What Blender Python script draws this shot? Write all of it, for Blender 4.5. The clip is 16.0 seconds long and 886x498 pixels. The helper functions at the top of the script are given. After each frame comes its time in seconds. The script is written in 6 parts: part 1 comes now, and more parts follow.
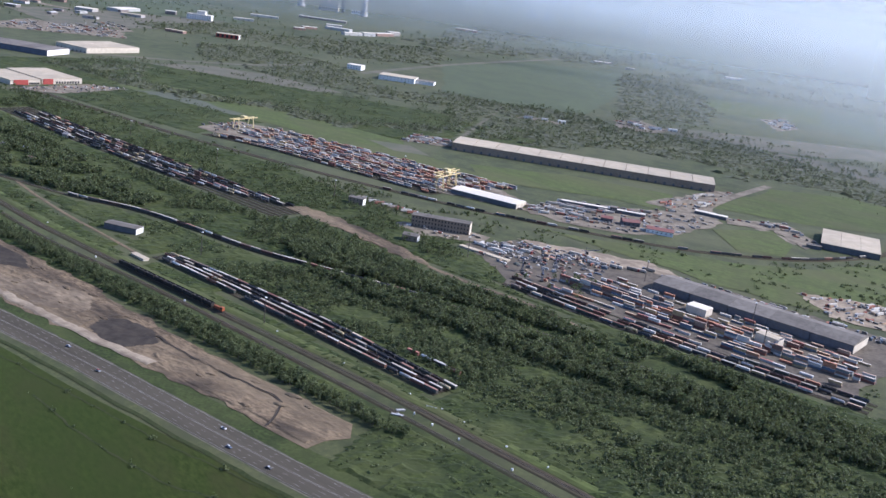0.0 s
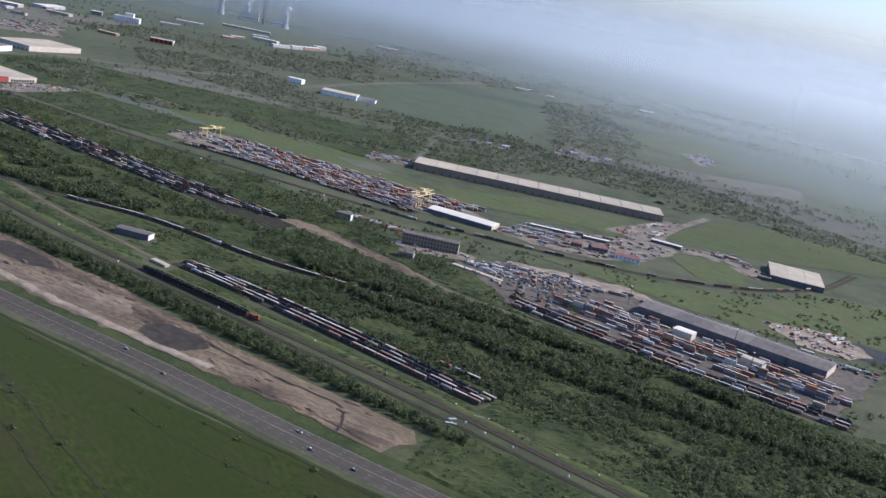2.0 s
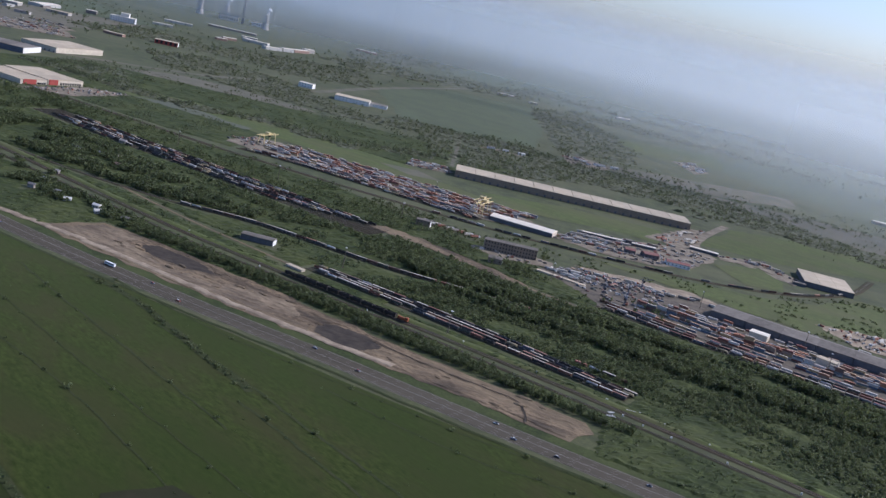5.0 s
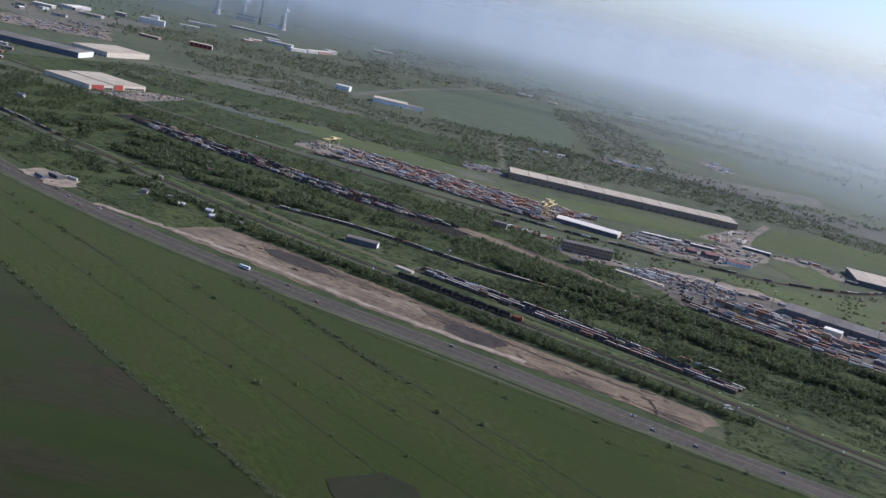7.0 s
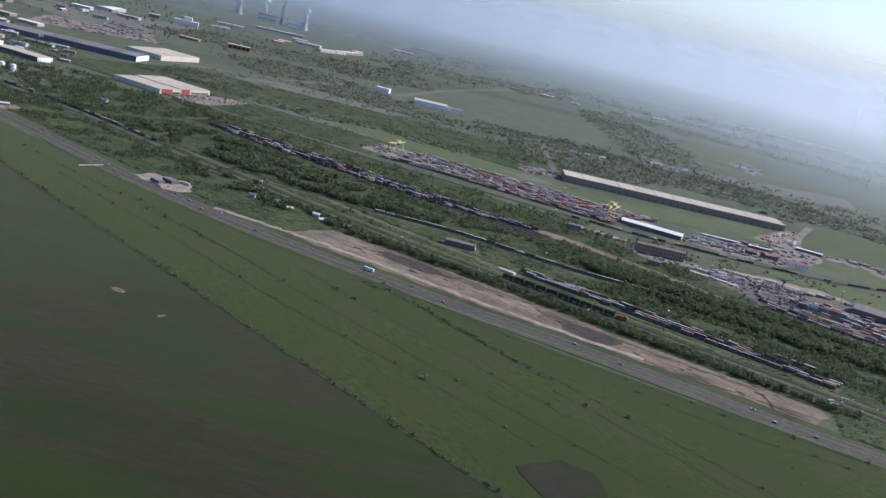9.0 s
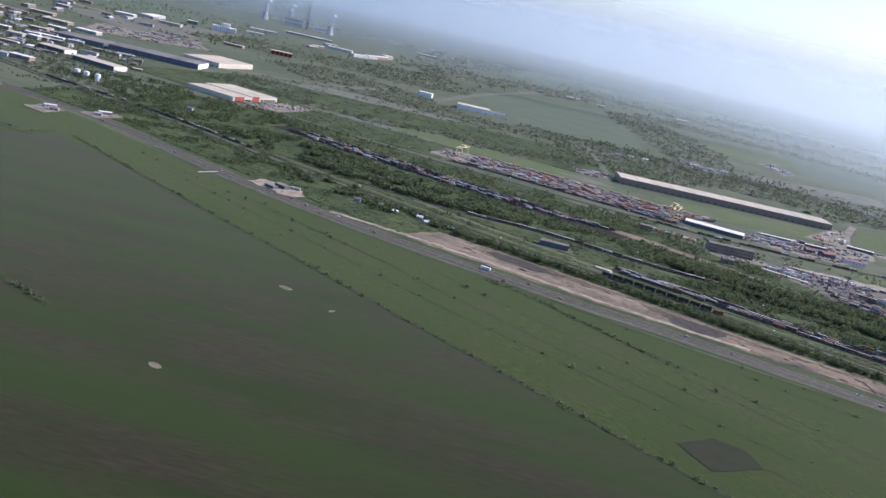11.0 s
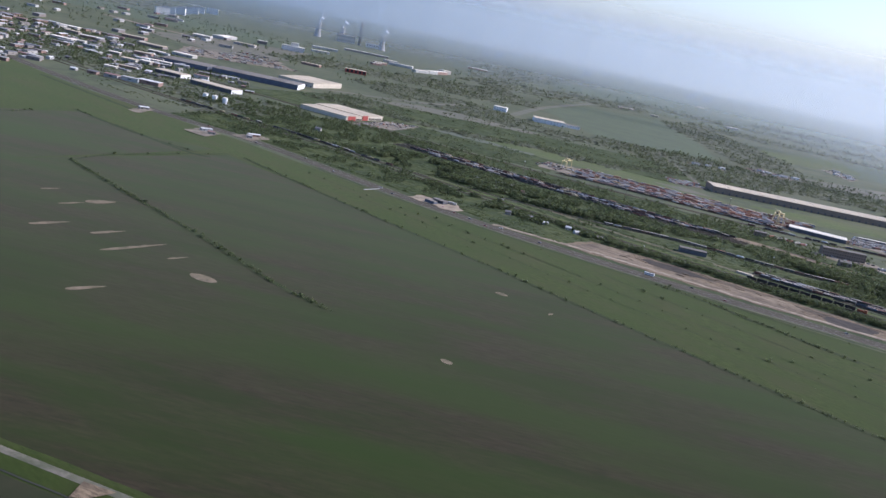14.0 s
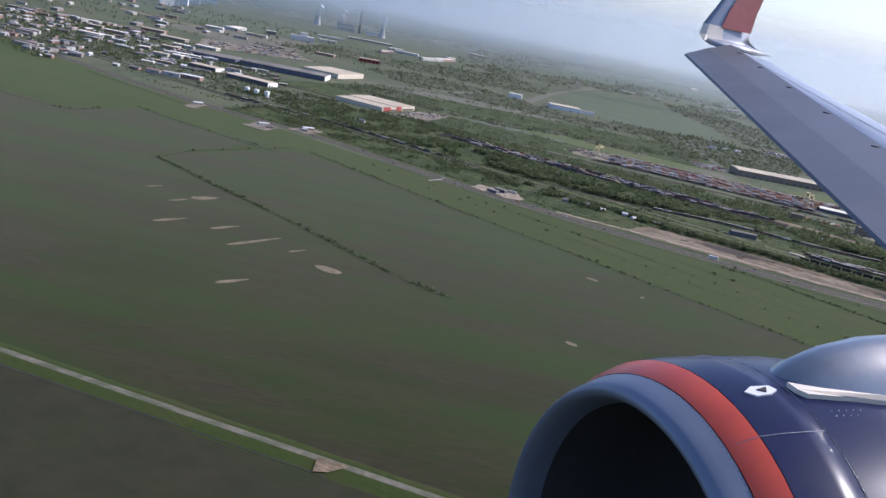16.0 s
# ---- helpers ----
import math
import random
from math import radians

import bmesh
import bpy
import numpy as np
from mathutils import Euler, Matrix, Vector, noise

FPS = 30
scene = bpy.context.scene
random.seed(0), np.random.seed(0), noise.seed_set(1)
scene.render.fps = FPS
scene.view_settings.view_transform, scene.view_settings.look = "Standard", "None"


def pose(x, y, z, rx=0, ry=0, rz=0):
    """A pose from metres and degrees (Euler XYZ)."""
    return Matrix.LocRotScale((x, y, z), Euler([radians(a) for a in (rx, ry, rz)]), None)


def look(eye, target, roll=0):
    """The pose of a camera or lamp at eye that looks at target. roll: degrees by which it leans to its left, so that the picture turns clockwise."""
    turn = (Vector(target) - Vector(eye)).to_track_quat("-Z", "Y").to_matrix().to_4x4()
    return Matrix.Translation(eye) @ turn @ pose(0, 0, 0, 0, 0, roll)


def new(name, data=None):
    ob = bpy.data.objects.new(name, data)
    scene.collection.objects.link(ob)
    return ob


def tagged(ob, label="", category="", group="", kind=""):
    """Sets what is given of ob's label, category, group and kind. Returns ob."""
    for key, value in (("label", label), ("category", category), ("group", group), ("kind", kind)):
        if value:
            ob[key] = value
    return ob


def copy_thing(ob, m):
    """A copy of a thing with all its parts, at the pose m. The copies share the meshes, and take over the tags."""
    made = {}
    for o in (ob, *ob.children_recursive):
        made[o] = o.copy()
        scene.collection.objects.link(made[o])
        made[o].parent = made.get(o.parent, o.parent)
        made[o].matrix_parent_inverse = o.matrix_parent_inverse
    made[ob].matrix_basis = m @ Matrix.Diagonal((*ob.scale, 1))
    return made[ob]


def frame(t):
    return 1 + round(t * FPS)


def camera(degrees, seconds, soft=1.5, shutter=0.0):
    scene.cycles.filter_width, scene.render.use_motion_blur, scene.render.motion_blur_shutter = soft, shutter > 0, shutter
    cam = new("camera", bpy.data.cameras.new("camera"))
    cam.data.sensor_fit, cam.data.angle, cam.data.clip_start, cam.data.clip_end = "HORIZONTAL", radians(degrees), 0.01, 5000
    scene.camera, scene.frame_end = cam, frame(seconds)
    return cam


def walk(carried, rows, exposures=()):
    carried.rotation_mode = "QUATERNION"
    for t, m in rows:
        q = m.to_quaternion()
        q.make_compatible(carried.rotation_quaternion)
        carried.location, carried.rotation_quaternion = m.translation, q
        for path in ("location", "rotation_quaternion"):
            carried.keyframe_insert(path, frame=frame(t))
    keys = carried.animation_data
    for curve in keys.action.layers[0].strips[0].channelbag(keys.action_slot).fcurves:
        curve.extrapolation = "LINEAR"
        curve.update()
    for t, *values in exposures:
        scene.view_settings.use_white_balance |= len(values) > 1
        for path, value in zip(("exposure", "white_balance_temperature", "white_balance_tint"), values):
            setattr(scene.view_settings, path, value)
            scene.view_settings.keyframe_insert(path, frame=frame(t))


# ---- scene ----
cam = camera(45.67, 16.0, soft=1.5)
PATH = [
    (0.0, 0.00, 0.00, 159.36, 74.446, -7.394, 39.133),
    (0.5, -9.57, -14.45, 158.51, 74.770, -8.143, 38.204),
    (1.0, -19.18, -28.89, 157.66, 75.253, -9.277, 36.750),
    (1.5, -28.87, -43.31, 156.81, 75.773, -10.242, 35.007),
    (2.0, -38.64, -57.64, 155.96, 76.251, -11.329, 33.532),
    (2.5, -48.47, -71.88, 155.13, 76.566, -12.083, 32.408),
    (3.0, -58.35, -86.06, 154.31, 76.705, -12.532, 31.650),
    (3.5, -68.23, -100.19, 153.48, 76.760, -12.644, 31.209),
    (4.0, -78.11, -114.32, 152.63, 76.823, -12.717, 30.824),
    (6.5, -128.43, -184.61, 147.26, 76.865, -12.584, 29.745),
    (7.0, -138.68, -198.35, 146.38, 76.840, -12.678, 29.654),
    (7.5, -148.93, -212.12, 145.52, 76.806, -12.748, 29.631),
    (8.0, -159.14, -225.99, 144.67, 76.756, -12.718, 29.528),
    (8.5, -169.28, -240.03, 143.81, 76.719, -12.877, 29.374),
    (11.0, -215.75, -320.22, 137.79, 76.777, -12.567, 29.193),
    (11.5, -224.78, -336.04, 136.18, 76.943, -12.321, 29.545),
    (12.0, -233.84, -351.68, 134.62, 77.071, -12.103, 29.841),
    (12.5, -242.98, -366.93, 133.24, 77.162, -11.933, 30.066),
    (13.0, -252.25, -381.66, 132.09, 77.228, -11.758, 30.122),
    (13.5, -261.69, -395.92, 131.11, 77.222, -11.561, 30.097),
    (14.0, -271.26, -409.71, 130.27, 77.156, -11.451, 29.865),
    (14.5, -280.95, -423.12, 129.53, 77.014, -11.226, 29.508),
    (15.0, -290.73, -436.25, 128.85, 76.826, -10.974, 29.198),
    (15.5, -300.55, -449.20, 128.21, 76.660, -10.755, 28.859),
    (16.0, -310.38, -462.09, 127.58, 76.544, -10.719, 28.555),
]
walk(cam, [(t, pose(*row)) for t, *row in PATH], exposures=[(0.0, 0.80, 5050, 18), (1.0, 0.84, 5050, 18), (1.5, 0.72, 5100, 18), (2.0, 0.56, 5100, 18), (2.5, 0.36, 5150, 18), (3.0, 0.32, 5150, 18), (4.0, 0.30, 5150, 18), (8.5, 0.52, 5100, 18), (11.0, 0.84, 5100, 19), (12.5, 0.92, 5100, 19), (14.0, 0.68, 5150, 19), (15.0, 0.80, 5200, 19), (16.0, 0.72, 5250, 19)])

# ---- sky, sun ----
SUN_AZ, SUN_EL = 48.0, 36.0  # degrees: from +x towards +y, and above the horizon
world = bpy.data.worlds.new("sky")
scene.world = world
world.use_nodes = True
wn = world.node_tree.nodes
sky = wn.new("ShaderNodeTexSky")
sky.sky_type, sky.sun_disc = "NISHITA", False
sky.sun_elevation, sky.sun_rotation = radians(SUN_EL), radians(90 - SUN_AZ)
sky.air_density, sky.dust_density, sky.ozone_density, sky.altitude = 0.9, 1.8, 1.0, 150
wn["Background"].inputs["Strength"].default_value = 0.107
world.node_tree.links.new(sky.outputs[0], wn["Background"].inputs[0])
sun_data = bpy.data.lights.new("sun", "SUN")
sun_data.energy, sun_data.angle, sun_data.color = 3.7, radians(1.0), (1.0, 0.86, 0.67)
sun = new("sun", sun_data)
sun_way = Vector((math.cos(radians(SUN_AZ)) * math.cos(radians(SUN_EL)), math.sin(radians(SUN_AZ)) * math.cos(radians(SUN_EL)), math.sin(radians(SUN_EL))))
sun.matrix_world = look(sun_way * 400, (0, 0, 0))


# ---- materials ----
def surface(name, low, high, size=4.0, rough=0.85, low2=None, size2=40.0, mix2=0.5, bump=0.0, stretch=(1, 1, 1), turn=0.0,
            metal=0.0, spec=0.3, sheen=0.0, vary=0.0, island=0.0, coat=0.0, haze_tint=(0.8, 0.88, 1.0), spread=0.6, low3=None, size3=110.0, mix3=0.7):
    """A surface whose colour drifts between low and high at two scales. size: metres. stretch: along x, y, z after a turn in degrees.
    vary, island: how much the brightness changes from object to object or from piece to piece."""
    m = bpy.data.materials.new(name)
    m.use_nodes = True
    n, link = m.node_tree.nodes, m.node_tree.links.new
    out = n["Principled BSDF"]
    geo = n.new("ShaderNodeNewGeometry")
    mapping = n.new("ShaderNodeMapping")
    mapping.vector_type = "TEXTURE"
    mapping.inputs["Rotation"].default_value = (0, 0, radians(turn))
    mapping.inputs["Scale"].default_value = stretch
    link(geo.outputs["Position"], mapping.inputs[0])
    fine = n.new("ShaderNodeTexNoise")
    fine.inputs["Scale"].default_value, fine.inputs["Detail"].default_value, fine.inputs["Roughness"].default_value = 1 / size, 6, 0.65
    link(mapping.outputs[0], fine.inputs["Vector"])
    ramp = n.new("ShaderNodeValToRGB")
    ramp.color_ramp.elements[0].position, ramp.color_ramp.elements[1].position = 0.34, 0.68
    ramp.color_ramp.elements[0].color, ramp.color_ramp.elements[1].color = (*low, 1), (*high, 1)
    link(fine.outputs[0], ramp.inputs[0])
    colour = ramp.outputs[0]
    for shade, reach, share in ((low2, size2, mix2), (low3, size3, mix3)):
        if not shade:
            continue
        broad = n.new("ShaderNodeTexNoise")
        broad.inputs["Scale"].default_value, broad.inputs["Detail"].default_value, broad.inputs["Roughness"].default_value = 1 / reach, 4, 0.55
        link(mapping.outputs[0], broad.inputs["Vector"])
        edge = n.new("ShaderNodeMapRange")
        edge.inputs[1].default_value, edge.inputs[2].default_value, edge.inputs[4].default_value = 0.42, 0.62, share
        link(broad.outputs[0], edge.inputs[0])
        blend = n.new("ShaderNodeMix")
        blend.data_type = "RGBA"
        link(edge.outputs[0], blend.inputs[0])
        link(colour, blend.inputs[6])
        blend.inputs[7].default_value = (*shade, 1)
        colour = blend.outputs[2]
    for amount, node, socket in ((vary, "ShaderNodeObjectInfo", "Random"), (island, "ShaderNodeNewGeometry", "Random Per Island")):
        if amount:
            source = n.new(node)
            scale = n.new("ShaderNodeMapRange")
            scale.inputs[3].default_value, scale.inputs[4].default_value = 1 - amount, 1 + amount
            link(source.outputs[socket], scale.inputs[0])
            times = n.new("ShaderNodeVectorMath")
            times.operation = "SCALE"
            link(colour, times.inputs[0])
            link(scale.outputs[0], times.inputs["Scale"])
            colour = times.outputs[0]
    link(colour, out.inputs["Base Color"])
    out.inputs["Roughness"].default_value, out.inputs["Metallic"].default_value = rough, metal
    out.inputs["Specular IOR Level"].default_value = spec
    # Sheen stands in for haze: a pale lift where land is seen at low angles.
    if sheen:
        out.inputs["Sheen Weight"].default_value, out.inputs["Sheen Roughness"].default_value = sheen, spread
        out.inputs["Sheen Tint"].default_value = (*haze_tint, 1)
    if coat:
        out.inputs["Coat Weight"].default_value, out.inputs["Coat Roughness"].default_value = coat, 0.08
    if bump:
        relief = n.new("ShaderNodeBump")
        relief.inputs["Strength"].default_value, relief.inputs["Distance"].default_value = min(1.0, bump), bump
        link(fine.outputs[0], relief.inputs["Height"])
        link(relief.outputs[0], out.inputs["Normal"])
    return m


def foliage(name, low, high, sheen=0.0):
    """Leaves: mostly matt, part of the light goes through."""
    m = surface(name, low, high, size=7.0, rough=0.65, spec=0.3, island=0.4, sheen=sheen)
    n, link = m.node_tree.nodes, m.node_tree.links.new
    out = n["Principled BSDF"]
    leaf = n.new("ShaderNodeBsdfTranslucent")
    link(out.inputs["Base Color"].links[0].from_socket, leaf.inputs[0])
    mixed = n.new("ShaderNodeMixShader")
    mixed.inputs[0].default_value = 0.5
    link(out.outputs[0], mixed.inputs[1])
    link(leaf.outputs[0], mixed.inputs[2])
    link(mixed.outputs[0], n["Material Output"].inputs[0])
    return m


def palette(name, colours, rough=0.6, metal=0.0, pieces=False):
    """Paint that takes one of a few colours from object to object, with dirt."""
    m = surface(name, (0.75, 0.75, 0.75), (1, 1, 1), size=1.2, rough=rough, metal=metal)
    n, link = m.node_tree.nodes, m.node_tree.links.new
    info = n.new("ShaderNodeNewGeometry" if pieces else "ShaderNodeObjectInfo")
    pick = n.new("ShaderNodeValToRGB")
    pick.color_ramp.interpolation = "CONSTANT"
    while len(pick.color_ramp.elements) < len(colours):
        pick.color_ramp.elements.new(0.5)
    for i, c in enumerate(colours):
        pick.color_ramp.elements[i].position, pick.color_ramp.elements[i].color = i / len(colours), (*c, 1)
    link(info.outputs["Random Per Island" if pieces else "Random"], pick.inputs[0])
    out = n["Principled BSDF"]
    dirt = out.inputs["Base Color"].links[0].from_socket
    times = n.new("ShaderNodeMix")
    times.data_type, times.blend_type = "RGBA", "MULTIPLY"
    times.inputs[0].default_value = 1
    link(dirt, times.inputs[6])
    link(pick.outputs[0], times.inputs[7])
    link(times.outputs[2], out.inputs["Base Color"])
    return m


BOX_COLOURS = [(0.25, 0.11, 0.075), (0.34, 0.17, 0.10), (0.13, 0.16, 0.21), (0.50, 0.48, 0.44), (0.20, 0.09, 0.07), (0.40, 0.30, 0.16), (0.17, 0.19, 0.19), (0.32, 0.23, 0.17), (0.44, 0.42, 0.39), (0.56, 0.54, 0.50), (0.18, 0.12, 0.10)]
# Container tops: faded paint, with sunlight from above put into the colour.
LIT_TOP_COLOURS = [(0.56, 0.27, 0.15), (0.62, 0.43, 0.27), (0.60, 0.50, 0.36), (0.42, 0.19, 0.14), (0.66, 0.58, 0.46), (0.30, 0.23, 0.18), (0.24, 0.26, 0.28), (0.70, 0.65, 0.57), (0.52, 0.36, 0.25)]
M = {
    "meadow": surface("meadow", (0.036, 0.043, 0.013), (0.086, 0.096, 0.032), 2.2, 0.9, (0.029, 0.035, 0.013), 14, 0.85, spec=0.2, sheen=0.07, haze_tint=(0.95, 0.97, 0.75), spread=0.42, low3=(0.090, 0.088, 0.040), size3=90, mix3=0.6),
    "bright_grass": surface("bright_grass", (0.020, 0.029, 0.006), (0.048, 0.062, 0.014), 1.8, 0.95, (0.040, 0.040, 0.015), 12, 0.8, spec=0.04, sheen=0.145, turn=-17, stretch=(2.5, 1, 1), haze_tint=(0.96, 0.98, 0.55), spread=0.33, low3=(0.026, 0.040, 0.008), size3=50, mix3=0.65),
    "green_field": surface("green_field", (0.050, 0.066, 0.016), (0.112, 0.136, 0.038), 1.8, 0.9, (0.060, 0.070, 0.024), 9, 0.75, spec=0.15, sheen=0.04, stretch=(2.5, 1, 1), haze_tint=(0.95, 0.97, 0.70), spread=0.42, low3=(0.094, 0.092, 0.040), size3=42, mix3=0.6),
    "crop": surface("crop", (0.021, 0.0170, 0.0100), (0.037, 0.0295, 0.0170), 2.0, 0.95, (0.017, 0.025, 0.006), 18, 0.85, spec=0.03, sheen=0.19, turn=22, stretch=(4, 1, 1), haze_tint=(0.98, 0.95, 0.62), spread=0.33, low3=(0.021, 0.037, 0.006), size3=44, mix3=0.65),
    "dark_crop": surface("dark_crop", (0.026, 0.024, 0.015), (0.040, 0.035, 0.022), 12, 0.95, (0.030, 0.038, 0.017), 60, 0.6, spec=0.04, sheen=0.03, haze_tint=(0.80, 0.92, 0.62), spread=0.35),
    "far_field": surface("far_field", (0.056, 0.070, 0.027), (0.078, 0.092, 0.036), 8, 0.9, (0.050, 0.060, 0.026), 40, 0.7, spec=0.2, sheen=0.07, haze_tint=(0.92, 0.95, 0.84), spread=0.45),
    "dry_field": surface("dry_field", (0.098, 0.086, 0.056), (0.132, 0.114, 0.074), 10, 0.92, (0.070, 0.072, 0.038), 30, 0.8, spec=0.2, sheen=0.09, haze_tint=(0.95, 0.93, 0.82), spread=0.45),
    "far_wood": surface("far_wood", (0.038, 0.042, 0.020), (0.082, 0.088, 0.040), 3, 0.95, (0.060, 0.064, 0.030), 24, 0.6, spec=0.2, sheen=0.14, haze_tint=(0.92, 0.93, 0.88), spread=0.45),
    "hedge": surface("hedge", (0.020, 0.028, 0.010), (0.044, 0.054, 0.019), 1.2, 0.95, (0.046, 0.048, 0.022), 6, 0.6, spec=0.05, sheen=0.06, haze_tint=(0.95, 0.97, 0.7), spread=0.4),
    "scrub": surface("scrub", (0.015, 0.024, 0.006), (0.066, 0.084, 0.023), 1.3, 0.95, (0.022, 0.031, 0.010), 7, 0.8, spec=0.15, sheen=0.03, haze_tint=(0.95, 0.98, 0.70), spread=0.42, low3=(0.076, 0.086, 0.028), size3=30, mix3=0.5),
    "dirt": surface("dirt", (0.062, 0.044, 0.027), (0.262, 0.192, 0.114), 1.3, 0.95, (0.048, 0.036, 0.024), 11, 0.95, bump=0.5, stretch=(2.4, 1, 1), low3=(0.215, 0.162, 0.096), size3=34, mix3=0.6),
    "tan_earth": surface("tan_earth", (0.130, 0.098, 0.062), (0.270, 0.208, 0.134), 2.0, 0.95, (0.085, 0.064, 0.043), 14, 0.8, bump=0.3, stretch=(2.2, 1, 1)),
    "wet_dirt": surface("wet_dirt", (0.034, 0.029, 0.024), (0.075, 0.062, 0.048), 5, 0.8, (0.055, 0.045, 0.035), 12, 0.5, spec=0.1),
    "pale_soil": surface("pale_soil", (0.140, 0.108, 0.066), (0.225, 0.176, 0.112), 2.5, 0.95, (0.07, 0.066, 0.033), 6, 0.6),
    "sand": surface("sand", (0.250, 0.200, 0.135), (0.380, 0.310, 0.215), 2.2, 0.95, (0.17, 0.13, 0.09), 9, 0.8, bump=0.2),
    "yard": surface("yard", (0.170, 0.138, 0.096), (0.285, 0.240, 0.172), 2.2, 0.9, (0.108, 0.090, 0.062), 10, 0.8),
    # Yard ground darkened: shade among the containers is put into the colour.
    "yard_oily": surface("yard_oily", (0.054, 0.044, 0.033), (0.130, 0.108, 0.078), 2.2, 0.9, (0.16, 0.132, 0.095), 9, 0.5),
    "asphalt": surface("asphalt", (0.060, 0.052, 0.039), (0.088, 0.077, 0.058), 7, 0.85, (0.104, 0.090, 0.067), 20, 0.5, stretch=(10, 1, 1), spec=0.06),
    "gravel_edge": surface("gravel_edge", (0.105, 0.095, 0.068), (0.170, 0.152, 0.112), 2, 0.95, (0.06, 0.068, 0.034), 7, 0.8),
    "ballast": surface("ballast", (0.046, 0.038, 0.025), (0.088, 0.071, 0.047), 1.5, 0.95, (0.058, 0.062, 0.032), 12, 0.6, stretch=(3, 1, 1), spec=0.08),
    "steel": surface("steel", (0.12, 0.10, 0.085), (0.20, 0.175, 0.15), 1, 0.6, metal=0.5),
    "road_paint": surface("road_paint", (0.17, 0.16, 0.14), (0.30, 0.285, 0.25), 1.5, 0.8),
    "paint_white": surface("paint_white", (0.68, 0.68, 0.66), (0.82, 0.82, 0.80), 2, 0.7),
    "water": surface("water", (0.030, 0.028, 0.022), (0.046, 0.042, 0.032), 12, 0.55, spec=0.12),
    "bark": surface("bark", (0.07, 0.06, 0.05), (0.16, 0.14, 0.12), 0.4, 0.9),
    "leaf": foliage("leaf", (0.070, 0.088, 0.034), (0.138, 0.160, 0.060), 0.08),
    # Paler leaves for distant trees: haze is put into their colour.
    "leaf_hazed": foliage("leaf_hazed", (0.100, 0.118, 0.054), (0.168, 0.188, 0.088), 0.16),
    "wagon": palette("wagon", [(0.055, 0.05, 0.05), (0.12, 0.065, 0.05), (0.075, 0.08, 0.09), (0.10, 0.095, 0.09), (0.18, 0.085, 0.06), (0.045, 0.04, 0.04), (0.075, 0.085, 0.07)]),
    "wagon_roof": palette("wagon_roof", [(0.46, 0.40, 0.31), (0.24, 0.12, 0.085), (0.58, 0.52, 0.42), (0.18, 0.13, 0.10), (0.36, 0.20, 0.14), (0.42, 0.37, 0.29), (0.62, 0.57, 0.48)], 0.7),
    "tank": palette("tank", [(0.55, 0.55, 0.53), (0.10, 0.095, 0.09), (0.35, 0.34, 0.33), (0.06, 0.055, 0.055), (0.45, 0.36, 0.2)], 0.4),
    "coal": surface("coal", (0.02, 0.02, 0.02), (0.06, 0.055, 0.05), 0.6, 0.9, bump=0.2),
    "dark_steel": surface("dark_steel", (0.022, 0.021, 0.020), (0.045, 0.042, 0.039), 1.2, 0.75, (0.06, 0.042, 0.034), 5, 0.5, vary=0.2),
    "orange_paint": surface("orange_paint", (0.26, 0.075, 0.03), (0.34, 0.105, 0.04), 1.5, 0.6, (0.18, 0.07, 0.04), 4, 0.5),
    "running_gear": surface("running_gear", (0.025, 0.023, 0.022), (0.05, 0.045, 0.04), 0.6, 0.8),
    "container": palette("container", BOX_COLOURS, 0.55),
    "box_top_lit": palette("box_top_lit", LIT_TOP_COLOURS, 0.6),
    "box_top_lit_mix": palette("box_top_lit_mix", LIT_TOP_COLOURS, 0.6, pieces=True),
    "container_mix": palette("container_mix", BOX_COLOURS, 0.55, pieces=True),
    "vehicle": palette("vehicle", [(0.65, 0.65, 0.65), (0.05, 0.05, 0.06), (0.30, 0.31, 0.33), (0.36, 0.09, 0.07), (0.75, 0.75, 0.74), (0.12, 0.15, 0.22), (0.52, 0.52, 0.53)], 0.35),
    "tarp": palette("tarp", [(0.60, 0.55, 0.46), (0.68, 0.63, 0.54), (0.30, 0.26, 0.21), (0.40, 0.35, 0.29), (0.54, 0.48, 0.39), (0.34, 0.16, 0.11), (0.64, 0.59, 0.50)], 0.6),
    "clutter_mix": palette("clutter_mix", [(0.50, 0.47, 0.42), (0.10, 0.095, 0.09), (0.36, 0.33, 0.29), (0.34, 0.14, 0.09), (0.20, 0.18, 0.16), (0.60, 0.57, 0.52), (0.14, 0.16, 0.19), (0.44, 0.32, 0.20), (0.13, 0.12, 0.11), (0.26, 0.23, 0.19)], 0.7, pieces=True),
    "glass_dark": surface("glass_dark", (0.020, 0.022, 0.024), (0.036, 0.038, 0.040), 1, 0.4, spec=0.2),
    "rubber": surface("rubber", (0.012, 0.012, 0.012), (0.025, 0.025, 0.025), 0.5, 0.85),
    "roof_pale": surface("roof_pale", (0.42, 0.345, 0.235), (0.54, 0.455, 0.325), 7, 0.75, (0.35, 0.295, 0.215), 22, 0.5, vary=0.06),
    "roof_white": surface("roof_white", (0.72, 0.64, 0.50), (0.82, 0.745, 0.61), 5, 0.6, (0.60, 0.54, 0.44), 14, 0.4),
    "roof_grey": surface("roof_grey", (0.120, 0.104, 0.086), (0.190, 0.168, 0.140), 3, 0.85, (0.22, 0.195, 0.16), 10, 0.5, vary=0.2),
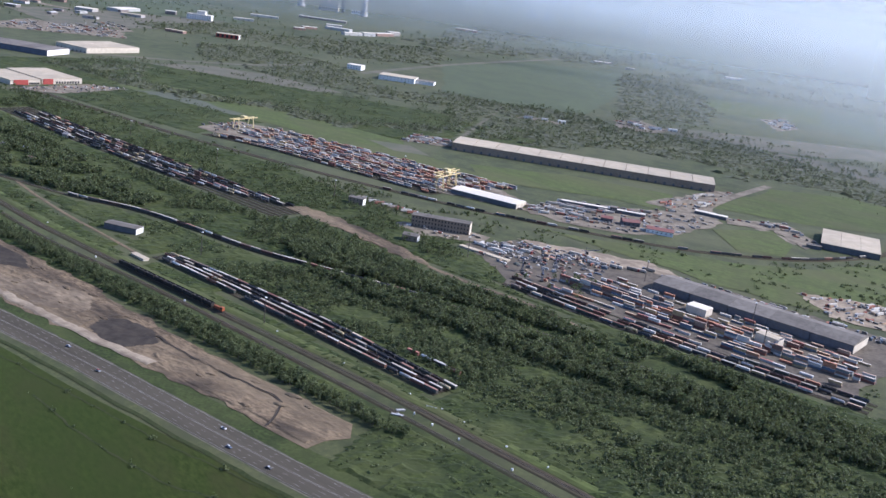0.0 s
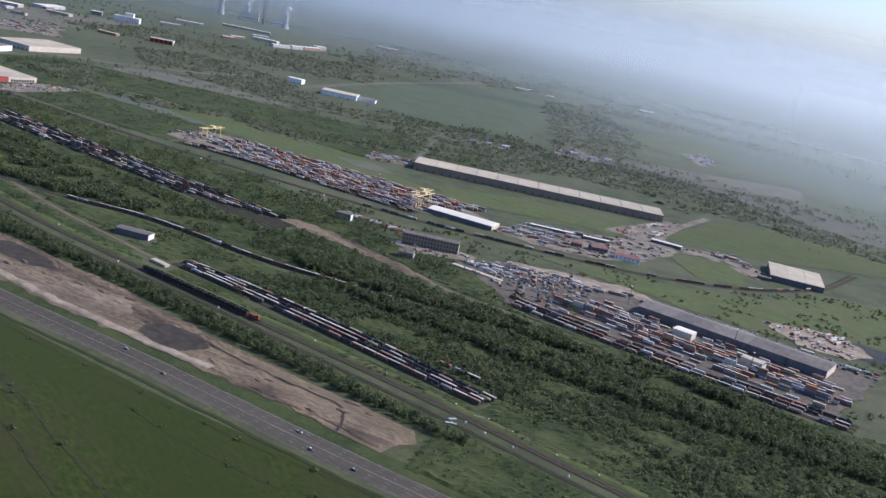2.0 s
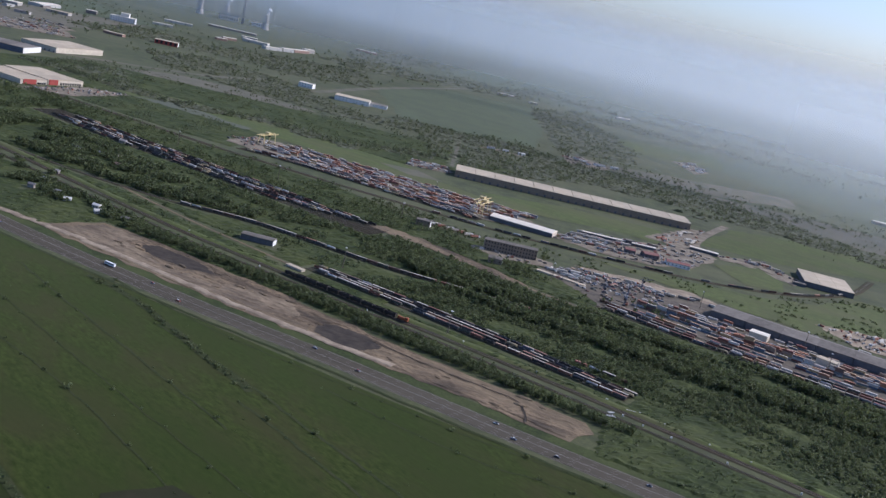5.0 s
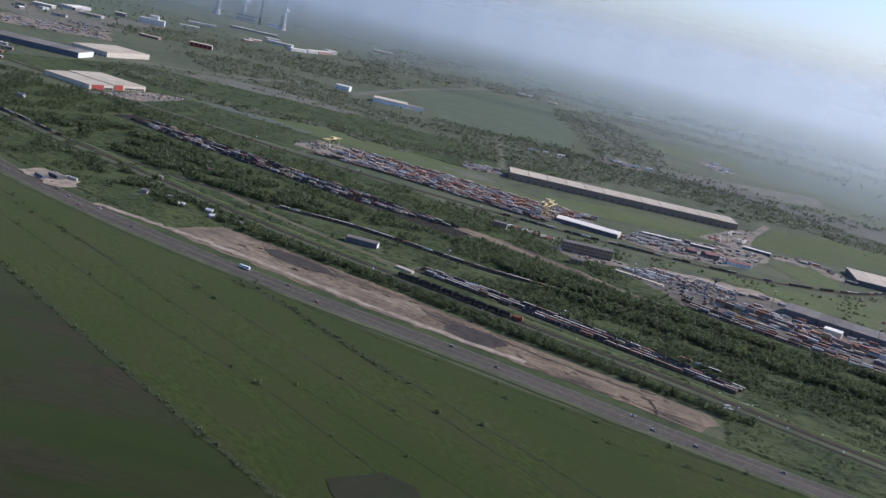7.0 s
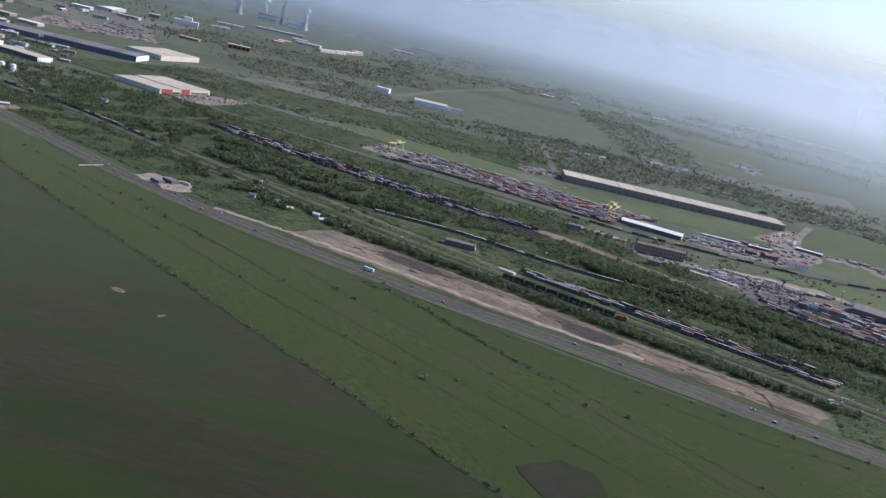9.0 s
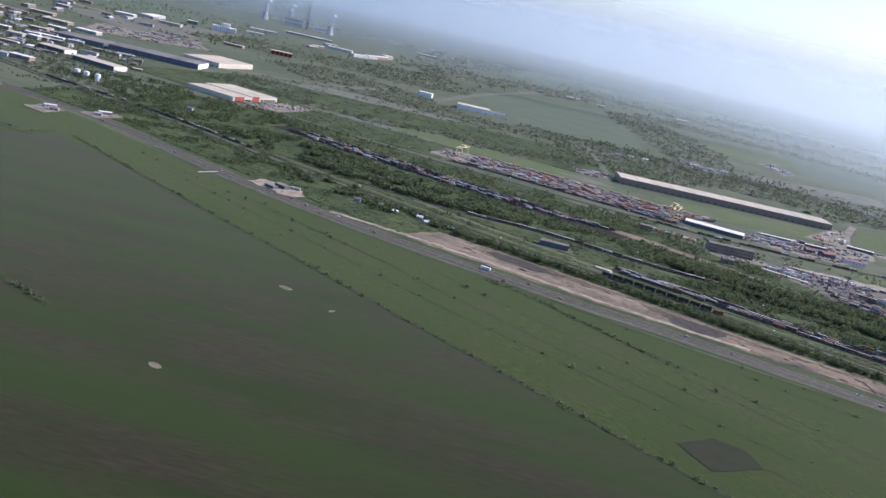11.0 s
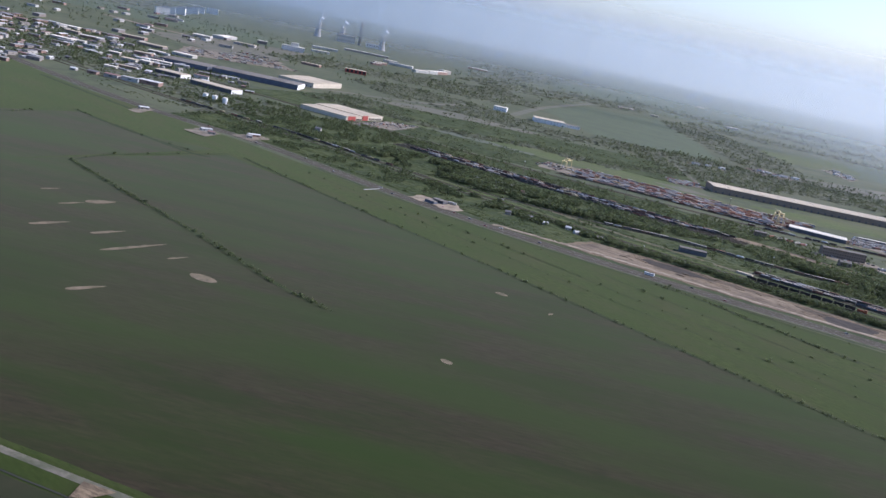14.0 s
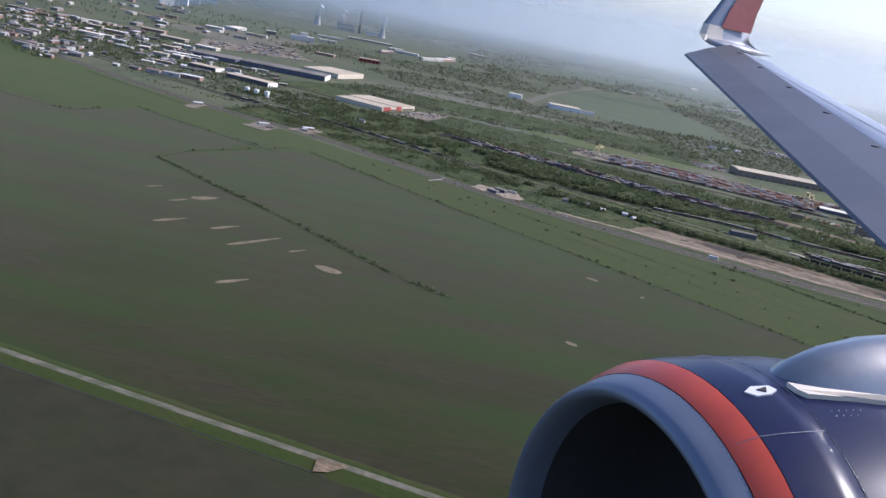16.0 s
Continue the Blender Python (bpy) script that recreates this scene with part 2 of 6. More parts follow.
    "roof_mixed": palette("roof_mixed", [(0.30, 0.28, 0.26), (0.56, 0.54, 0.50), (0.18, 0.17, 0.17), (0.27, 0.17, 0.14), (0.66, 0.64, 0.60), (0.20, 0.20, 0.20), (0.40, 0.38, 0.34), (0.24, 0.21, 0.18)], 0.7),
    "wall_mixed": palette("wall_mixed", [(0.40, 0.38, 0.35), (0.34, 0.31, 0.27), (0.50, 0.49, 0.46), (0.24, 0.21, 0.19), (0.30, 0.20, 0.16), (0.42, 0.39, 0.34)], 0.85),
    "wall_brown": surface("wall_brown", (0.200, 0.150, 0.106), (0.290, 0.222, 0.160), 2, 0.9, (0.26, 0.21, 0.165), 9, 0.6),
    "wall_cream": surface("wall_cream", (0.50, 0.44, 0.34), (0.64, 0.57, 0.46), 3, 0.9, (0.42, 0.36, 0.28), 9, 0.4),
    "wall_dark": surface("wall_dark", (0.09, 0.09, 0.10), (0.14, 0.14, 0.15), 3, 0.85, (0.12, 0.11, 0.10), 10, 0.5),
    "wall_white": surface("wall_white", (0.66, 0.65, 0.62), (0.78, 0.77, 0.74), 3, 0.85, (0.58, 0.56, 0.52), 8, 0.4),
    "wall_blue": surface("wall_blue", (0.085, 0.095, 0.125), (0.125, 0.135, 0.17), 5, 0.7),
    "red_panel": surface("red_panel", (0.27, 0.052, 0.042), (0.35, 0.070, 0.055), 3, 0.6),
    "red_roof": surface("red_roof", (0.17, 0.075, 0.065), (0.24, 0.11, 0.09), 1.5, 0.8, (0.22, 0.14, 0.12), 6, 0.4),
    "yellow_paint": surface("yellow_paint", (0.54, 0.43, 0.20), (0.68, 0.56, 0.30), 2, 0.55, (0.4, 0.30, 0.15), 4, 0.3),
    "concrete": surface("concrete", (0.30, 0.29, 0.27), (0.44, 0.42, 0.40), 4, 0.9, (0.25, 0.24, 0.22), 15, 0.5),
    "vapour": surface("vapour", (0.86, 0.87, 0.90), (0.95, 0.95, 0.96), 8, 1.0, spec=0.0),
}


# ---- building blocks ----
def part(name, bm, material, parent=None, label="", smooth=False):
    """Links a bmesh as one mesh object, under a thing or a part."""
    me = bpy.data.meshes.new(name)
    bm.to_mesh(me)
    bm.free()
    return piece(name, me, material, parent, label, smooth)


def piece(name, me, material, parent=None, label="", smooth=False):
    for m in material if isinstance(material, (list, tuple)) else [material]:
        if len(me.materials) < (len(material) if isinstance(material, (list, tuple)) else 1):
            me.materials.append(M[m])
    if smooth:
        me.shade_smooth()
    ob = new(name, me)
    ob.parent = parent
    return tagged(ob, label)


def thing(name, m, label, category, group="", kind=""):
    ob = new(name)
    ob.matrix_basis = m
    return tagged(ob, label, category, group, kind)


def box(bm, x0, y0, z0, x1, y1, z1, bevel=0.0):
    made = bmesh.ops.create_cube(bm, size=1, matrix=Matrix.LocRotScale(((x0 + x1) / 2, (y0 + y1) / 2, (z0 + z1) / 2), None, (x1 - x0, y1 - y0, z1 - z0)))
    if bevel:
        edges = {e for v in made["verts"] for e in v.link_edges}
        bmesh.ops.bevel(bm, geom=list(edges), offset=bevel, segments=1, affect="EDGES")
    return bm


def boxes(*dims, bevel=0.0):
    bm = bmesh.new()
    for d in dims:
        box(bm, *d, bevel=bevel)
    return bm


def beam(bm, a, b, w):
    """A square bar from a to b."""
    a, b = Vector(a), Vector(b)
    turn = (b - a).to_track_quat("Z", "Y").to_matrix().to_4x4()
    bmesh.ops.create_cube(bm, size=1, matrix=Matrix.Translation((a + b) / 2) @ turn @ Matrix.Diagonal((w, w, (b - a).length, 1)))


def tube(bm, r0, r1, z0, z1, n=12, at=(0, 0), lie=None):
    m = Matrix.Translation((at[0], at[1], (z0 + z1) / 2))
    if lie == "x":
        m = Matrix.Translation(((z0 + z1) / 2, at[0], at[1])) @ pose(0, 0, 0, 0, 90, 0)
    elif lie == "y":
        m = Matrix.Translation((at[0], (z0 + z1) / 2, at[1])) @ pose(0, 0, 0, -90, 0, 0)
    bmesh.ops.create_cone(bm, cap_ends=True, segments=n, radius1=r0, radius2=r1, depth=z1 - z0, matrix=m)


def lathe(profile, n=32, arc=(0, 360)):
    """A surface of revolution round x, from (x, radius) rows."""
    bm = bmesh.new()
    full = abs(arc[1] - arc[0]) >= 360
    count = n if full else n + 1
    rings = []
    for x, r in profile:
        rings.append([bm.verts.new((x, r * math.cos(radians(arc[0] + (arc[1] - arc[0]) * i / n)), r * math.sin(radians(arc[0] + (arc[1] - arc[0]) * i / n)))) for i in range(count)])
    for a, b in zip(rings, rings[1:]):
        for i in range(n):
            j = (i + 1) % count
            bm.faces.new((a[i], a[j], b[j], b[i]))
    return bm


def wavy(points, step, swing, seed):
    """A closed outline with uneven edges."""
    rng = random.Random(seed)
    out = []
    for (ax, ay), (bx, by) in zip(points, points[1:] + points[:1]):
        length = math.hypot(bx - ax, by - ay)
        n = max(1, int(length / step))
        for i in range(n):
            k = i / n
            s = swing * (1 if i else 0.4)
            out.append((ax + (bx - ax) * k + rng.uniform(-s, s), ay + (by - ay) * k + rng.uniform(-s, s)))
    return out


LAYER = [0.0]


def patch(name, points, z, material, label, category, step=14.0, swing=2.5, kind="structure"):
    """A flat piece of ground cover lying on the land, each a little higher than the one before."""
    LAYER[0] += 0.006
    z += LAYER[0]
    bm = bmesh.new()
    verts = [bm.verts.new((x, y, z)) for x, y in wavy(points, step, swing, name + str(points[0]))]
    face = bm.faces.new(verts)
    if face.normal.z < 0:
        face.normal_flip()
    bmesh.ops.triangulate(bm, faces=[face])
    bmesh.ops.recalc_face_normals(bm, faces=bm.faces)
    for f in bm.faces:
        if f.normal.z < 0:
            f.normal_flip()
    return tagged(part(name, bm, material), label, category, kind=kind)


def smooth_line(points, step):
    """Points every step metres along a smooth curve through the given ones."""
    out = []
    pts = [Vector((*p, 0)) for p in points]
    pts = [2 * pts[0] - pts[1]] + pts + [2 * pts[-1] - pts[-2]]
    for a, b, c, d in zip(pts, pts[1:], pts[2:], pts[3:]):
        n = max(1, int((c - b).length / step))
        for i in range(n):
            k = i / n
            out.append(0.5 * (2 * b + (c - a) * k + (2 * a - 5 * b + 4 * c - d) * k * k + (3 * b - a - 3 * c + d) * k ** 3))
    out.append(pts[-2])
    return out


def sides(line):
    """The unit normal to the left of each point of a line."""
    out = []
    for i in range(len(line)):
        d = (line[min(i + 1, len(line) - 1)] - line[max(i - 1, 0)]).normalized()
        out.append(Vector((-d.y, d.x, 0)))
    return out


def ribbon(points, profile, step=8.0, bm=None, ragged=0.0, seed=1):
    """A band along a line; profile: (offset to the left, height) rows."""
    bm = bm or bmesh.new()
    rng = random.Random(seed)
    line = smooth_line(points, step)
    rows = []
    for p, s in zip(line, sides(line)):
        j = rng.uniform(-ragged, ragged)
        rows.append([bm.verts.new(p + s * (o + j) + Vector((0, 0, h))) for o, h in profile])
    for a, b in zip(rows, rows[1:]):
        for i in range(len(profile) - 1):
            bm.faces.new((a[i + 1], a[i], b[i], b[i + 1]))
    return bm


def along(points, gap, start=0.0, end=None):
    """Places (x, y, angle) every gap metres along a curve."""
    line = smooth_line(points, 2.0)
    out, walked, due = [], 0.0, start
    for a, b in zip(line, line[1:]):
        length = (b - a).length
        while walked + length >= due and (end is None or due <= end):
            k = (due - walked) / length
            p = a + (b - a) * k
            out.append((p.x, p.y, math.degrees(math.atan2(b.y - a.y, b.x - a.x))))
            due += gap
        walked += length
    return out


def inside(x, y, poly):
    hit = False
    for (ax, ay), (bx, by) in zip(poly, poly[1:] + poly[:1]):
        if (ay > y) != (by > y) and x < (bx - ax) * (y - ay) / (by - ay) + ax:
            hit = not hit
    return hit


KEEP = set()  # cells of four metres where nothing grows


def keep_line(points, half):
    for p in smooth_line(points, 3.0):
        for i in range(int((p.x - half) // 4), int((p.x + half) // 4) + 1):
            for j in range(int((p.y - half) // 4), int((p.y + half) // 4) + 1):
                KEEP.add((i, j))


def keep_poly(poly):
    xs, ys = [p[0] for p in poly], [p[1] for p in poly]
    for i in range(int(min(xs) // 4), int(max(xs) // 4) + 1):
        for j in range(int(min(ys) // 4), int(max(ys) // 4) + 1):
            if inside(i * 4 + 2, j * 4 + 2, poly):
                KEEP.add((i, j))


def scatter(poly, count, rng, grow=False, gaps=-0.22):
    xs, ys = [p[0] for p in poly], [p[1] for p in poly]
    out = []
    for _ in range(count * 6):
        x, y = rng.uniform(min(xs), max(xs)), rng.uniform(min(ys), max(ys))
        if inside(x, y, poly) and noise.noise((x / 22, y / 22, 3.3)) > gaps and not (grow and (int(x // 4), int(y // 4)) in KEEP):
            out.append((x, y))
            if len(out) >= count:
                break
    return out


def relief(name, poly, z, step, height, size, material, label, category, skip=(), ridge=0.0, level=0.0, seed=0.0, border=0.03, fray=0.0):
    """Uneven ground: a grid inside poly whose height follows noise; nothing where KEEP or a skip polygon says so. ridge: how much the noise folds into furrows."""
    xs, ys = [p[0] for p in poly], [p[1] for p in poly]
    nx, ny = int((max(xs) - min(xs)) / step) + 1, int((max(ys) - min(ys)) / step) + 1
    rows, faces, index = [], [], {}

    def corner(i, j):
        if (i, j) not in index:
            x = min(xs) + step * (i + 0.35 * noise.noise((i * 1.7, j * 1.3, seed)))
            y = min(ys) + step * (j + 0.35 * noise.noise((i * 1.1, j * 1.9, seed + 7)))
            a = noise.noise((x / size, y / size, seed)) + 0.6 * noise.noise((x / size * 2.7, y / size * 2.7, seed + 3)) + 0.4 * noise.noise((x / size * 0.35, y / size * 0.35, seed + 5))
            if ridge:
                a = a * (1 - ridge) + ridge * (0.6 - 1.6 * abs(noise.noise((x / size / 2.4, y / size * 1.3, seed + 9))))
            index[i, j] = len(rows)
            rows.append((x, y, z + height * max(0.0, a + level)))
        return index[i, j]

    for i in range(nx):
        for j in range(ny):
            x, y = min(xs) + step * (i + 0.5), min(ys) + step * (j + 0.5)
            if fray:
                x, y = x + fray * noise.noise((x / 30, y / 30, seed)) + 0.5 * fray * noise.noise((x / 9, y / 9, seed)), y + fray * noise.noise((x / 30, y / 30, seed + 8)) + 0.5 * fray * noise.noise((x / 9, y / 9, seed + 8))
            if inside(x, y, poly) and not (fray and noise.noise((x / 26, y / 26, seed + 2)) < -0.3) and (ridge or (int(x // 4), int(y // 4)) not in KEEP) and not any(inside(x, y, p) for p in skip):
                faces.append((corner(i, j), corner(i + 1, j), corner(i + 1, j + 1), corner(i, j + 1)))
    used = [0] * len(rows)
    for f in faces:
        for i in f:
            used[i] += 1
    rows = [(x, y, h if used[i] == 4 else border) for i, (x, y, h) in enumerate(rows)]
    me = bpy.data.meshes.new(name)
    me.from_pydata(rows, [], faces)
    me.materials.append(M[material])
    return tagged(new(name, me), label, category, kind="stuff")


# ---- trees ----
def tree_shape(seed, clumps, slim, leaf, low=False):
    """A tree one metre high: leaf quads (n, 4, 3) and trunk verts with faces."""
    rng = np.random.default_rng(seed)
    lobes = [(0, 0, 0.62, 0.24)] + [(*(rng.normal(0, 0.13 * slim, 2)), rng.uniform(0.36, 0.86), rng.uniform(0.12, 0.21)) for _ in range(6)]
    if low:
        lobes = [(0, 0, 0.45, 0.46)] + [(*(rng.normal(0, 0.30, 2)), rng.uniform(0.2, 0.45), rng.uniform(0.22, 0.36)) for _ in range(4)]
        slim = 1.0
    quads = []
    for i in range(clumps):
        cx, cy, cz, r = lobes[i % len(lobes)]
        d = rng.normal(0, 1, 3)
        d /= np.linalg.norm(d)
        c = np.array([cx, cy, cz]) + d * r * np.array([slim, slim, 1.05]) * rng.uniform(0.78, 1.06)
        up = rng.normal(0, 0.45, 3) + d + np.array([0, 0, 0.25])
        up /= np.linalg.norm(up)
        u = np.cross(up, rng.normal(0, 1, 3))
        u /= np.linalg.norm(u)
        v = np.cross(up, u)
        s, t = leaf * rng.uniform(0.6, 1.25), leaf * rng.uniform(0.5, 1.0)
        quads.append([c - u * s, c - v * t + up * 0.01, c + u * s, c + v * t + up * 0.02])
    trunk_v, trunk_f = [], []

    def limb(a, b, r0, r1):
        n, base = 5, len(trunk_v)
        for p, r in ((a, r0), (b, r1)):
            for i in range(n):
                trunk_v.append((p[0] + r * math.cos(6.283 * i / n), p[1] + r * math.sin(6.283 * i / n), p[2]))
        for i in range(n):
            trunk_f.append((base + i, base + (i + 1) % n, base + n + (i + 1) % n, base + n + i))

    limb((0, 0, -0.02), (0.01, 0, 0.7), 0.028, 0.010)
    for cx, cy, cz, r in lobes[1:4]:
        limb((0.004, 0, cz * 0.55), (cx, cy, cz), 0.013, 0.005)
    return np.array(quads), np.array(trunk_v), trunk_f


SHAPES = [tree_shape(20 + i, 62, s, 0.080) for i, s in enumerate((0.8, 1.0, 0.62, 1.15))]
BUSHES = [tree_shape(40 + i, 26, s, 0.20, True) for i, s in enumerate((1.0, 1.2, 1.1))]
TUFTS = [tree_shape(80 + i, 10, s, 0.34, True) for i, s in enumerate((1.0, 1.2, 1.1))]
WISPS = [tree_shape(60 + i, 24, s, 0.135) for i, s in enumerate((0.9, 1.2, 0.75))]


def quad_mesh(name, verts, materials, slots=None):
    """A mesh of loose quads from an array (n, 4, 3)."""
    n = len(verts)
    me = bpy.data.meshes.new(name)
    me.vertices.add(n * 4)
    me.vertices.foreach_set("co", verts.reshape(-1).astype(np.float32))
    me.loops.add(n * 4)
    me.loops.foreach_set("vertex_index", np.arange(n * 4, dtype=np.int32))
    me.polygons.add(n)
    me.polygons.foreach_set("loop_start", np.arange(0, n * 4, 4, dtype=np.int32))
    for m in materials:
        me.materials.append(M[m])
    if slots is not None:
        me.polygons.foreach_set("material_index", slots.astype(np.int32))
    me.update()
    me.validate()
    return me


def planting(name, places, heights, shapes, label, category, leaf="leaf", seed=5):
    """Many trees or bushes that nobody would count, as one mesh with trunks."""
    rng = np.random.default_rng(seed)
    leaves, trunks = [], []
    for (x, y), h in zip(places, heights):
        quads, tv, tf = shapes[rng.integers(len(shapes))]
        a, w = rng.uniform(0, 6.283), h * rng.uniform(0.85, 1.25)
        turn = np.array([[math.cos(a) * w, -math.sin(a) * w, 0], [math.sin(a) * w, math.cos(a) * w, 0], [0, 0, h]])
        leaves.append(quads @ turn.T + (x, y, 0))
        if shapes is SHAPES or shapes is WISPS:
            stem = tv @ turn.T + (x, y, 0)
            trunks.append(stem[np.array(tf[:5])])
    both = np.concatenate(leaves + trunks)
    count = sum(len(q) for q in leaves)
    slots = np.zeros(len(both))
    slots[count:] = 1
    return tagged(new(name, quad_mesh(name, both, (leaf, "bark"), slots)), label, category, kind="stuff")


TREE_DATA = []
for quads, tv, tf in SHAPES:
    crown = quad_mesh("crown", quads, ("leaf",))
    trunk = bpy.data.meshes.new("trunk")
    trunk.from_pydata([tuple(v) for v in tv], [], tf)
    trunk.materials.append(M["bark"])
    TREE_DATA.append((trunk, crown))


def tree(x, y, h, rng, label, group):
    ob = thing("tree", Matrix.LocRotScale((x, y, 0), Euler((0, 0, rng.uniform(0, 6.283))), (h * rng.uniform(0.85, 1.2), h * rng.uniform(0.85, 1.2), h)), label, "tree", group)
    trunk, crown = rng.choice(TREE_DATA)
    for name, me in (("trunk", trunk), ("crown", crown)):
        new(name, me).parent = ob
    return ob


# ---- land ----
bm = bmesh.new()
bmesh.ops.create_circle(bm, cap_ends=True, cap_tris=True, segments=96, radius=5200, matrix=Matrix.Translation((-200, -100, 0)))
tagged(part("ground", bm, "meadow"), "flat green meadow land reaching to the horizon", "ground", kind="structure")

HEDGE = [(-746, 180), (-631, 142), (-511, 106), (-416, 76), (-288, 36), (-120, -16), (60, -70)]
TRACK = [(-1100, -330), (-720, -275), (-556, -249), (-443, -231), (-300, -205), (-60, -150)]
ROAD = [(-1500, 420), (-1200, 318), (-1000, 270), (-900, 254), (-800, 251), (-720, 235), (-640, 217), (-560, 206), (-480, 202), (-400, 204), (-340, 208), (-300, 210), (-240, 211.5), (-190, 214), (-80, 222), (120, 238)]
patch("field_base", [(-1500, -900), (400, -900), (400, 215), (-80, 205), (-300, 190), (-480, 188), (-640, 203), (-800, 237), (-1000, 256), (-1500, 400)], 0.02, "bright_grass", "green grassland south of the highway", "field", 60, 1)
patch("field_olive", [(-757, 176)] + HEDGE[1:] + [(200, -420), (-60, -158), (-300, -213), (-443, -238), (-556, -257), (-735, -284), (-765, -85)], 0.05, "crop", "olive green crop field with drill lines", "field", 30, 2)
patch("field_dark", [(-1100, -340), (-735, -286), (-556, -258), (-443, -240), (-300, -214), (-60, -160), (200, -430), (200, -900), (-1100, -900)], 0.05, "dark_crop", "dark brown green ploughed field", "field", 30, 2)
patch("field_bright", [(-746, 181), (-631, 143), (-511, 107), (-416, 77), (-288, 37), (-120, -15), (60, -69), (300, -60), (300, 240), (120, 227), (-80, 211), (-190, 201), (-300, 194), (-400, 190), (-480, 191), (-560, 194), (-640, 203), (-720, 220)], 0.05, "bright_grass", "bright green meadow with drain lines", "field", 25, 1)
patch("field_west", [(-775, 178), (-768, 56), (-757, -85), (-1100, -120), (-1000, 84), (-905, 90), (-898, 165), (-825, 150)], 0.05, "crop", "green field bounded by ditches", "field", 30, 2)
patch("field_northwest", [(-910, 95), (-1010, 90), (-1400, 60), (-1350, 330), (-1100, 260), (-990, 246), (-907, 232)], 0.05, "bright_grass", "flat green field beside the highway", "field", 30, 2)

# sand patches in the crop
for i, (x, y, a, b, w) in enumerate([(-556, -71, 7, 4, 0), (-475, 58, 3.5, 2.2, 0), (-440, -60, 3, 2, 20), (-671, -22, 3.5, 9, 12), (-673, -40, 1.3, 8, 6), (-646, -76, 1.5, 11, 8), (-602, -66, 1.5, 19, 6), (-582, -59, 1.0, 6, 8), (-566, -126, 1.6, 9, 12), (-700, -30, 1.2, 6, 8), (-625, -60, 1.5, 10, 8), (-445, 52, 1, 2.5, 0)]):
    ring = []
    for k in range(12):
        u, v = a * math.cos(k * 0.524) * (1 - 0.55 * math.sin(k * 0.524) * (b > 5)), b * math.sin(k * 0.524)
        ring.append((x + u * math.cos(radians(-w)) - v * math.sin(radians(-w)), y + u * math.sin(radians(-w)) + v * math.cos(radians(-w))))
    tagged(patch("sand_patch", ring, 0.10, "pale_soil", "bare pale sand patch in the crop field", "sand patch", 2.5, 0.5), group="sand patches")

# dirt works beside the highway
patch("dirt_works", [(-512, 217), (-505, 256), (-464, 259), (-400, 259), (-344, 255), (-281, 253), (-221, 254), (-213, 244), (-217, 228), (-247, 229), (-290, 226), (-331, 223), (-383, 218), (-440, 217)], 0.10, "dirt", "bare brown earthworks along the highway", "earth", 7, 2.2)
part("haul_road", ribbon([(-560, 214), (-505, 221), (-440, 223), (-383, 222), (-331, 225), (-300, 228)], [(2.6, 0.4), (1.5, 0.6), (0, 0.66), (-1.5, 0.6), (-2.4, 0.3)], 4, ragged=0.9), "sand")
tagged(bpy.data.objects["haul_road"], "pale sandy haul road along the works", "road", kind="structure")
keep_poly([(-512, 215), (-505, 256), (-400, 258), (-281, 252), (-215, 253), (-217, 226), (-331, 221), (-440, 214)])
WORKS = [(-509, 219), (-503, 255), (-464, 258), (-400, 258), (-344, 254), (-281, 252), (-224, 253), (-215, 244), (-219, 229), (-247, 230), (-290, 227), (-331, 224), (-383, 219), (-440, 218)]
DAMP = [(-345, 229), (-350, 240), (-344, 248), (-327, 250), (-314, 243), (-318, 229), (-330, 225)]
DAMP_WEST = [(-470, 245), (-464, 256), (-432, 255), (-416, 248), (-430, 239), (-455, 238)]
relief("churned_earth", WORKS, 0.20, 1.1, 0.75, 6.0, "dirt", "churned brown earth with furrows and ridges", "earth", (DAMP, DAMP_WEST), 0.6, 0.05, 4.0)
relief("tan_ground", [(-508, 221), (-502, 254), (-474, 256), (-474, 244), (-440, 234), (-410, 236), (-400, 250), (-372, 252), (-356, 240), (-372, 226), (-440, 220)], 0.235, 1.3, 0.75, 6.0, "tan_earth", "heaped pale tan earth of the works", "earth", (DAMP_WEST,), 0.6, 0.05, 4.0)
relief("damp_earth", DAMP, 0.235, 1.1, 0.3, 6.0, "wet_dirt", "dark damp hollow in the earthworks", "earth", (), 0.5, 0.0, 5.0)
relief("damp_earth_west", DAMP_WEST, 0.235, 1.1, 0.3, 6.0, "wet_dirt", "dark damp hollow in the earthworks", "earth", (), 0.5, 0.0, 6.0)
tagged(part("works_trench", ribbon([(-322, 246.5), (-307, 244.5), (-277, 244.5), (-251, 246), (-243, 240), (-236, 228)], [(0.45, 0.62), (0, 0.5), (-0.45, 0.62)], 3, ragged=0.4), "wet_dirt"), "dark drainage trench across the earthworks", "trench", kind="structure")
rng = random.Random(4)
for i in range(34):
    x, y = rng.uniform(-480, -222), rng.uniform(231, 253)
    bm = bmesh.new()
    bmesh.ops.create_icosphere(bm, subdivisions=2, radius=1)
    for v in bm.verts:
        v.co = Vector((v.co.x * 3.2, v.co.y * 1.3, max(-0.05, v.co.z * 0.8))) * (1 + 0.3 * noise.noise(v.co * 1.7 + Vector((i, 0, 0))))
    heap = tagged(part("earth_mound", bm, "dirt"), "long low heap of brown earth", "earth heap", "earth heaps")
    heap.matrix_basis = pose(x, y, 0.1, 0, 0, rng.uniform(-25, 25)) @ Matrix.Scale(rng.uniform(0.5, 1.3), 4)


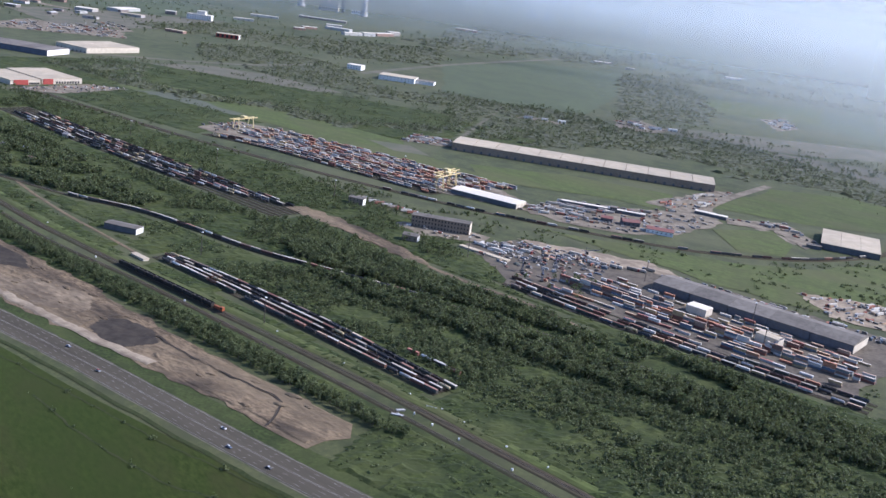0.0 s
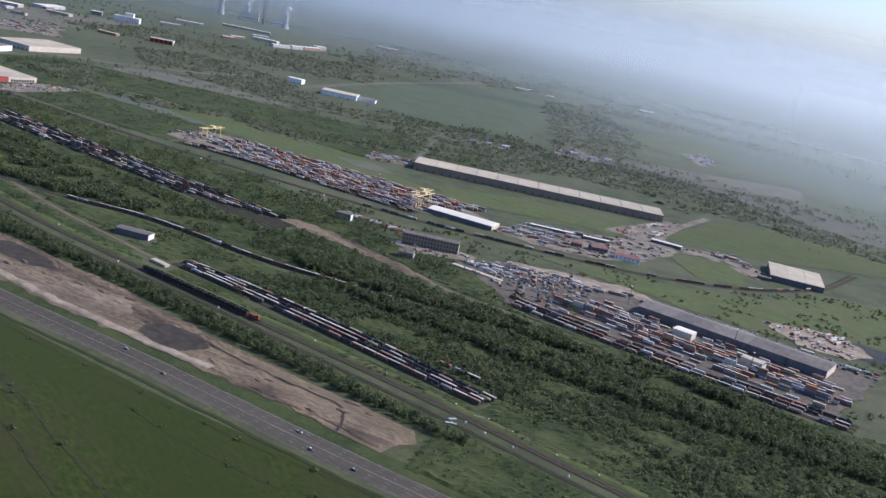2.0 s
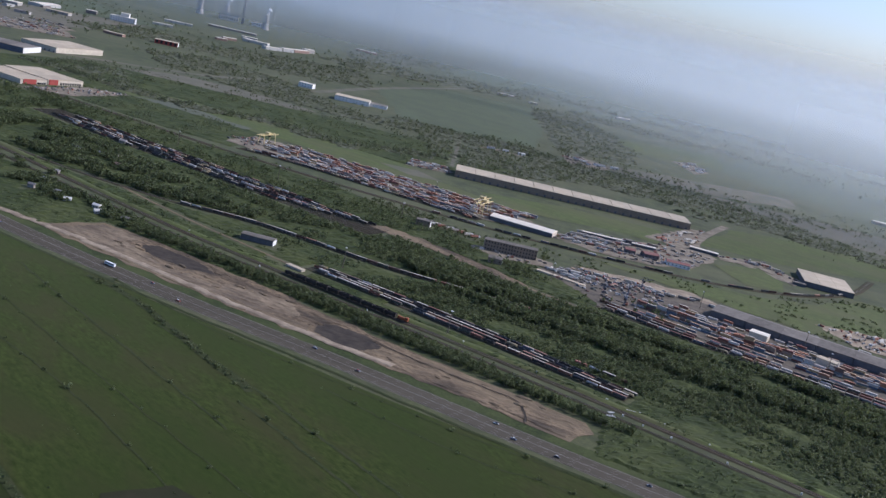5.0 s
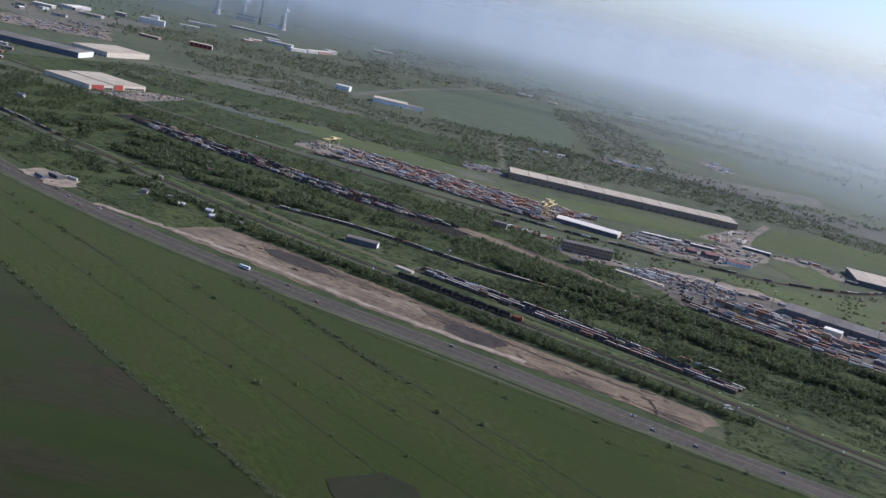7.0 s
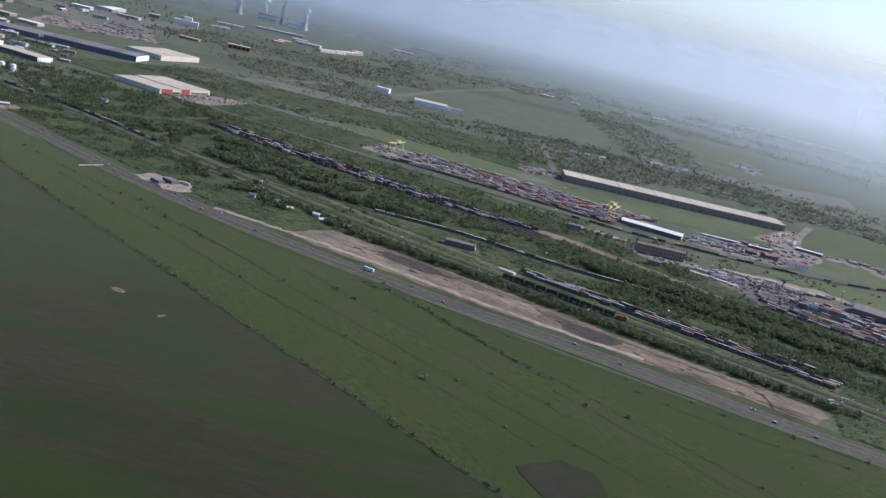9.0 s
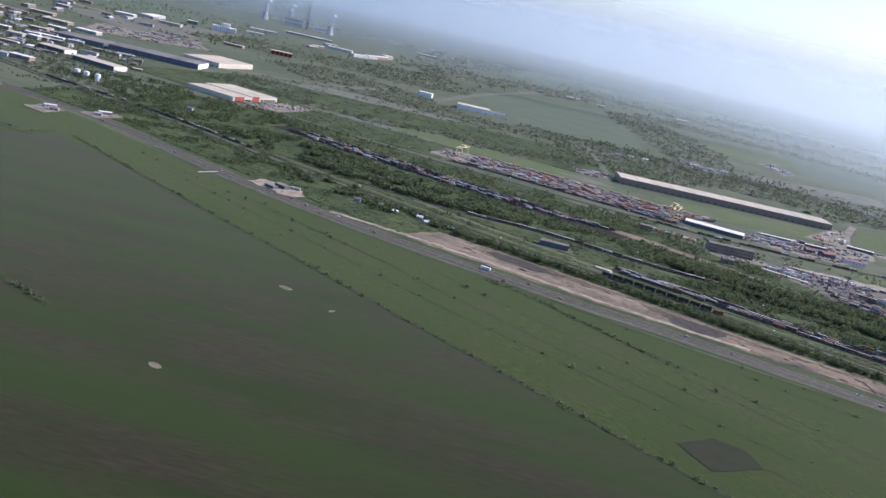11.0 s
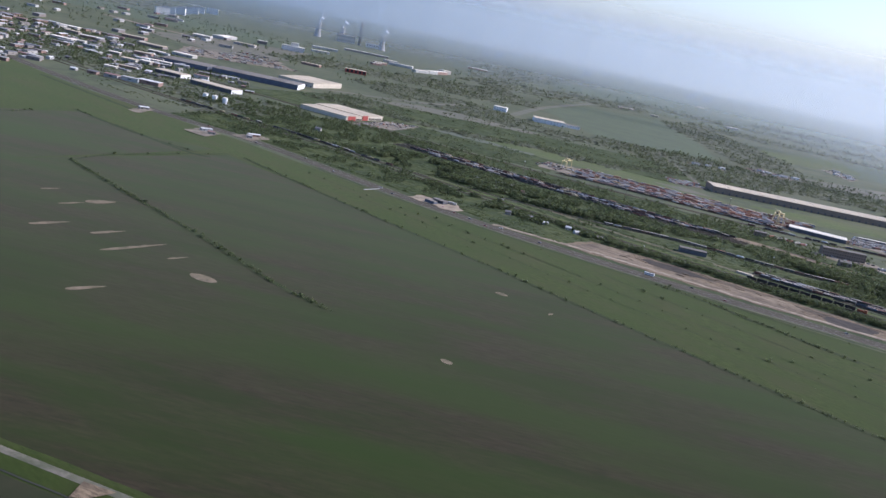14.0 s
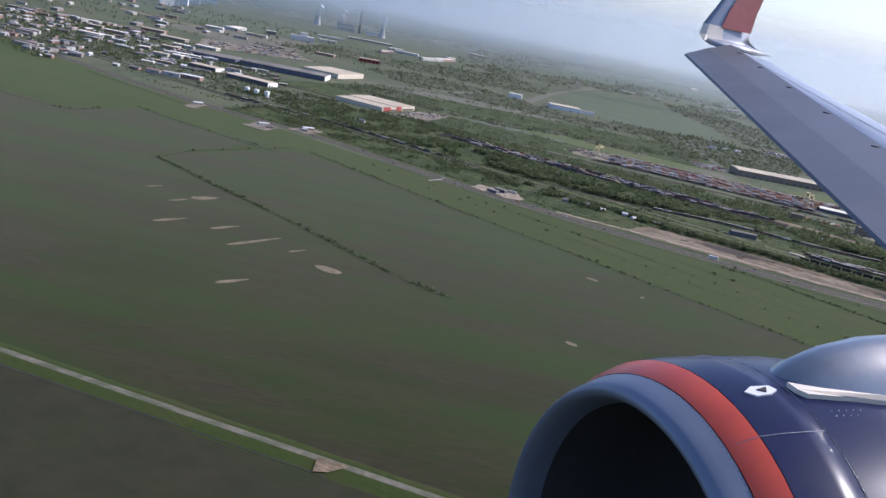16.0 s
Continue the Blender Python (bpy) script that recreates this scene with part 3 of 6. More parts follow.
# ---- roads ----
def road(name, points, half, material, label, z=0.14, edge=None, step=8.0):
    keep_line(points, half + 0.6)
    ob = tagged(part(name, ribbon(points, [(half, z - 0.06), (half - 0.2, z), (0, z + 0.04), (-half + 0.2, z), (-half, z - 0.06)], step), material), label, "road", kind="structure")
    if edge:
        tagged(part(name + "_verge", ribbon(points, [(half + edge, z - 0.08), (-half - edge, z - 0.08)], step, ragged=0.15), "gravel_edge"), "pale gravel verge of the road", "verge", kind="structure")
    return ob


road("road_highway", ROAD, 6.6, "asphalt", "grey asphalt highway with several marked lanes", edge=0.7)
line = smooth_line(ROAD, 1.0)
norm = sides(line)
bm = bmesh.new()
for lane in (-4.7, -2.4, 2.4, 4.7):
    for i in range(330, len(line) - 3, 6):
        p, q, s = line[i], line[i + 2], norm[i]
        bm.faces.new([bm.verts.new(v + Vector((0, 0, 0.205))) for v in (p + s * (lane - 0.07), q + s * (lane - 0.07), q + s * (lane + 0.07), p + s * (lane + 0.07))][::-1])
tagged(part("lane_dashes", bm, "road_paint"), "white dashed lane markings on the highway", "road marking", kind="stuff")
for off in (-6.25, -0.3, 0.3, 6.25):
    tagged(part("edge_line", ribbon(ROAD, [(off + 0.07, 0.2), (off - 0.07, 0.2)]), "road_paint"), "white painted line along the highway", "road marking", kind="structure")
tagged(part("verge_grass", ribbon(ROAD[3:], [(16, 0.075), (7.3, 0.085)], 6, ragged=0.5), "scrub"), "dark green grassy verge of the highway", "verge", kind="structure")
road("road_track", TRACK, 1.6, "gravel_edge", "pale gravel farm track between fields", z=0.25)
tagged(part("track_bank", ribbon(TRACK, [(5.5, 0.04), (3.0, 0.2), (-3.0, 0.2), (-8.5, 0.04)], 8, ragged=0.4), "bright_grass"), "grassy bank of the farm track", "bank", kind="structure")
tagged(part("track_ditch", ribbon([(x + 2, y - 8.5) for x, y in TRACK[1:4]] + [(-440, -240)], [(0.35, 0.12), (-0.35, 0.12)], 5, ragged=0.15), "water"), "narrow water ditch beside the farm track", "ditch", kind="structure")
patch("track_spur", [(-448, -232), (-439, -230), (-441, -237), (-444, -240)], 0.3, "dirt", "gravel turnout on the farm track", "road", 4, 0.5)
road("road_service", [(-430, 441), (-387, 434), (-338, 427), (-301, 424), (-256, 424), (-230, 418), (-150, 405)], 1.7, "dirt", "brown dirt service track beside the rails")
road("road_shed", [(-567, 326), (-534, 319), (-490, 312), (-440, 307), (-412, 303)], 1.0, "dirt", "pale dirt road to the shed")
road("road_far", [(-939, 1017), (-1015, 1303), (-1094, 1733)], 7, "dry_field", "straight pale grassy road across far fields", edge=None, step=60)
road("road_airfield", [(-1085, 690), (-1020, 820), (-1000, 900), (-1010, 1000)], 6, "dry_field", "curving pale road behind the warehouses", step=30)
road("road_town", [(-1760, 985), (-1685, 976), (-1603, 972), (-1547, 992), (-1486, 999), (-1397, 958), (-1290, 905)], 9, "yard", "wide pale road at the town edge", step=20)
road("road_depot", [(-1400, 818), (-1352, 836), (-1287, 901)], 6, "yard", "pale road to the depot", step=20)
road("lane_wood", [(-705, 1010), (-623, 853), (-579, 767)], 2.0, "gravel_edge", "narrow pale lane through the wood", step=20)
road("road_east", [(-338, 914), (-335, 860), (-330, 800), (-318, 745), (-280, 735), (-235, 715)], 4, "yard", "pale concrete road past the warehouse")

# drain lines and ditches
DRAINS = []
for i, (w, pts) in enumerate(((0.5, [(-640, 172), (-521, 141), (-455, 121), (-406, 109), (-343, 96), (-240, 62)]), (0.4, [(-600, 182), (-504, 157), (-440, 138), (-386, 123), (-348, 113), (-250, 88)]),
                              (0.7, [(-464, 170), (-417, 155), (-384, 146), (-330, 130), (-297, 120)]), (1.0, [(-380, 171), (-324, 158), (-289, 147), (-247, 135), (-190, 118)]), (0.9, [(-310, 141), (-297, 138), (-274, 130), (-254, 124), (-190, 100)]),
                              (0.6, [(-300, 180), (-270, 177), (-251, 177), (-224, 179), (-209, 184), (-170, 190)]), (0.5, [(-430, 194), (-361, 188), (-308, 190), (-252, 193), (-200, 200), (-100, 210)]), (0.35, [(-700, 196), (-560, 168), (-470, 150)]))):
    tagged(part("drain_line", ribbon(pts, [(w * 0.7, 0.15), (-w * 0.7, 0.15)], 4, ragged=0.5, seed=i), "hedge"), "overgrown drain line in the meadow", "drain", "drain lines", "structure")
    DRAINS.append(pts)
for name, pts, w in (("hedge_strip", HEDGE, 1.6), ("hedge_strip_mid", [(-757, 33), (-692, 10), (-607, -18), (-534, -46), (-501, -52)], 1.8), ("ditch_north", [(-757, 33), (-766, 80), (-760, 178)], 0.9),
                     ("ditch_west", [(-1000, 80), (-905, 84), (-898, 122)], 1.1), ("ditch_northwest", [(-907, 167), (-825, 152), (-768, 152)], 1.3), ("ditch_road", [(-1060, 262), (-986, 246), (-907, 230)], 2.0),
                     ("ditch_highway", [(x, y - 12) for x, y in ROAD[5:]], 1.0), ("ditch_meadow", [(-440, 187), (-411, 184), (-371, 172), (-340, 160), (-314, 152)], 1.8)):
    tagged(part(name, ribbon(pts, [(w, 0.155), (-w, 0.155)], 6, ragged=0.5), "hedge"), "weedy dark green ditch strip", "ditch", kind="structure")
tagged(part("mid_ditch_water", ribbon([(-640, -8), (-607, -19), (-560, -38), (-520, -50)], [(0.3, 0.1), (-0.3, 0.1)], 6), "water"), "thin water line in the field ditch", "ditch", kind="structure")
patch("pond_field", [(-289, 58), (-281, 78), (-268, 78), (-258, 66), (-272, 44)], 0.1, "dark_crop", "dark bare plot in the meadow corner", "plot", 6, 0.6)
patch("pond_yard", [(-149, 583), (-140, 612), (-112, 618), (-105, 590), (-125, 578)], 0.1, "water", "small pond behind the sandy lot", "pond", 6, 0.8)

# far land
for name, pts, mat, label in (
    ("field_far", [(-999, 1260), (-1046, 1565), (-926, 1679), (-750, 1359), (-647, 1106), (-729, 1039), (-808, 1025)], "far_field", "wide flat pale green field"),
    ("meadow_long", [(-880, 640), (-842, 672), (-700, 690), (-590, 700), (-555, 668), (-470, 660), (-450, 645), (-540, 632), (-719, 622), (-877, 602)], "green_field", "bright meadow behind the container yard"),
    ("meadow_mid", [(-457, 636), (-392, 690), (-341, 705), (-361, 771), (-443, 738), (-502, 684)], "green_field", "bright meadow before the long warehouse"),
    ("field_dry", [(-1013, 736), (-989, 814), (-935, 849), (-810, 850), (-827, 786), (-888, 733), (-949, 699)], "dry_field", "dry brownish rough field"),
    ("field_dry_small", [(-560, 655), (-600, 670), (-570, 690), (-535, 672)], "dry_field", "dry brown spot in the meadow"),
    ("meadow_east", [(-320, 760), (-240, 800), (-180, 860), (-120, 900), (-60, 1000), (-250, 980), (-330, 900)], "green_field", "green meadow behind the flat hall"),
    ("meadow_southeast", [(-185, 560), (-300, 560), (-350, 560), (-300, 584), (-235, 618), (-200, 660), (-180, 730), (-90, 760), (-20, 640), (-100, 615)], "green_field", "green meadow between rail and yard"),
    ("meadow_inner", [(-288, 690), (-262, 735), (-235, 705), (-225, 668), (-250, 650)], "green_field", "round grassy plot between lots"),
    ("field_far_east", [(-560, 1500), (-200, 1300), (300, 1500), (100, 2300), (-500, 2300)], "far_field", "wide far pale field"),
    ("field_dark_green", [(-793, 520), (-852, 599), (-829, 634), (-723, 634), (-698, 579), (-723, 535)], "far_wood", "dark green overgrown field before the terminal"),
    ("field_pale_east", [(-824, 1617), (-693, 1545), (-573, 1717), (-497, 1504), (-602, 1377)], "green_field", "pale green far field"),
    ("land_brown_east", [(-558, 1143), (-483, 1226), (-363, 1346), (-332, 1240), (-411, 1140), (-511, 1062)], "dry_field", "dry brown far land"),
    ("field_far_north", [(-1500, 2100), (-900, 1900), (-500, 2400), (-900, 3300), (-1700, 3000)], "far_field", "hazy far field"),
    ("field_far_west", [(-2000, 1000), (-1500, 1090), (-1450, 1270), (-1800, 1400), (-2300, 1300)], "far_field", "pale open land before the plant"),
    ("airfield", [(-1557, 863), (-1558, 1063), (-1474, 1240), (-1330, 990), (-1333, 821)], "dry_field", "dry open storage field"),
    ("field_long_east", [(-380, 1010), (-100, 1060), (300, 1100), (300, 1250), (-150, 1230), (-420, 1130)], "dry_field", "rough dry land"),
    ("scrub_middle", [(-620, 345), (-540, 345), (-470, 362), (-400, 368), (-330, 380), (-330, 425), (-430, 436), (-440, 412), (-600, 414), (-700, 410)], "scrub", "rough scrub between the tracks"),
    ("scrub_south", [(-400, 322), (-300, 320), (-215, 305), (-130, 290), (-20, 270), (60, 300), (-100, 430), (-230, 418), (-330, 400)], "scrub", "rough green scrub below the wood"),
    ("scrub_yard", [(-440, 448), (-350, 440), (-290, 440), (-300, 470), (-400, 480), (-520, 505), (-640, 508), (-600, 460)], "scrub", "scrub strip between yards"),
):
    patch(name, pts, 0.05, mat, label, "field", 22, 4)

for name, pts, mat, label in (
    ("yard_trucks", [(-388, 590), (-390, 655), (-352, 676), (-330, 716), (-356, 716), (-352, 830), (-338, 840), (-318, 740), (-292, 716), (-292, 650), (-310, 612), (-345, 592)], "yard", "grey paved truck park"),
    ("yard_terminal", [(-680, 548), (-694, 604), (-618, 622), (-531, 627), (-430, 628), (-392, 612), (-388, 590), (-440, 574), (-530, 564)], "yard", "paved container terminal ground"),
    ("yard_east", [(-300, 732), (-265, 772), (-222, 728), (-226, 706), (-262, 738), (-290, 720)], "yard", "pale paved lot by the flat hall"),
    ("yard_boxes", [(-300, 452), (-350, 484), (-338, 520), (-300, 532), (-250, 548), (-110, 556), (-110, 440), (-200, 434), (-290, 438)], "yard_oily", "dusty container yard with shade in its dark colour"),
    ("yard_tan", [(-340, 524), (-313, 540), (-266, 560), (-240, 548), (-262, 538), (-313, 508)], "sand", "dusty tan lot with parked vehicles"),
    ("yard_sand", [(-190, 590), (-146, 616), (-120, 590), (-130, 566), (-160, 562)], "sand", "bare sandy lot with parked trucks"),
    ("yard_block", [(-400, 478), (-392, 500), (-350, 508), (-345, 492), (-375, 470)], "yard", "worn yard round the long block"),
    ("yard_vans", [(-590, 698), (-610, 742), (-575, 755), (-556, 724)], "yard", "paved lot full of parked vans"),
    ("yard_store", [(-866, 485), (-880, 575), (-850, 600), (-835, 520)], "yard", "car park of the red store"),
    ("yard_stop", [(-632, 219), (-632, 240), (-600, 240), (-590, 228), (-596, 214)], "sand", "sandy roadside stop"),
    ("yard_town", [(-1310, 690), (-1250, 780), (-1210, 850), (-1300, 900), (-1390, 800)], "yard", "grey parking ground at the warehouses"),
    ("soil_tracks", [(-450, 452), (-415, 450), (-360, 440), (-330, 428), (-345, 424), (-400, 434), (-455, 438)], "dirt", "bare brown soil by the track"),
):
    patch(name, pts, 0.10, mat, label, "yard", 6, 2.4)
    keep_poly(pts)


# ---- railways ----
def railway(name, points, label, half=1.9):
    keep_line(points, half + 1.2)
    bed = tagged(part(name, ribbon(points, [(half + 0.8, 0.03), (half, 0.38), (-half, 0.38), (-half - 0.8, 0.03)], 8, ragged=0.08), "ballast"), label, "railway", kind="structure")
    for off in (0.4, -0.4):
        part("rail", ribbon(points, [(off + 0.05, 0.38), (off + 0.05, 0.48), (off - 0.05, 0.48), (off - 0.05, 0.38)], 8), "steel", bed)
    return bed


RAIL_A = [(-1300, 380), (-1000, 335), (-800, 322), (-680, 303), (-520, 285), (-451, 279), (-381, 280), (-309, 278), (-218, 273), (-145, 268), (-50, 262), (120, 250)]
RAIL_B = [(-1400, 420), (-1000, 344), (-860, 338), (-780, 330), (-690, 316), (-517, 293), (-442, 288), (-343, 286), (-254, 284), (-188, 280), (-142, 277), (-50, 271), (120, 260)]
RAIL_D = [(-700, 318), (-600, 322), (-531, 334), (-483, 351), (-445, 356), (-393, 360), (-338, 373), (-250, 392), (-150, 400)]
RAIL_M = [(-1100, 520), (-900, 507), (-741, 510), (-649, 513), (-522, 530), (-422, 550), (-376, 565), (-306, 594), (-260, 622), (-222, 664), (-200, 710), (-188, 760), (-186, 840)]
tagged(part("bank_grass", ribbon(RAIL_B[4:], [(9.0, 0.1), (7.5, 0.5), (5, 0.55), (3.0, 0.1)], 8, ragged=0.5), "green_field"), "green grassy bank beside the main track", "bank", kind="structure")
tagged(part("bank_grass_south", ribbon(RAIL_A[4:], [(-1.8, 0.1), (-4.5, 0.2), (-7.5, 0.05)], 8, ragged=0.6), "scrub"), "rough grassy bank south of the track", "bank", kind="structure")
railway("railway_south", RAIL_A, "single track on brown ballast", 1.0)
railway("railway_main", RAIL_B, "brown ballast main track", 1.7)
railway("railway_curve", RAIL_D, "curving siding in green scrub", 1.2)
railway("railway_north", RAIL_M, "double track line curving past the yards", 2.6)
YARD_C = [[(-408, 316.5 - 2.7 * i), (-368, 318.0 - 3.5 * i), (-300, 316.5 - 4.3 * i), (-250, 311.5 - 3.7 * i), (-219, 308 - 3.2 * i)] for i in range(4)]
YARD_F = [[(-780, 457 - 4 * i), (-681, 451 - 4.4 * i), (-600, 449 - 4.4 * i), (-520, 446 - 4.3 * i), (-440, 442 - 4.2 * i)] for i in range(7)]
YARD_G = [[(-655, 534 + 5 * i), (-598, 549 + 5 * i), (-520, 556 + 5 * i), (-440, 563 + 5 * i)] for i in range(3)]
YARD_J = [[(-290, 440 + 5.8 * i), (-230, 436.5 + 5.8 * i), (-160, 437 + 5.8 * i), (-100, 439 + 5.8 * i)] for i in range(3)]
for group in (YARD_C, YARD_F, YARD_G, YARD_J):
    for points in group:
        railway("railway_siding", points, "yard siding on dark ballast", 0.9 if group is YARD_F else 1.3)


# ---- wagons ----
def bogies(parent, length):
    for s in (-1, 1):
        bm = boxes((s * length * 0.33 - 0.75, -0.55, 0.25, s * length * 0.33 + 0.75, 0.55, 0.5))
        for dx in (-0.5, 0.5):
            for dy in (-0.42, 0.42):
                tube(bm, 0.24, 0.24, dy - 0.06, dy + 0.06, 8, (s * length * 0.33 + dx, 0.26), "y")
        part("bogie", bm, "running_gear", parent)


def open_wagon(label="steel open freight wagon on rails", group="freight wagons", paint="wagon"):
    ob = thing("open_wagon", Matrix(), label, "wagon", group)
    bm = boxes((-3.2, -0.74, 0.5, 3.2, 0.74, 0.62), (-3.2, -0.74, 0.62, 3.2, -0.66, 1.75), (-3.2, 0.66, 0.62, 3.2, 0.74, 1.75), (-3.2, -0.66, 0.62, -3.12, 0.66, 1.75), (3.12, -0.66, 0.62, 3.2, 0.66, 1.75),
               *[(x - 0.05, s * 0.77 - 0.03, 0.5, x + 0.05, s * 0.77 + 0.03, 1.72) for x in (-2.6, -1.6, -0.55, 0.55, 1.6, 2.6) for s in (-1, 1)])
    part("body", bm, paint, ob)
    bm = bmesh.new()
    bmesh.ops.create_grid(bm, x_segments=8, y_segments=2, size=1, matrix=Matrix.Diagonal((3.1, 0.65, 1, 1)))
    for v in bm.verts:
        v.co.z = 1.45 + 0.22 * math.cos(v.co.x * 2.1) * (1 - abs(v.co.y))
    part("load", bm, "coal", ob)
    bogies(ob, 6.4)
    return ob


def box_wagon():
    ob = thing("box_wagon", Matrix(), "closed freight wagon with a pale curved roof", "wagon", "freight wagons")
    part("body", boxes((-3.3, -0.75, 0.5, 3.3, 0.75, 1.9), (-0.6, -0.79, 0.6, 0.6, 0.79, 1.8)), "wagon", ob)
    bm = bmesh.new()
    rows = [[bm.verts.new((x, 0.8 * math.sin(a), 1.68 + 0.42 * math.cos(a))) for a in (-1.25, -0.8, -0.3, 0.3, 0.8, 1.25)] for x in (-3.34, 3.34)]
    for i in range(5):
        bm.faces.new((rows[0][i + 1], rows[0][i], rows[1][i], rows[1][i + 1]))
    bm.faces.new(rows[0])
    bm.faces.new(rows[1][::-1])
    part("roof", bm, "wagon_roof", ob)
    bogies(ob, 6.6)
    return ob


def tank_wagon():
    ob = thing("tank_wagon", Matrix(), "cylindrical tank wagon on rails", "wagon", "freight wagons")
    part("frame", boxes((-3.0, -0.3, 0.45, 3.0, 0.3, 0.62)), "running_gear", ob)
    bm = lathe([(-2.85, 0.02), (-2.8, 0.45), (-2.6, 0.7), (2.6, 0.7), (2.8, 0.45), (2.85, 0.02)], 14)
    bmesh.ops.translate(bm, verts=bm.verts, vec=(0, 0, 1.32))
    tank = part("tank", bm, "tank", ob, smooth=True)
    bm = bmesh.new()
    tube(bm, 0.28, 0.26, 1.95, 2.2, 10)
    part("dome", bm, "tank", tank)
    part("ladder", boxes((-0.06, -0.78, 0.6, 0.06, -0.72, 1.9), (-0.25, -0.5, 2.0, 0.25, 0.5, 2.05)), "steel", ob)
    bogies(ob, 6.2)
    return ob


def container_mesh(length):
    """One closed shell with folded long sides."""
    n = int(length / 0.5)
    side = []
    for i in range(n):
        x = -length / 2 + 0.1 + (length - 0.2) * i / n
        w = (length - 0.2) / n
        side += [(x, 0.6), (x + w * 0.2, 0.565), (x + w * 0.5, 0.565), (x + w * 0.7, 0.6)]
    half = [(-length / 2, 0.6)] + side + [(length / 2, 0.6)]
    plan = half + [(-x, -y) for x, y in half]
    bm = bmesh.new()
    low, high = [[bm.verts.new((x, y, z)) for x, y in plan] for z in (0, 1.3)]
    for i in range(len(plan)):
        j = (i + 1) % len(plan)
        bm.faces.new((low[j], low[i], high[i], high[j]))
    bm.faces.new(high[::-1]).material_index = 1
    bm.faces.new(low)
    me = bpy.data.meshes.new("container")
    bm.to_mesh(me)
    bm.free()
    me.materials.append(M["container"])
    me.materials.append(M["box_top_lit"])
    return me


BOX_LONG, BOX_SHORT = container_mesh(6.1), container_mesh(3.05)


def flat_wagon():
    ob = thing("flat_wagon", Matrix(), "flat wagon carrying a steel container", "wagon", "freight wagons")
    part("frame", boxes((-3.3, -0.65, 0.45, 3.3, 0.65, 0.6)), "running_gear", ob)
    load = new("container", BOX_LONG)
    load.parent, load.matrix_basis = ob, pose(0, 0, 0.6)
    bogies(ob, 6.6)
    return ob


MASTERS = [open_wagon(), box_wagon(), tank_wagon(), flat_wagon()]
SPARE = [(-229.0, 321.0), (-236.5, 321.3), (-244.0, 321.6), (-251.5, 321.9)]
for ob, (x, y) in zip(MASTERS, SPARE):
    ob.matrix_basis = pose(x, y, 0.06, 0, 0, -2)


def train(points, start, end, mix, rng, gap=7.05, skip=0.0):
    for x, y, a in along(points, gap, start, end):
        if rng.random() >= skip:
            copy_thing(MASTERS[rng.choices(range(4), mix)[0]], pose(x, y, 0.46, 0, 0, a + rng.choice((0, 180))) @ Matrix.Diagonal((1, 0.9, 0.8, 1)))


rng = random.Random(11)
for i, points in enumerate(YARD_C):
    train(points, rng.uniform(0, 10), 188, (4, 8, 1, 1), rng, skip=0.05)
for i, points in enumerate(YARD_F):
    train(points, rng.uniform(0, 60), 335 - 12 * i, ((6, 2, 1, 1), (3, 4, 2, 2), (2, 2, 6, 1))[i % 3], rng, skip=0.18)
train(RAIL_D, 178, 410, (1, 9, 2, 0), rng)
for points in YARD_G:
    train(points, rng.uniform(0, 20), 214, (2, 3, 1, 6), rng, skip=0.08)
for points in YARD_J:
    train(points, rng.uniform(0, 10), 185, (2, 4, 1, 5), rng, skip=0.15)
west = [p for p in along(RAIL_B, 7.05) if -960 < p[0] < -700]
for x, y, a in west:
    if rng.random() < 0.8:
        copy_thing(MASTERS[rng.choice((0, 0, 1, 2))], pose(x, y, 0.46, 0, 0, a) @ Matrix.Diagonal((1, 0.9, 0.8, 1)))
train([(x, y - 1.2) for x, y in RAIL_M], 640, 990, (3, 3, 2, 2), rng, skip=0.25)


dark = open_wagon("nearly black coal wagon of a parked train", "coal wagons", "dark_steel")
places = [p for p in along(RAIL_B, 7.05) if -404 < p[0] < -338]
for i, (x, y, a) in enumerate(places):
    m = pose(x, y, 0.46, 0, 0, a) @ Matrix.Diagonal((1, 1.15, 1.15, 1))
    if i:
        copy_thing(dark, m)
    else:
        dark.matrix_basis = m
x, y, a = [p for p in along(RAIL_B, 1.0) if p[0] > places[-1][0] + 7.0][0]
ob = thing("locomotive", pose(x, y, 0.46, 0, 0, a), "orange diesel locomotive at the end of a train", "locomotive")
part("hood", boxes((-3.0, -0.6, 0.6, 1.4, 0.6, 1.9), bevel=0.1), "orange_paint", ob)
cab = part("cab", boxes((1.4, -0.75, 0.6, 3.0, 0.75, 2.35), bevel=0.1), "orange_paint", ob)
for k in (-1, 1):
    part("window", boxes((1.7, min(k * 0.74, k * 0.77), 1.5, 2.7, max(k * 0.74, k * 0.77), 2.05)), "glass_dark", cab)
part("frame", boxes((-3.2, -0.7, 0.45, 3.2, 0.7, 0.6)), "running_gear", ob)
bogies(ob, 6.4)


# ---- containers ----
def container(x, y, z, angle, long=True):
    ob = new("container", BOX_LONG if long else BOX_SHORT)
    ob.matrix_basis = pose(x, y, z, 0, 0, angle)
    return tagged(ob, "corrugated steel shipping container in a yard stack", "container", "stacked containers")


rng = random.Random(21)
bm = bmesh.new()
for row in range(14):
    for col in range(36):
        u, v = -668 + col * 6.35 + row * 1.3, 549 + row * 4.2 + col * 0.9 + (4 if row > 4 else 0) + (4 if row > 9 else 0)
        if row * 4.2 > 58 or row * 4.2 < 18 - col * 0.6 and col < 8 or rng.random() < 0.22:
            continue
        for level in range(rng.choice((1, 1, 2, 2, 2))):
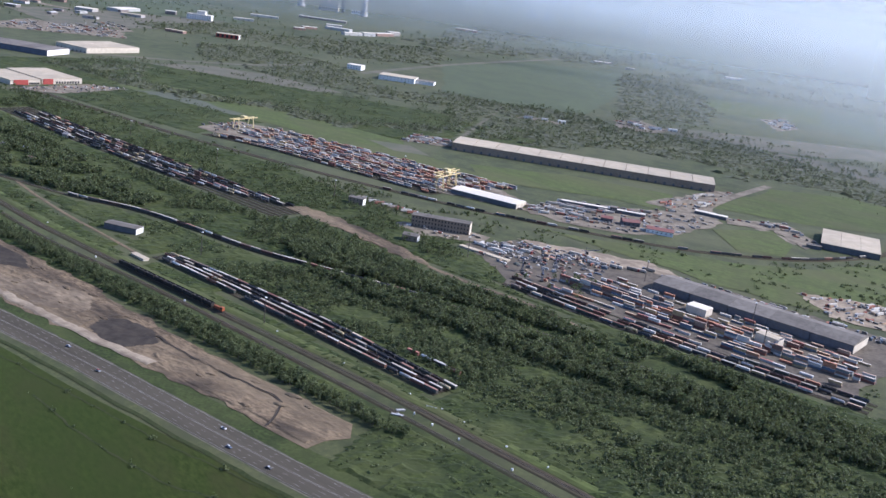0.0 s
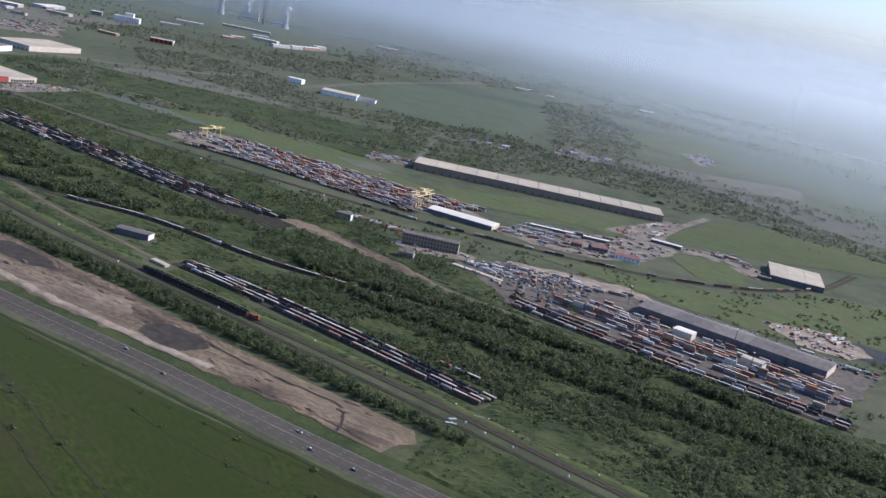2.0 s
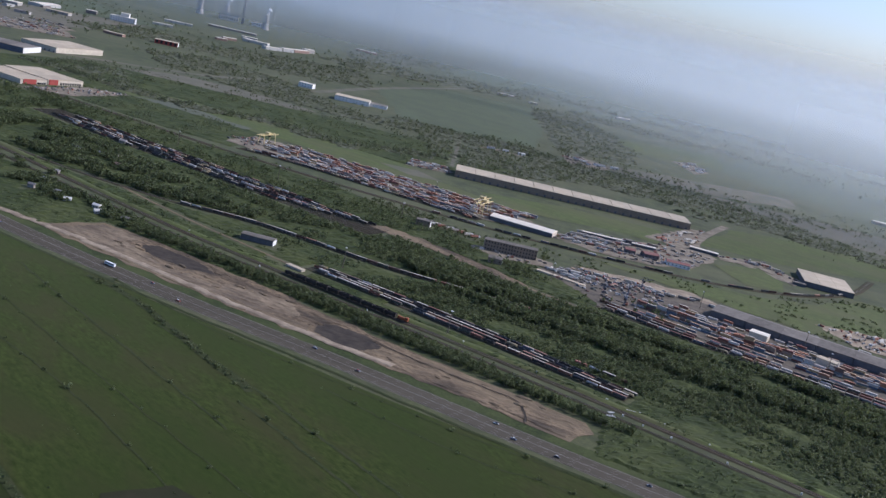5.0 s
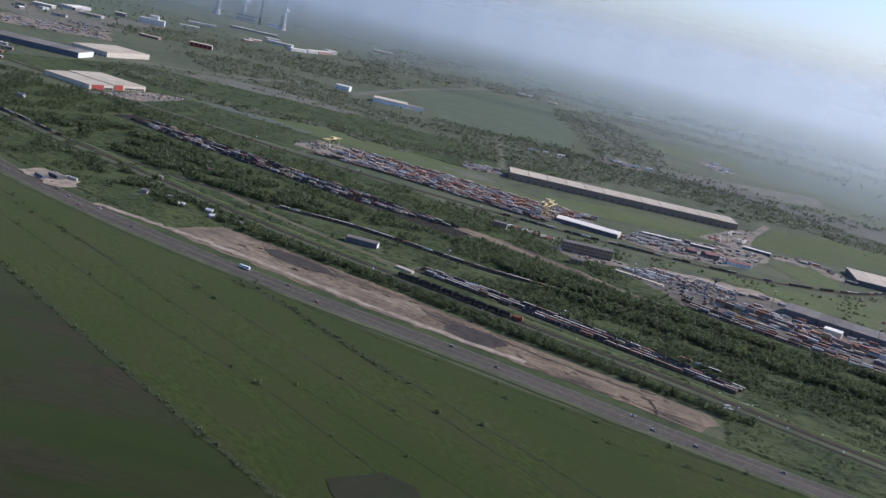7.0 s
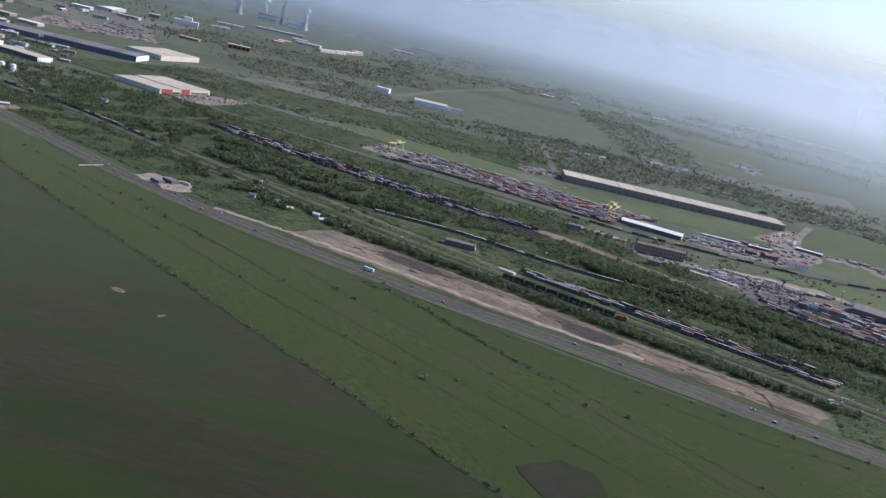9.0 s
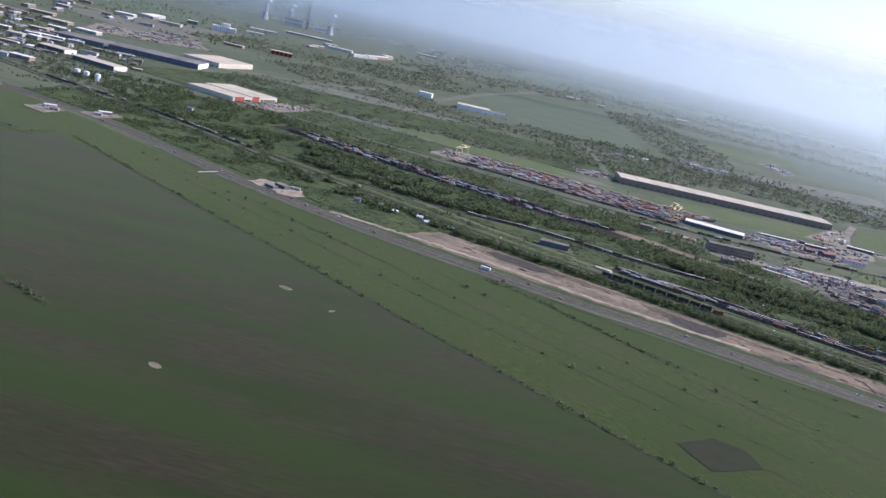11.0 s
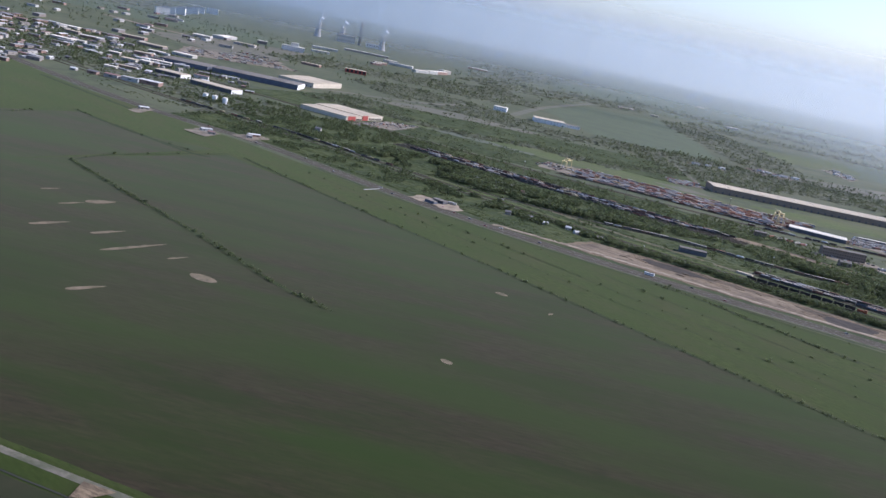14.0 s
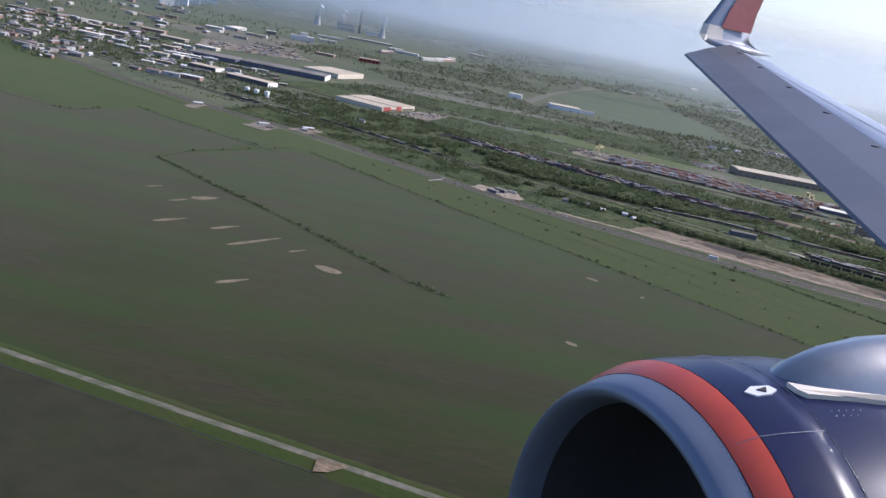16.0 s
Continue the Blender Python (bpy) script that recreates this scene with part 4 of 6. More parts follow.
            m = pose(u + rng.uniform(-0.4, 0.4), v + rng.uniform(-0.3, 0.3), 0.8 + 1.3 * level, 0, 0, 8 + rng.uniform(-1, 1))
            bmesh.ops.create_cube(bm, size=1, matrix=m @ Matrix.Diagonal((6.0, 1.2, 1.28, 1)))
# Upward faces take the colours that have sunlight painted in.
for face in bm.faces:
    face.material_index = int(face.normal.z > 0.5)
tagged(part("container_stacks", bm, ["container_mix", "box_top_lit_mix"]), "long rows of coloured containers in the terminal", "containers", kind="stuff")
rest = bmesh.new()
for row, (y, x0, x1, tall, fill) in enumerate(((458, -282, -118, (1, 1, 2), 0.7), (466, -262, -140, (1, 1, 2), 0.7), (470, -258, -150, (1, 2, 2), 0.7), (474, -274, -205, (2, 3, 4), 1.0), (472.5, -200, -115, (2, 3, 4), 1.0), (477.5, -268, -112, (1, 2, 2), 0.85),
                                               (482, -262, -112, (1, 2, 2), 0.75), (486, -255, -112, (1, 2, 2), 0.75), (490.5, -262, -120, (1, 1, 2), 0.75), (495, -262, -125, (1, 2, 2), 0.75), (500, -260, -120, (1, 1), 0.6), (505, -256, -125, (1, 1, 2), 0.6))):
    u = x0
    while u < x1:
        long = rng.random() < 0.8
        if rng.random() < fill and not (-214 < u < -196 and 488 < y < 504) and not (-173 < u < -153 and 478 < y < 493):
            for level in range(rng.choice(tall)):
                x, v, a = u + rng.uniform(-0.2, 0.2), y + rng.uniform(-0.3, 0.3), rng.uniform(-1.5, 1.5)
                if row < 6:
                    container(x, v, 0.12 + 1.3 * level, a, long)
                else:
                    bmesh.ops.create_cube(rest, size=1, matrix=pose(x, v, 0.78 + 1.3 * level, 0, 0, a) @ Matrix.Diagonal((6.0 if long else 3.0, 1.2, 1.28, 1)))
        u += 6.4 if long else 3.4
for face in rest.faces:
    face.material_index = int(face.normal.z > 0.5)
tagged(part("container_rows", rest, ["container_mix", "box_top_lit_mix"]), "close rows of coloured containers by the hall", "containers", kind="stuff")


# ---- vehicles ----
def wheels(parent, spots, r, w, half):
    for x in spots:
        bm = bmesh.new()
        for s in (-1, 1):
            tube(bm, r, r, s * half - w / 2, s * half + w / 2, 10, (x, r), "y")
        tube(bm, r * 0.25, r * 0.25, -half, half, 6, (x, r), "y")
        part("wheel_pair", bm, "rubber", parent)


def car():
    ob = thing("car", Matrix(), "small passenger car on the highway", "car", "cars")
    part("body", boxes((-1.1, -0.45, 0.14, 1.1, 0.45, 0.45), bevel=0.06), "vehicle", ob)
    bm = boxes((-0.75, -0.4, 0.45, 0.5, 0.4, 0.74))
    for v in bm.verts:
        if v.co.z > 0.6:
            v.co.x *= 0.7
            v.co.y *= 0.85
    part("cabin", bm, "glass_dark", ob)
    part("roof", boxes((-0.5, -0.33, 0.74, 0.33, 0.33, 0.77)), "vehicle", ob)
    wheels(ob, (-0.68, 0.68), 0.17, 0.11, 0.42)
    return ob


def truck():
    ob = thing("truck", Matrix(), "articulated truck with a pale box trailer", "truck", "trucks")
    cab = part("cab", boxes((2.6, -0.6, 0.35, 3.6, 0.6, 1.75), bevel=0.08), "vehicle", ob)
    part("windscreen", boxes((3.6, -0.52, 1.05, 3.63, 0.52, 1.55)), "glass_dark", cab)
    part("trailer", boxes((-3.9, -0.62, 0.6, 2.4, 0.62, 1.98), bevel=0.04), "tarp", ob)
    part("chassis", boxes((-3.8, -0.3, 0.4, 3.4, 0.3, 0.58)), "running_gear", ob)
    wheels(ob, (-3.2, -2.5, 1.9, 3.1), 0.26, 0.16, 0.5)
    return ob


def bus():
    ob = thing("bus", Matrix(), "white long distance bus on the highway", "bus", "buses")
    part("body", boxes((-3.0, -0.62, 0.25, 3.0, 0.62, 1.65), bevel=0.08), "paint_white", ob)
    for s in (-1, 1):
        part("window_band", boxes((-2.8, min(s * 0.62, s * 0.635), 0.95, 2.7, max(s * 0.62, s * 0.635), 1.4)), "glass_dark", ob)
    wheels(ob, (-1.8, 1.9), 0.25, 0.16, 0.52)
    return ob


CAR, TRUCK, BUS = car(), truck(), bus()
road_places = along(ROAD, 1.0)


def on_road(ob, x_want, lane):
    x, y, a = min(road_places, key=lambda p: abs(p[0] - x_want))
    m = pose(x, y, 0.19, 0, 0, a + (180 if lane > 0 else 0)) @ Matrix.Translation((0, lane if lane < 0 else -lane, 0))
    return m


CAR.matrix_basis = on_road(CAR, -214, -3.8)
BUS.matrix_basis = on_road(BUS, -447, 3.8)
for x, lane in ((-232, -3.8), (-243, 3.8), (-330, 3.8), (-398, -3.9), (-420, 3.6), (-520, -1.5), (-552, 3.8), (-560, -3.8), (-575, 1.4), (-590, 4), (-640, -3.7), (-655, 1.5), (-700, -3.8), (-740, 3.8), (-790, -3.6), (-850, 3.8), (-180, 3.6), (-130, -1.4), (-305, -1.4)):
    copy_thing(CAR, on_road(CAR, x, lane))
rng = random.Random(31)
TRUCK.matrix_basis = pose(-372, 640, 0.12, 0, 0, 28)
for poly, n, base in (([(-386, 594), (-388, 650), (-354, 672), (-335, 700), (-335, 640), (-350, 598)], 60, 28), ([(-350, 720), (-348, 820), (-338, 835), (-320, 745), (-332, 720)], 18, 70),
                      ([(-292, 735), (-265, 765), (-230, 730), (-262, 742)], 8, 20), ([(-186, 592), (-146, 612), (-124, 590), (-150, 568)], 20, 75), ([(-350, 488), (-338, 518), (-300, 530), (-250, 545), (-290, 505), (-320, 480)], 40, 12),
                      ([(-250, 536), (-110, 540), (-110, 552), (-250, 548)], 16, 5), ([(-588, 700), (-606, 738), (-576, 752), (-560, 726)], 20, 30), ([(-628, 222), (-628, 238), (-602, 238), (-600, 220)], 4, 10)):
    for x, y in scatter(poly, n, rng):
        if rng.random() < 0.6:
            tagged(copy_thing(TRUCK, pose(x, y, 0.12, 0, 0, base + rng.choice((0, 180)) + rng.uniform(-4, 4))), "articulated truck parked in a yard")
        else:
            tagged(copy_thing(CAR, pose(x, y, 0.12, 0, 0, base + 90 + rng.uniform(-6, 6))), "small passenger car parked in a yard")
for i in range(9):
    tagged(copy_thing(TRUCK, pose(-452 + 5.2 * i, 503 + 0.4 * i, 0.05, 0, 0, 62)), "pale truck parked in a row by the rails")
for x, y in scatter([(-864, 488), (-876, 575), (-852, 598), (-838, 522)], 26, rng):
    tagged(copy_thing(CAR, pose(x, y, 0.12, 0, 0, rng.choice((0, 180)))), "parked car before the red store", group="parked cars")
for x, y in scatter([(-1305, 695), (-1250, 780), (-1215, 845), (-1300, 895), (-1380, 800)], 40, rng):
    tagged(copy_thing(TRUCK, pose(x, y, 0.12, 0, 0, 40 + rng.choice((0, 180)))), "pale truck parked at the warehouses")


# small parked vans, trailers and crates that fill the lots
clutter_rng = random.Random(52)
clutter = []
for poly, n, base, long in (
    ([(-388, 592), (-389, 652), (-354, 674), (-332, 712), (-296, 714), (-294, 652), (-312, 614), (-346, 594)], 330, 28, 3.4), ([(-352, 720), (-350, 825), (-339, 838), (-320, 745), (-332, 718)], 70, 70, 3.0),
    ([(-300, 732), (-266, 770), (-224, 728), (-262, 740)], 40, 20, 3.4), ([(-188, 592), (-146, 614), (-122, 590), (-132, 568), (-160, 564)], 110, 75, 3.2), ([(-350, 486), (-338, 520), (-300, 532), (-250, 547), (-262, 538), (-290, 505), (-320, 480)], 170, 12, 3.2),
    ([(-252, 537), (-110, 541), (-110, 554), (-250, 549)], 120, 5, 3.2), ([(-589, 699), (-609, 741), (-576, 754), (-557, 725)], 130, 30, 2.6), ([(-864, 488), (-878, 575), (-852, 598), (-838, 522)], 110, 5, 2.0),
    ([(-398, 480), (-391, 499), (-352, 506), (-347, 493), (-376, 472)], 40, 28, 2.6), ([(-300, 454), (-346, 484), (-336, 516), (-300, 528), (-275, 520), (-262, 470)], 150, 10, 3.0), ([(-660, 552), (-690, 560), (-690, 600), (-672, 604)], 60, 8, 3.0),
    ([(-604, 1096), (-594, 1140), (-542, 1110), (-540, 1074), (-568, 1050)], 70, 30, 3.4), ([(-556, 1421), (-538, 1458), (-492, 1388), (-492, 1325)], 70, 30, 3.6), ([(-1356, 846), (-1397, 958), (-1305, 922), (-1254, 842), (-1314, 820)], 160, 35, 4.0), ([(-1300, 700), (-1250, 780), (-1214, 848), (-1298, 896), (-1385, 802)], 160, 40, 3.6)):
    for x, y in scatter(poly, int(n * 0.62), clutter_rng, False, -1):
        l, w, h = long * clutter_rng.uniform(0.6, 1.5), clutter_rng.uniform(0.8, 1.2), clutter_rng.uniform(0.7, 1.7)
        turn = pose(x, y, 0.12, 0, 0, base + clutter_rng.choice((0, 0, 0, 90)) + clutter_rng.uniform(-3, 3))
        for x0, x1, z0, z1 in ((-l / 2, l * 0.28, 0.18, h), (l * 0.30, l / 2, 0.1, h * 0.8), (-l * 0.46, l * 0.46, 0.0, 0.16)):
            wide = w * (0.4 if z0 == 0 else 0.5)
            c = [turn @ Vector((u, v, z)) for z in (z0, z1) for u, v in ((x0, -wide), (x1, -wide), (x1, wide), (x0, wide))]
            clutter.append(c)
clutter_mesh = bpy.data.meshes.new("parked_vehicles")
clutter_mesh.from_pydata([p for c in clutter for p in c], [], [tuple(8 * i + k for k in f) for i in range(len(clutter)) for f in ((3, 2, 1, 0), (4, 5, 6, 7), (0, 1, 5, 4), (1, 2, 6, 5), (2, 3, 7, 6), (3, 0, 4, 7))])
tagged(piece("parked_vehicles", clutter_mesh, "clutter_mix"), "close rows of small vans, trailers and crates", "vehicles", kind="stuff")


# ---- buildings ----
def shed(name, x, y, angle, length, depth, height, wall, roof, label, category, rise=0.6, bays=0, doors=0, windows=(), door_mat="wall_dark", end_mat=None, overhang=0.25, group="", seam=0.09):
    """A hall: front along its x axis from the origin, depth along y. bays: roof panels side by side."""
    ob = thing(name, pose(x, y, 0, 0, 0, angle), label, category, group)
    c, q = math.cos(radians(angle)), math.sin(radians(angle))
    keep_poly([(x + c * u - q * v, y + q * u + c * v) for u, v in ((-3, -6), (length + 4, -6), (length + 4, depth + 2), (-3, depth + 2))])
    part("wall", boxes((0, 0, -0.2, length, depth, height)), wall, ob)
    # The sunny end gets a paler colour: sunlight put into the wall.
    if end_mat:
        part("end_wall", boxes((length, 0.05, 0, length + 0.08, depth - 0.05, height)), end_mat, ob, "end wall coloured paler for sunlight")
    n = max(1, bays)
    step = (length + 2 * overhang) / n
    bm = bmesh.new()
    o = overhang
    rows = [[bm.verts.new(c) for c in ((u, -o, height), (u, -o, height + 0.25), (u, depth / 2, height + 0.25 + rise), (u, depth + o, height + 0.25), (u, depth + o, height))] for u in (seam, step - seam)]
    for i in range(5):
        bm.faces.new((rows[0][i], rows[0][(i + 1) % 5], rows[1][(i + 1) % 5], rows[1][i]))
    bm.faces.new(rows[0][::-1])
    bm.faces.new(rows[1])
    first = part("roof" if n == 1 else "roof_panel", bm, roof, ob)
    first.matrix_basis = pose(-o, 0, 0)
    for i in range(1, n):
        panel = new("roof_panel", first.data)
        panel.parent, panel.matrix_basis = ob, pose(-o + i * step, 0, 0)
    if doors:
        me = None
        for i in range(doors):
            u = (i + 0.5) * length / doors
            if me is None:
                d = part("door", boxes((-0.9, -0.06, 0, 0.9, 0.02, min(2.2, height * 0.55))), door_mat, ob)
                me = d.data
            else:
                d = new("door", me)
                d.parent = ob
            d.matrix_basis = pose(u, 0, 0)
    if windows:
        cols, levels, w, h = windows
        me = None
        for k in range(levels):
            for i in range(cols):
                if me is None:
                    d = part("window", boxes((-w / 2, -0.04, -h / 2, w / 2, 0.03, h / 2)), "glass_dark", ob)
                    me = d.data
                else:
                    d = new("window", me)
                    d.parent = ob
                d.matrix_basis = pose((i + 0.5) * length / cols, 0, (k + 0.55) * height / levels)
    return ob


shed("long_warehouse", -548, 718, 27.5, 225, 37, 6.3, "wall_brown", "roof_pale", "very long brown warehouse with a pale panelled roof", "warehouse", 0.5, bays=12, seam=0.28, doors=30, door_mat="wall_dark")
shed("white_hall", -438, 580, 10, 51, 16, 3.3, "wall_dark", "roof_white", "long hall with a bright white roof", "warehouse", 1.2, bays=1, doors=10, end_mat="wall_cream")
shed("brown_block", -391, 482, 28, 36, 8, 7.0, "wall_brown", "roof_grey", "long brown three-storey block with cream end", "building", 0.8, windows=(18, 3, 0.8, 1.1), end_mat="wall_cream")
for i in range(5):
    shed("grey_hall", -240 + 22 * i, 510, 0.5, 21.6, 23, 4.6, "wall_dark", "roof_grey", "long low hall with weathered grey roofing", "warehouse", 2.0, doors=4, end_mat="wall_cream" if i == 4 else None, group="grey halls")
shed("flat_hall", -222, 721, 18, 39, 52, 4.2, "wall_dark", "roof_pale", "square hall with a wide pale flat roof", "hall", 0.3, doors=6, bays=3)
shed("cream_store", -211, 492, 0, 11, 8, 4.0, "wall_cream", "roof_white", "cream block store among the containers", "building", 0.2, end_mat="wall_cream")
shed("cream_store", -169, 482, -6, 12, 6, 4.6, "wall_cream", "roof_pale", "tall cream store by the crane", "building", 0.2, end_mat="wall_cream")
shed("small_annex", -229, 713, 18, 10, 5, 2.2, "wall_dark", "roof_grey", "low dark annex beside the flat hall", "building", 0.3)
shed("track_shed", -461, 315, 22, 19, 7, 3.0, "wall_dark", "roof_grey", "long plain railway shed with pale end wall", "shed", 0.5, doors=4, end_mat="wall_white")
shed("site_shed", -416, 300, -3, 11, 3, 0.9, "wall_cream", "roof_pale", "low pale loading platform beside the track", "platform", 0.1)
shed("red_roof_house", -326, 628, 40, 12, 9, 3, "wall_dark", "red_roof", "small building with a dull red roof", "building", 1.2, windows=(4, 1, 0.9, 0.8))
shed("red_roof_house", -308, 628, 25, 18, 10, 2.8, "wall_white", "red_roof", "low building with a dull red roof", "building", 1.0, windows=(6, 1, 0.9, 0.8))
shed("red_roof_house", -340, 622, 25, 8, 8, 3, "wall_dark", "red_roof", "small dark workshop with red roof", "building", 1.0, windows=(3, 1, 0.9, 0.8))
shed("row_garage", -319, 724, 12, 24, 5, 2.4, "wall_dark", "roof_white", "narrow garage row with white roof", "garage", 0.3, doors=8)
shed("terminal_office", -384, 641, 25, 60, 3.5, 2.4, "wall_dark", "roof_white", "very narrow white-roofed canopy building", "building", 0.2, bays=8)
shed("gate_house", -352, 655, 25, 5, 5, 4, "wall_dark", "roof_grey", "dark cube-like gate house", "building", 0.2, windows=(3, 2, 0.6, 0.8))
shed("signal_house", -448, 486, 20, 10, 5, 4, "wall_brown", "roof_grey", "small brown signal house with pale end", "building", 0.8, end_mat="wall_white", windows=(4, 2, 0.6, 0.8))
shed("work_house", -372, 452, 24, 9, 6, 3.4, "wall_brown", "roof_grey", "small brown house in the trees", "house", 1.2, end_mat="wall_white", windows=(3, 1, 0.7, 0.8))
shed("long_ramp", -347, 474, 1, 34, 3.4, 0.8, "wall_cream", "roof_pale", "long low pale loading ramp", "ramp", 0.1)

# roadside: a filling station and small lots by the highway
shed("filling_station", -616, 229, -8, 9, 5, 2.4, "wall_dark", "roof_grey", "dark low filling station beside the highway", "building", 0.3, windows=(3, 1, 1.6, 0.9))
shed("station_canopy", -618, 221, -8, 8, 4, 1.9, "wall_blue", "roof_grey", "dark blue canopy of the filling station", "canopy", 0.2)
shed("gate_barrier", -654, 198, 86, 18, 0.4, 0.4, "concrete", "concrete", "long white barrier across the meadow ditch", "barrier", 0.05, overhang=0.05)
for x, y, a, l in ((-832, 228, 60, 9), (-822, 224, 40, 6), (-812, 262, 60, 10), (-808, 254, 40, 5), (-912, 240, 60, 8)):
    shed("roadside_hut", x, y, a, l, 4, 2.2, "wall_mixed", "roof_mixed", "small roadside hut on a pale lot", "hut", 0.5, windows=(2, 1, 0.8, 0.7), group="roadside huts")
for pts in ([(-838, 214), (-842, 244), (-819, 236), (-812, 210)], [(-818, 248), (-823, 284), (-801, 276), (-797, 246)], [(-909, 224), (-922, 258), (-907, 252), (-896, 222)]):
    patch("yard_roadside", pts, 0.16, "yard", "pale worn lot beside the highway", "yard", 5, 1.5)
for pts, w in (([(-881, 159), (-844, 157), (-817, 152), (-766, 145), (-754, 152)], 2.2), ([(-1012, 267), (-958, 259), (-918, 252)], 2.6)):
    tagged(part("ditch_roadside", ribbon(pts, [(w, 0.13), (-w, 0.13)], 6, ragged=0.6), "hedge"), "broad dark weedy ditch in the fields", "ditch", kind="structure")

# red store: two wings
ob = shed("red_store", -941, 499, 0, 60, 29, 4.2, "wall_cream", "roof_pale", "white and red store wing with pale roof", "store", 0.3, bays=3)
part("red_front", boxes((60, 3, 0, 60.5, 17, 4.5)), "red_panel", ob, "bright red panelled front")
for i in range(7):
    part("shop_window", boxes((60.05, 18 + i * 1.5, 0.3, 60.2, 19.1 + i * 1.5, 2)), "glass_dark", ob)
ob = shed("red_store_hall", -945, 531, 0, 62, 41, 4.6, "wall_cream", "roof_pale", "wide hall of the red store with pale roof", "store", 0.3, bays=3)
part("red_front", boxes((62, 1, 0, 62.6, 11, 4.9)), "red_panel", ob, "bright red panelled front")
for i in range(9):
    part("shop_window", boxes((62.05, 14 + i * 2.8, 0.4, 62.2, 15.8 + i * 2.8, 2.4)), "glass_dark", ob)
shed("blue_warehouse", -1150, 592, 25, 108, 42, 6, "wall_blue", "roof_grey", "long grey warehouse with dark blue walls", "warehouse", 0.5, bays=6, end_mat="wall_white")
shed("grey_warehouse", -1208, 562, 25, 60, 42, 5.5, "wall_blue", "roof_grey", "grey-roofed warehouse with blue walls", "warehouse", 0.5, bays=3)
shed("cream_warehouse", -1127, 694, 8, 52, 80, 6, "wall_cream", "roof_pale", "square cream warehouse with pale roof", "warehouse", 0.4, bays=4, doors=8)
shed("white_villa", -896, 1003, 30, 46, 30, 6, "wall_white", "roof_pale", "white factory building at a wood edge", "building", 0.3, windows=(10, 2, 0.9, 0.7))
shed("white_villa", -862, 1035, 30, 24, 18, 4, "wall_white", "roof_grey", "low white annex of the factory", "building", 0.3, windows=(6, 1, 0.9, 0.7))
shed("white_block", -978, 1030, 20, 20, 14, 6, "wall_white", "roof_white", "plain white block in fields", "building", 0.3, windows=(5, 2, 1.2, 1))
shed("white_mill", -1500, 1170, 38, 42, 18, 9, "wall_white", "roof_white", "tall white mill building", "building", 0.3, windows=(10, 3, 1.6, 1.4))
shed("white_mill", -1490, 1184, 38, 14, 14, 15, "wall_white", "roof_white", "higher white mill tower", "building", 0.3, windows=(4, 4, 1.6, 1.4))
shed("striped_house", -1262, 1040, 38, 34, 16, 6, "red_panel", "roof_pale", "red and white office block", "building", 0.3, end_mat="wall_white", windows=(5, 1, 3.4, 4.5))
for x, y, a, l, d, h in ((-1436, 1442, 20, 50, 14, 5), (-1344, 1401, 80, 40, 12, 5), (-1340, 1448, 80, 26, 14, 6), (-1346, 1490, 95, 52, 14, 5), (-1362, 1545, 80, 24, 16, 7), (-1627, 1554, 33, 100, 10, 4), (-1600, 1400, 45, 54, 10, 4), (-1519, 1290, 52, 36, 9, 4),
                         (-1555, 1166, 41, 18, 12, 6), (-1550, 1066, 108, 62, 22, 5), (-1521, 1948, 28, 49, 12, 5), (-1056, 1799, 41, 33, 10, 3), (-977, 1785, 40, 16, 8, 3), (-1145, 2712, 73, 37, 10, 5), (-863, 1982, 49, 32, 9, 4),
                         (-1400, 1330, 60, 20, 12, 4), (-1420, 1370, 70, 28, 10, 4), (-1470, 1480, 50, 30, 12, 5), (-250, 1330, 20, 40, 10, 4)):
    shed("far_hall", x, y, a, l, d, h, "wall_mixed", "roof_white", "pale low hall far across the fields", "hall", 0.4, doors=2, group="far halls")
for x, y, a, l, d in ((-642, 965, 40, 9, 6), (-628, 978, 36, 7, 5), (-612, 988, 40, 8, 6), (-590, 1104, -20, 10, 5), (-574, 1092, 30, 8, 6), (-556, 1096, 44, 14, 6), (-540, 1112, 44, 10, 5), (-562, 1080, 20, 6, 5), (-538, 1440, 40, 12, 6), (-515, 1400, 30, 14, 6), (-500, 1360, 50, 10, 6), (-525, 1375, 40, 8, 6)):
    shed("farm_shed", x, y, a, l, d, 2.6, "wall_white", "roof_mixed", "small pale shed of a far yard", "shed", 0.5, doors=2, group="farm sheds")
for pts, label in (([(-606, 1098), (-596, 1148), (-540, 1112), (-538, 1070), (-568, 1046)], "bare trodden yard among the far sheds"), ([(-560, 1421), (-538, 1464), (-490, 1388), (-490, 1317)], "bare yard of a far farm"), ([(-660, 955), (-648, 985), (-606, 998), (-606, 980)], "pale yard behind the wood")):
    patch("yard_far", pts, 0.12, "yard", label, "yard", 9, 3)

# power plant
def cooling_tower(x, y, h, r):
    ob = thing("cooling_tower", pose(x, y, 0), "tall grey concrete cooling tower with vapour", "tower", "cooling towers")
    bm = lathe([(h * k, r * (0.62 + 0.75 * (k - 0.72) ** 2)) for k in (0, 0.12, 0.25, 0.4, 0.55, 0.7, 0.85, 1.0)], 28)
    bmesh.ops.rotate(bm, verts=bm.verts, matrix=Matrix.Rotation(radians(-90), 3, "Y"))
    part("shell", bm, "concrete", ob, smooth=True)
    for i in range(4):
        bm = bmesh.new()
        bmesh.ops.create_icosphere(bm, subdivisions=3, radius=r * (0.24 + 0.05 * i), matrix=Matrix.Translation((i * r * 0.22, r * 0.1 * (i % 2), h + i * r * 0.42)))
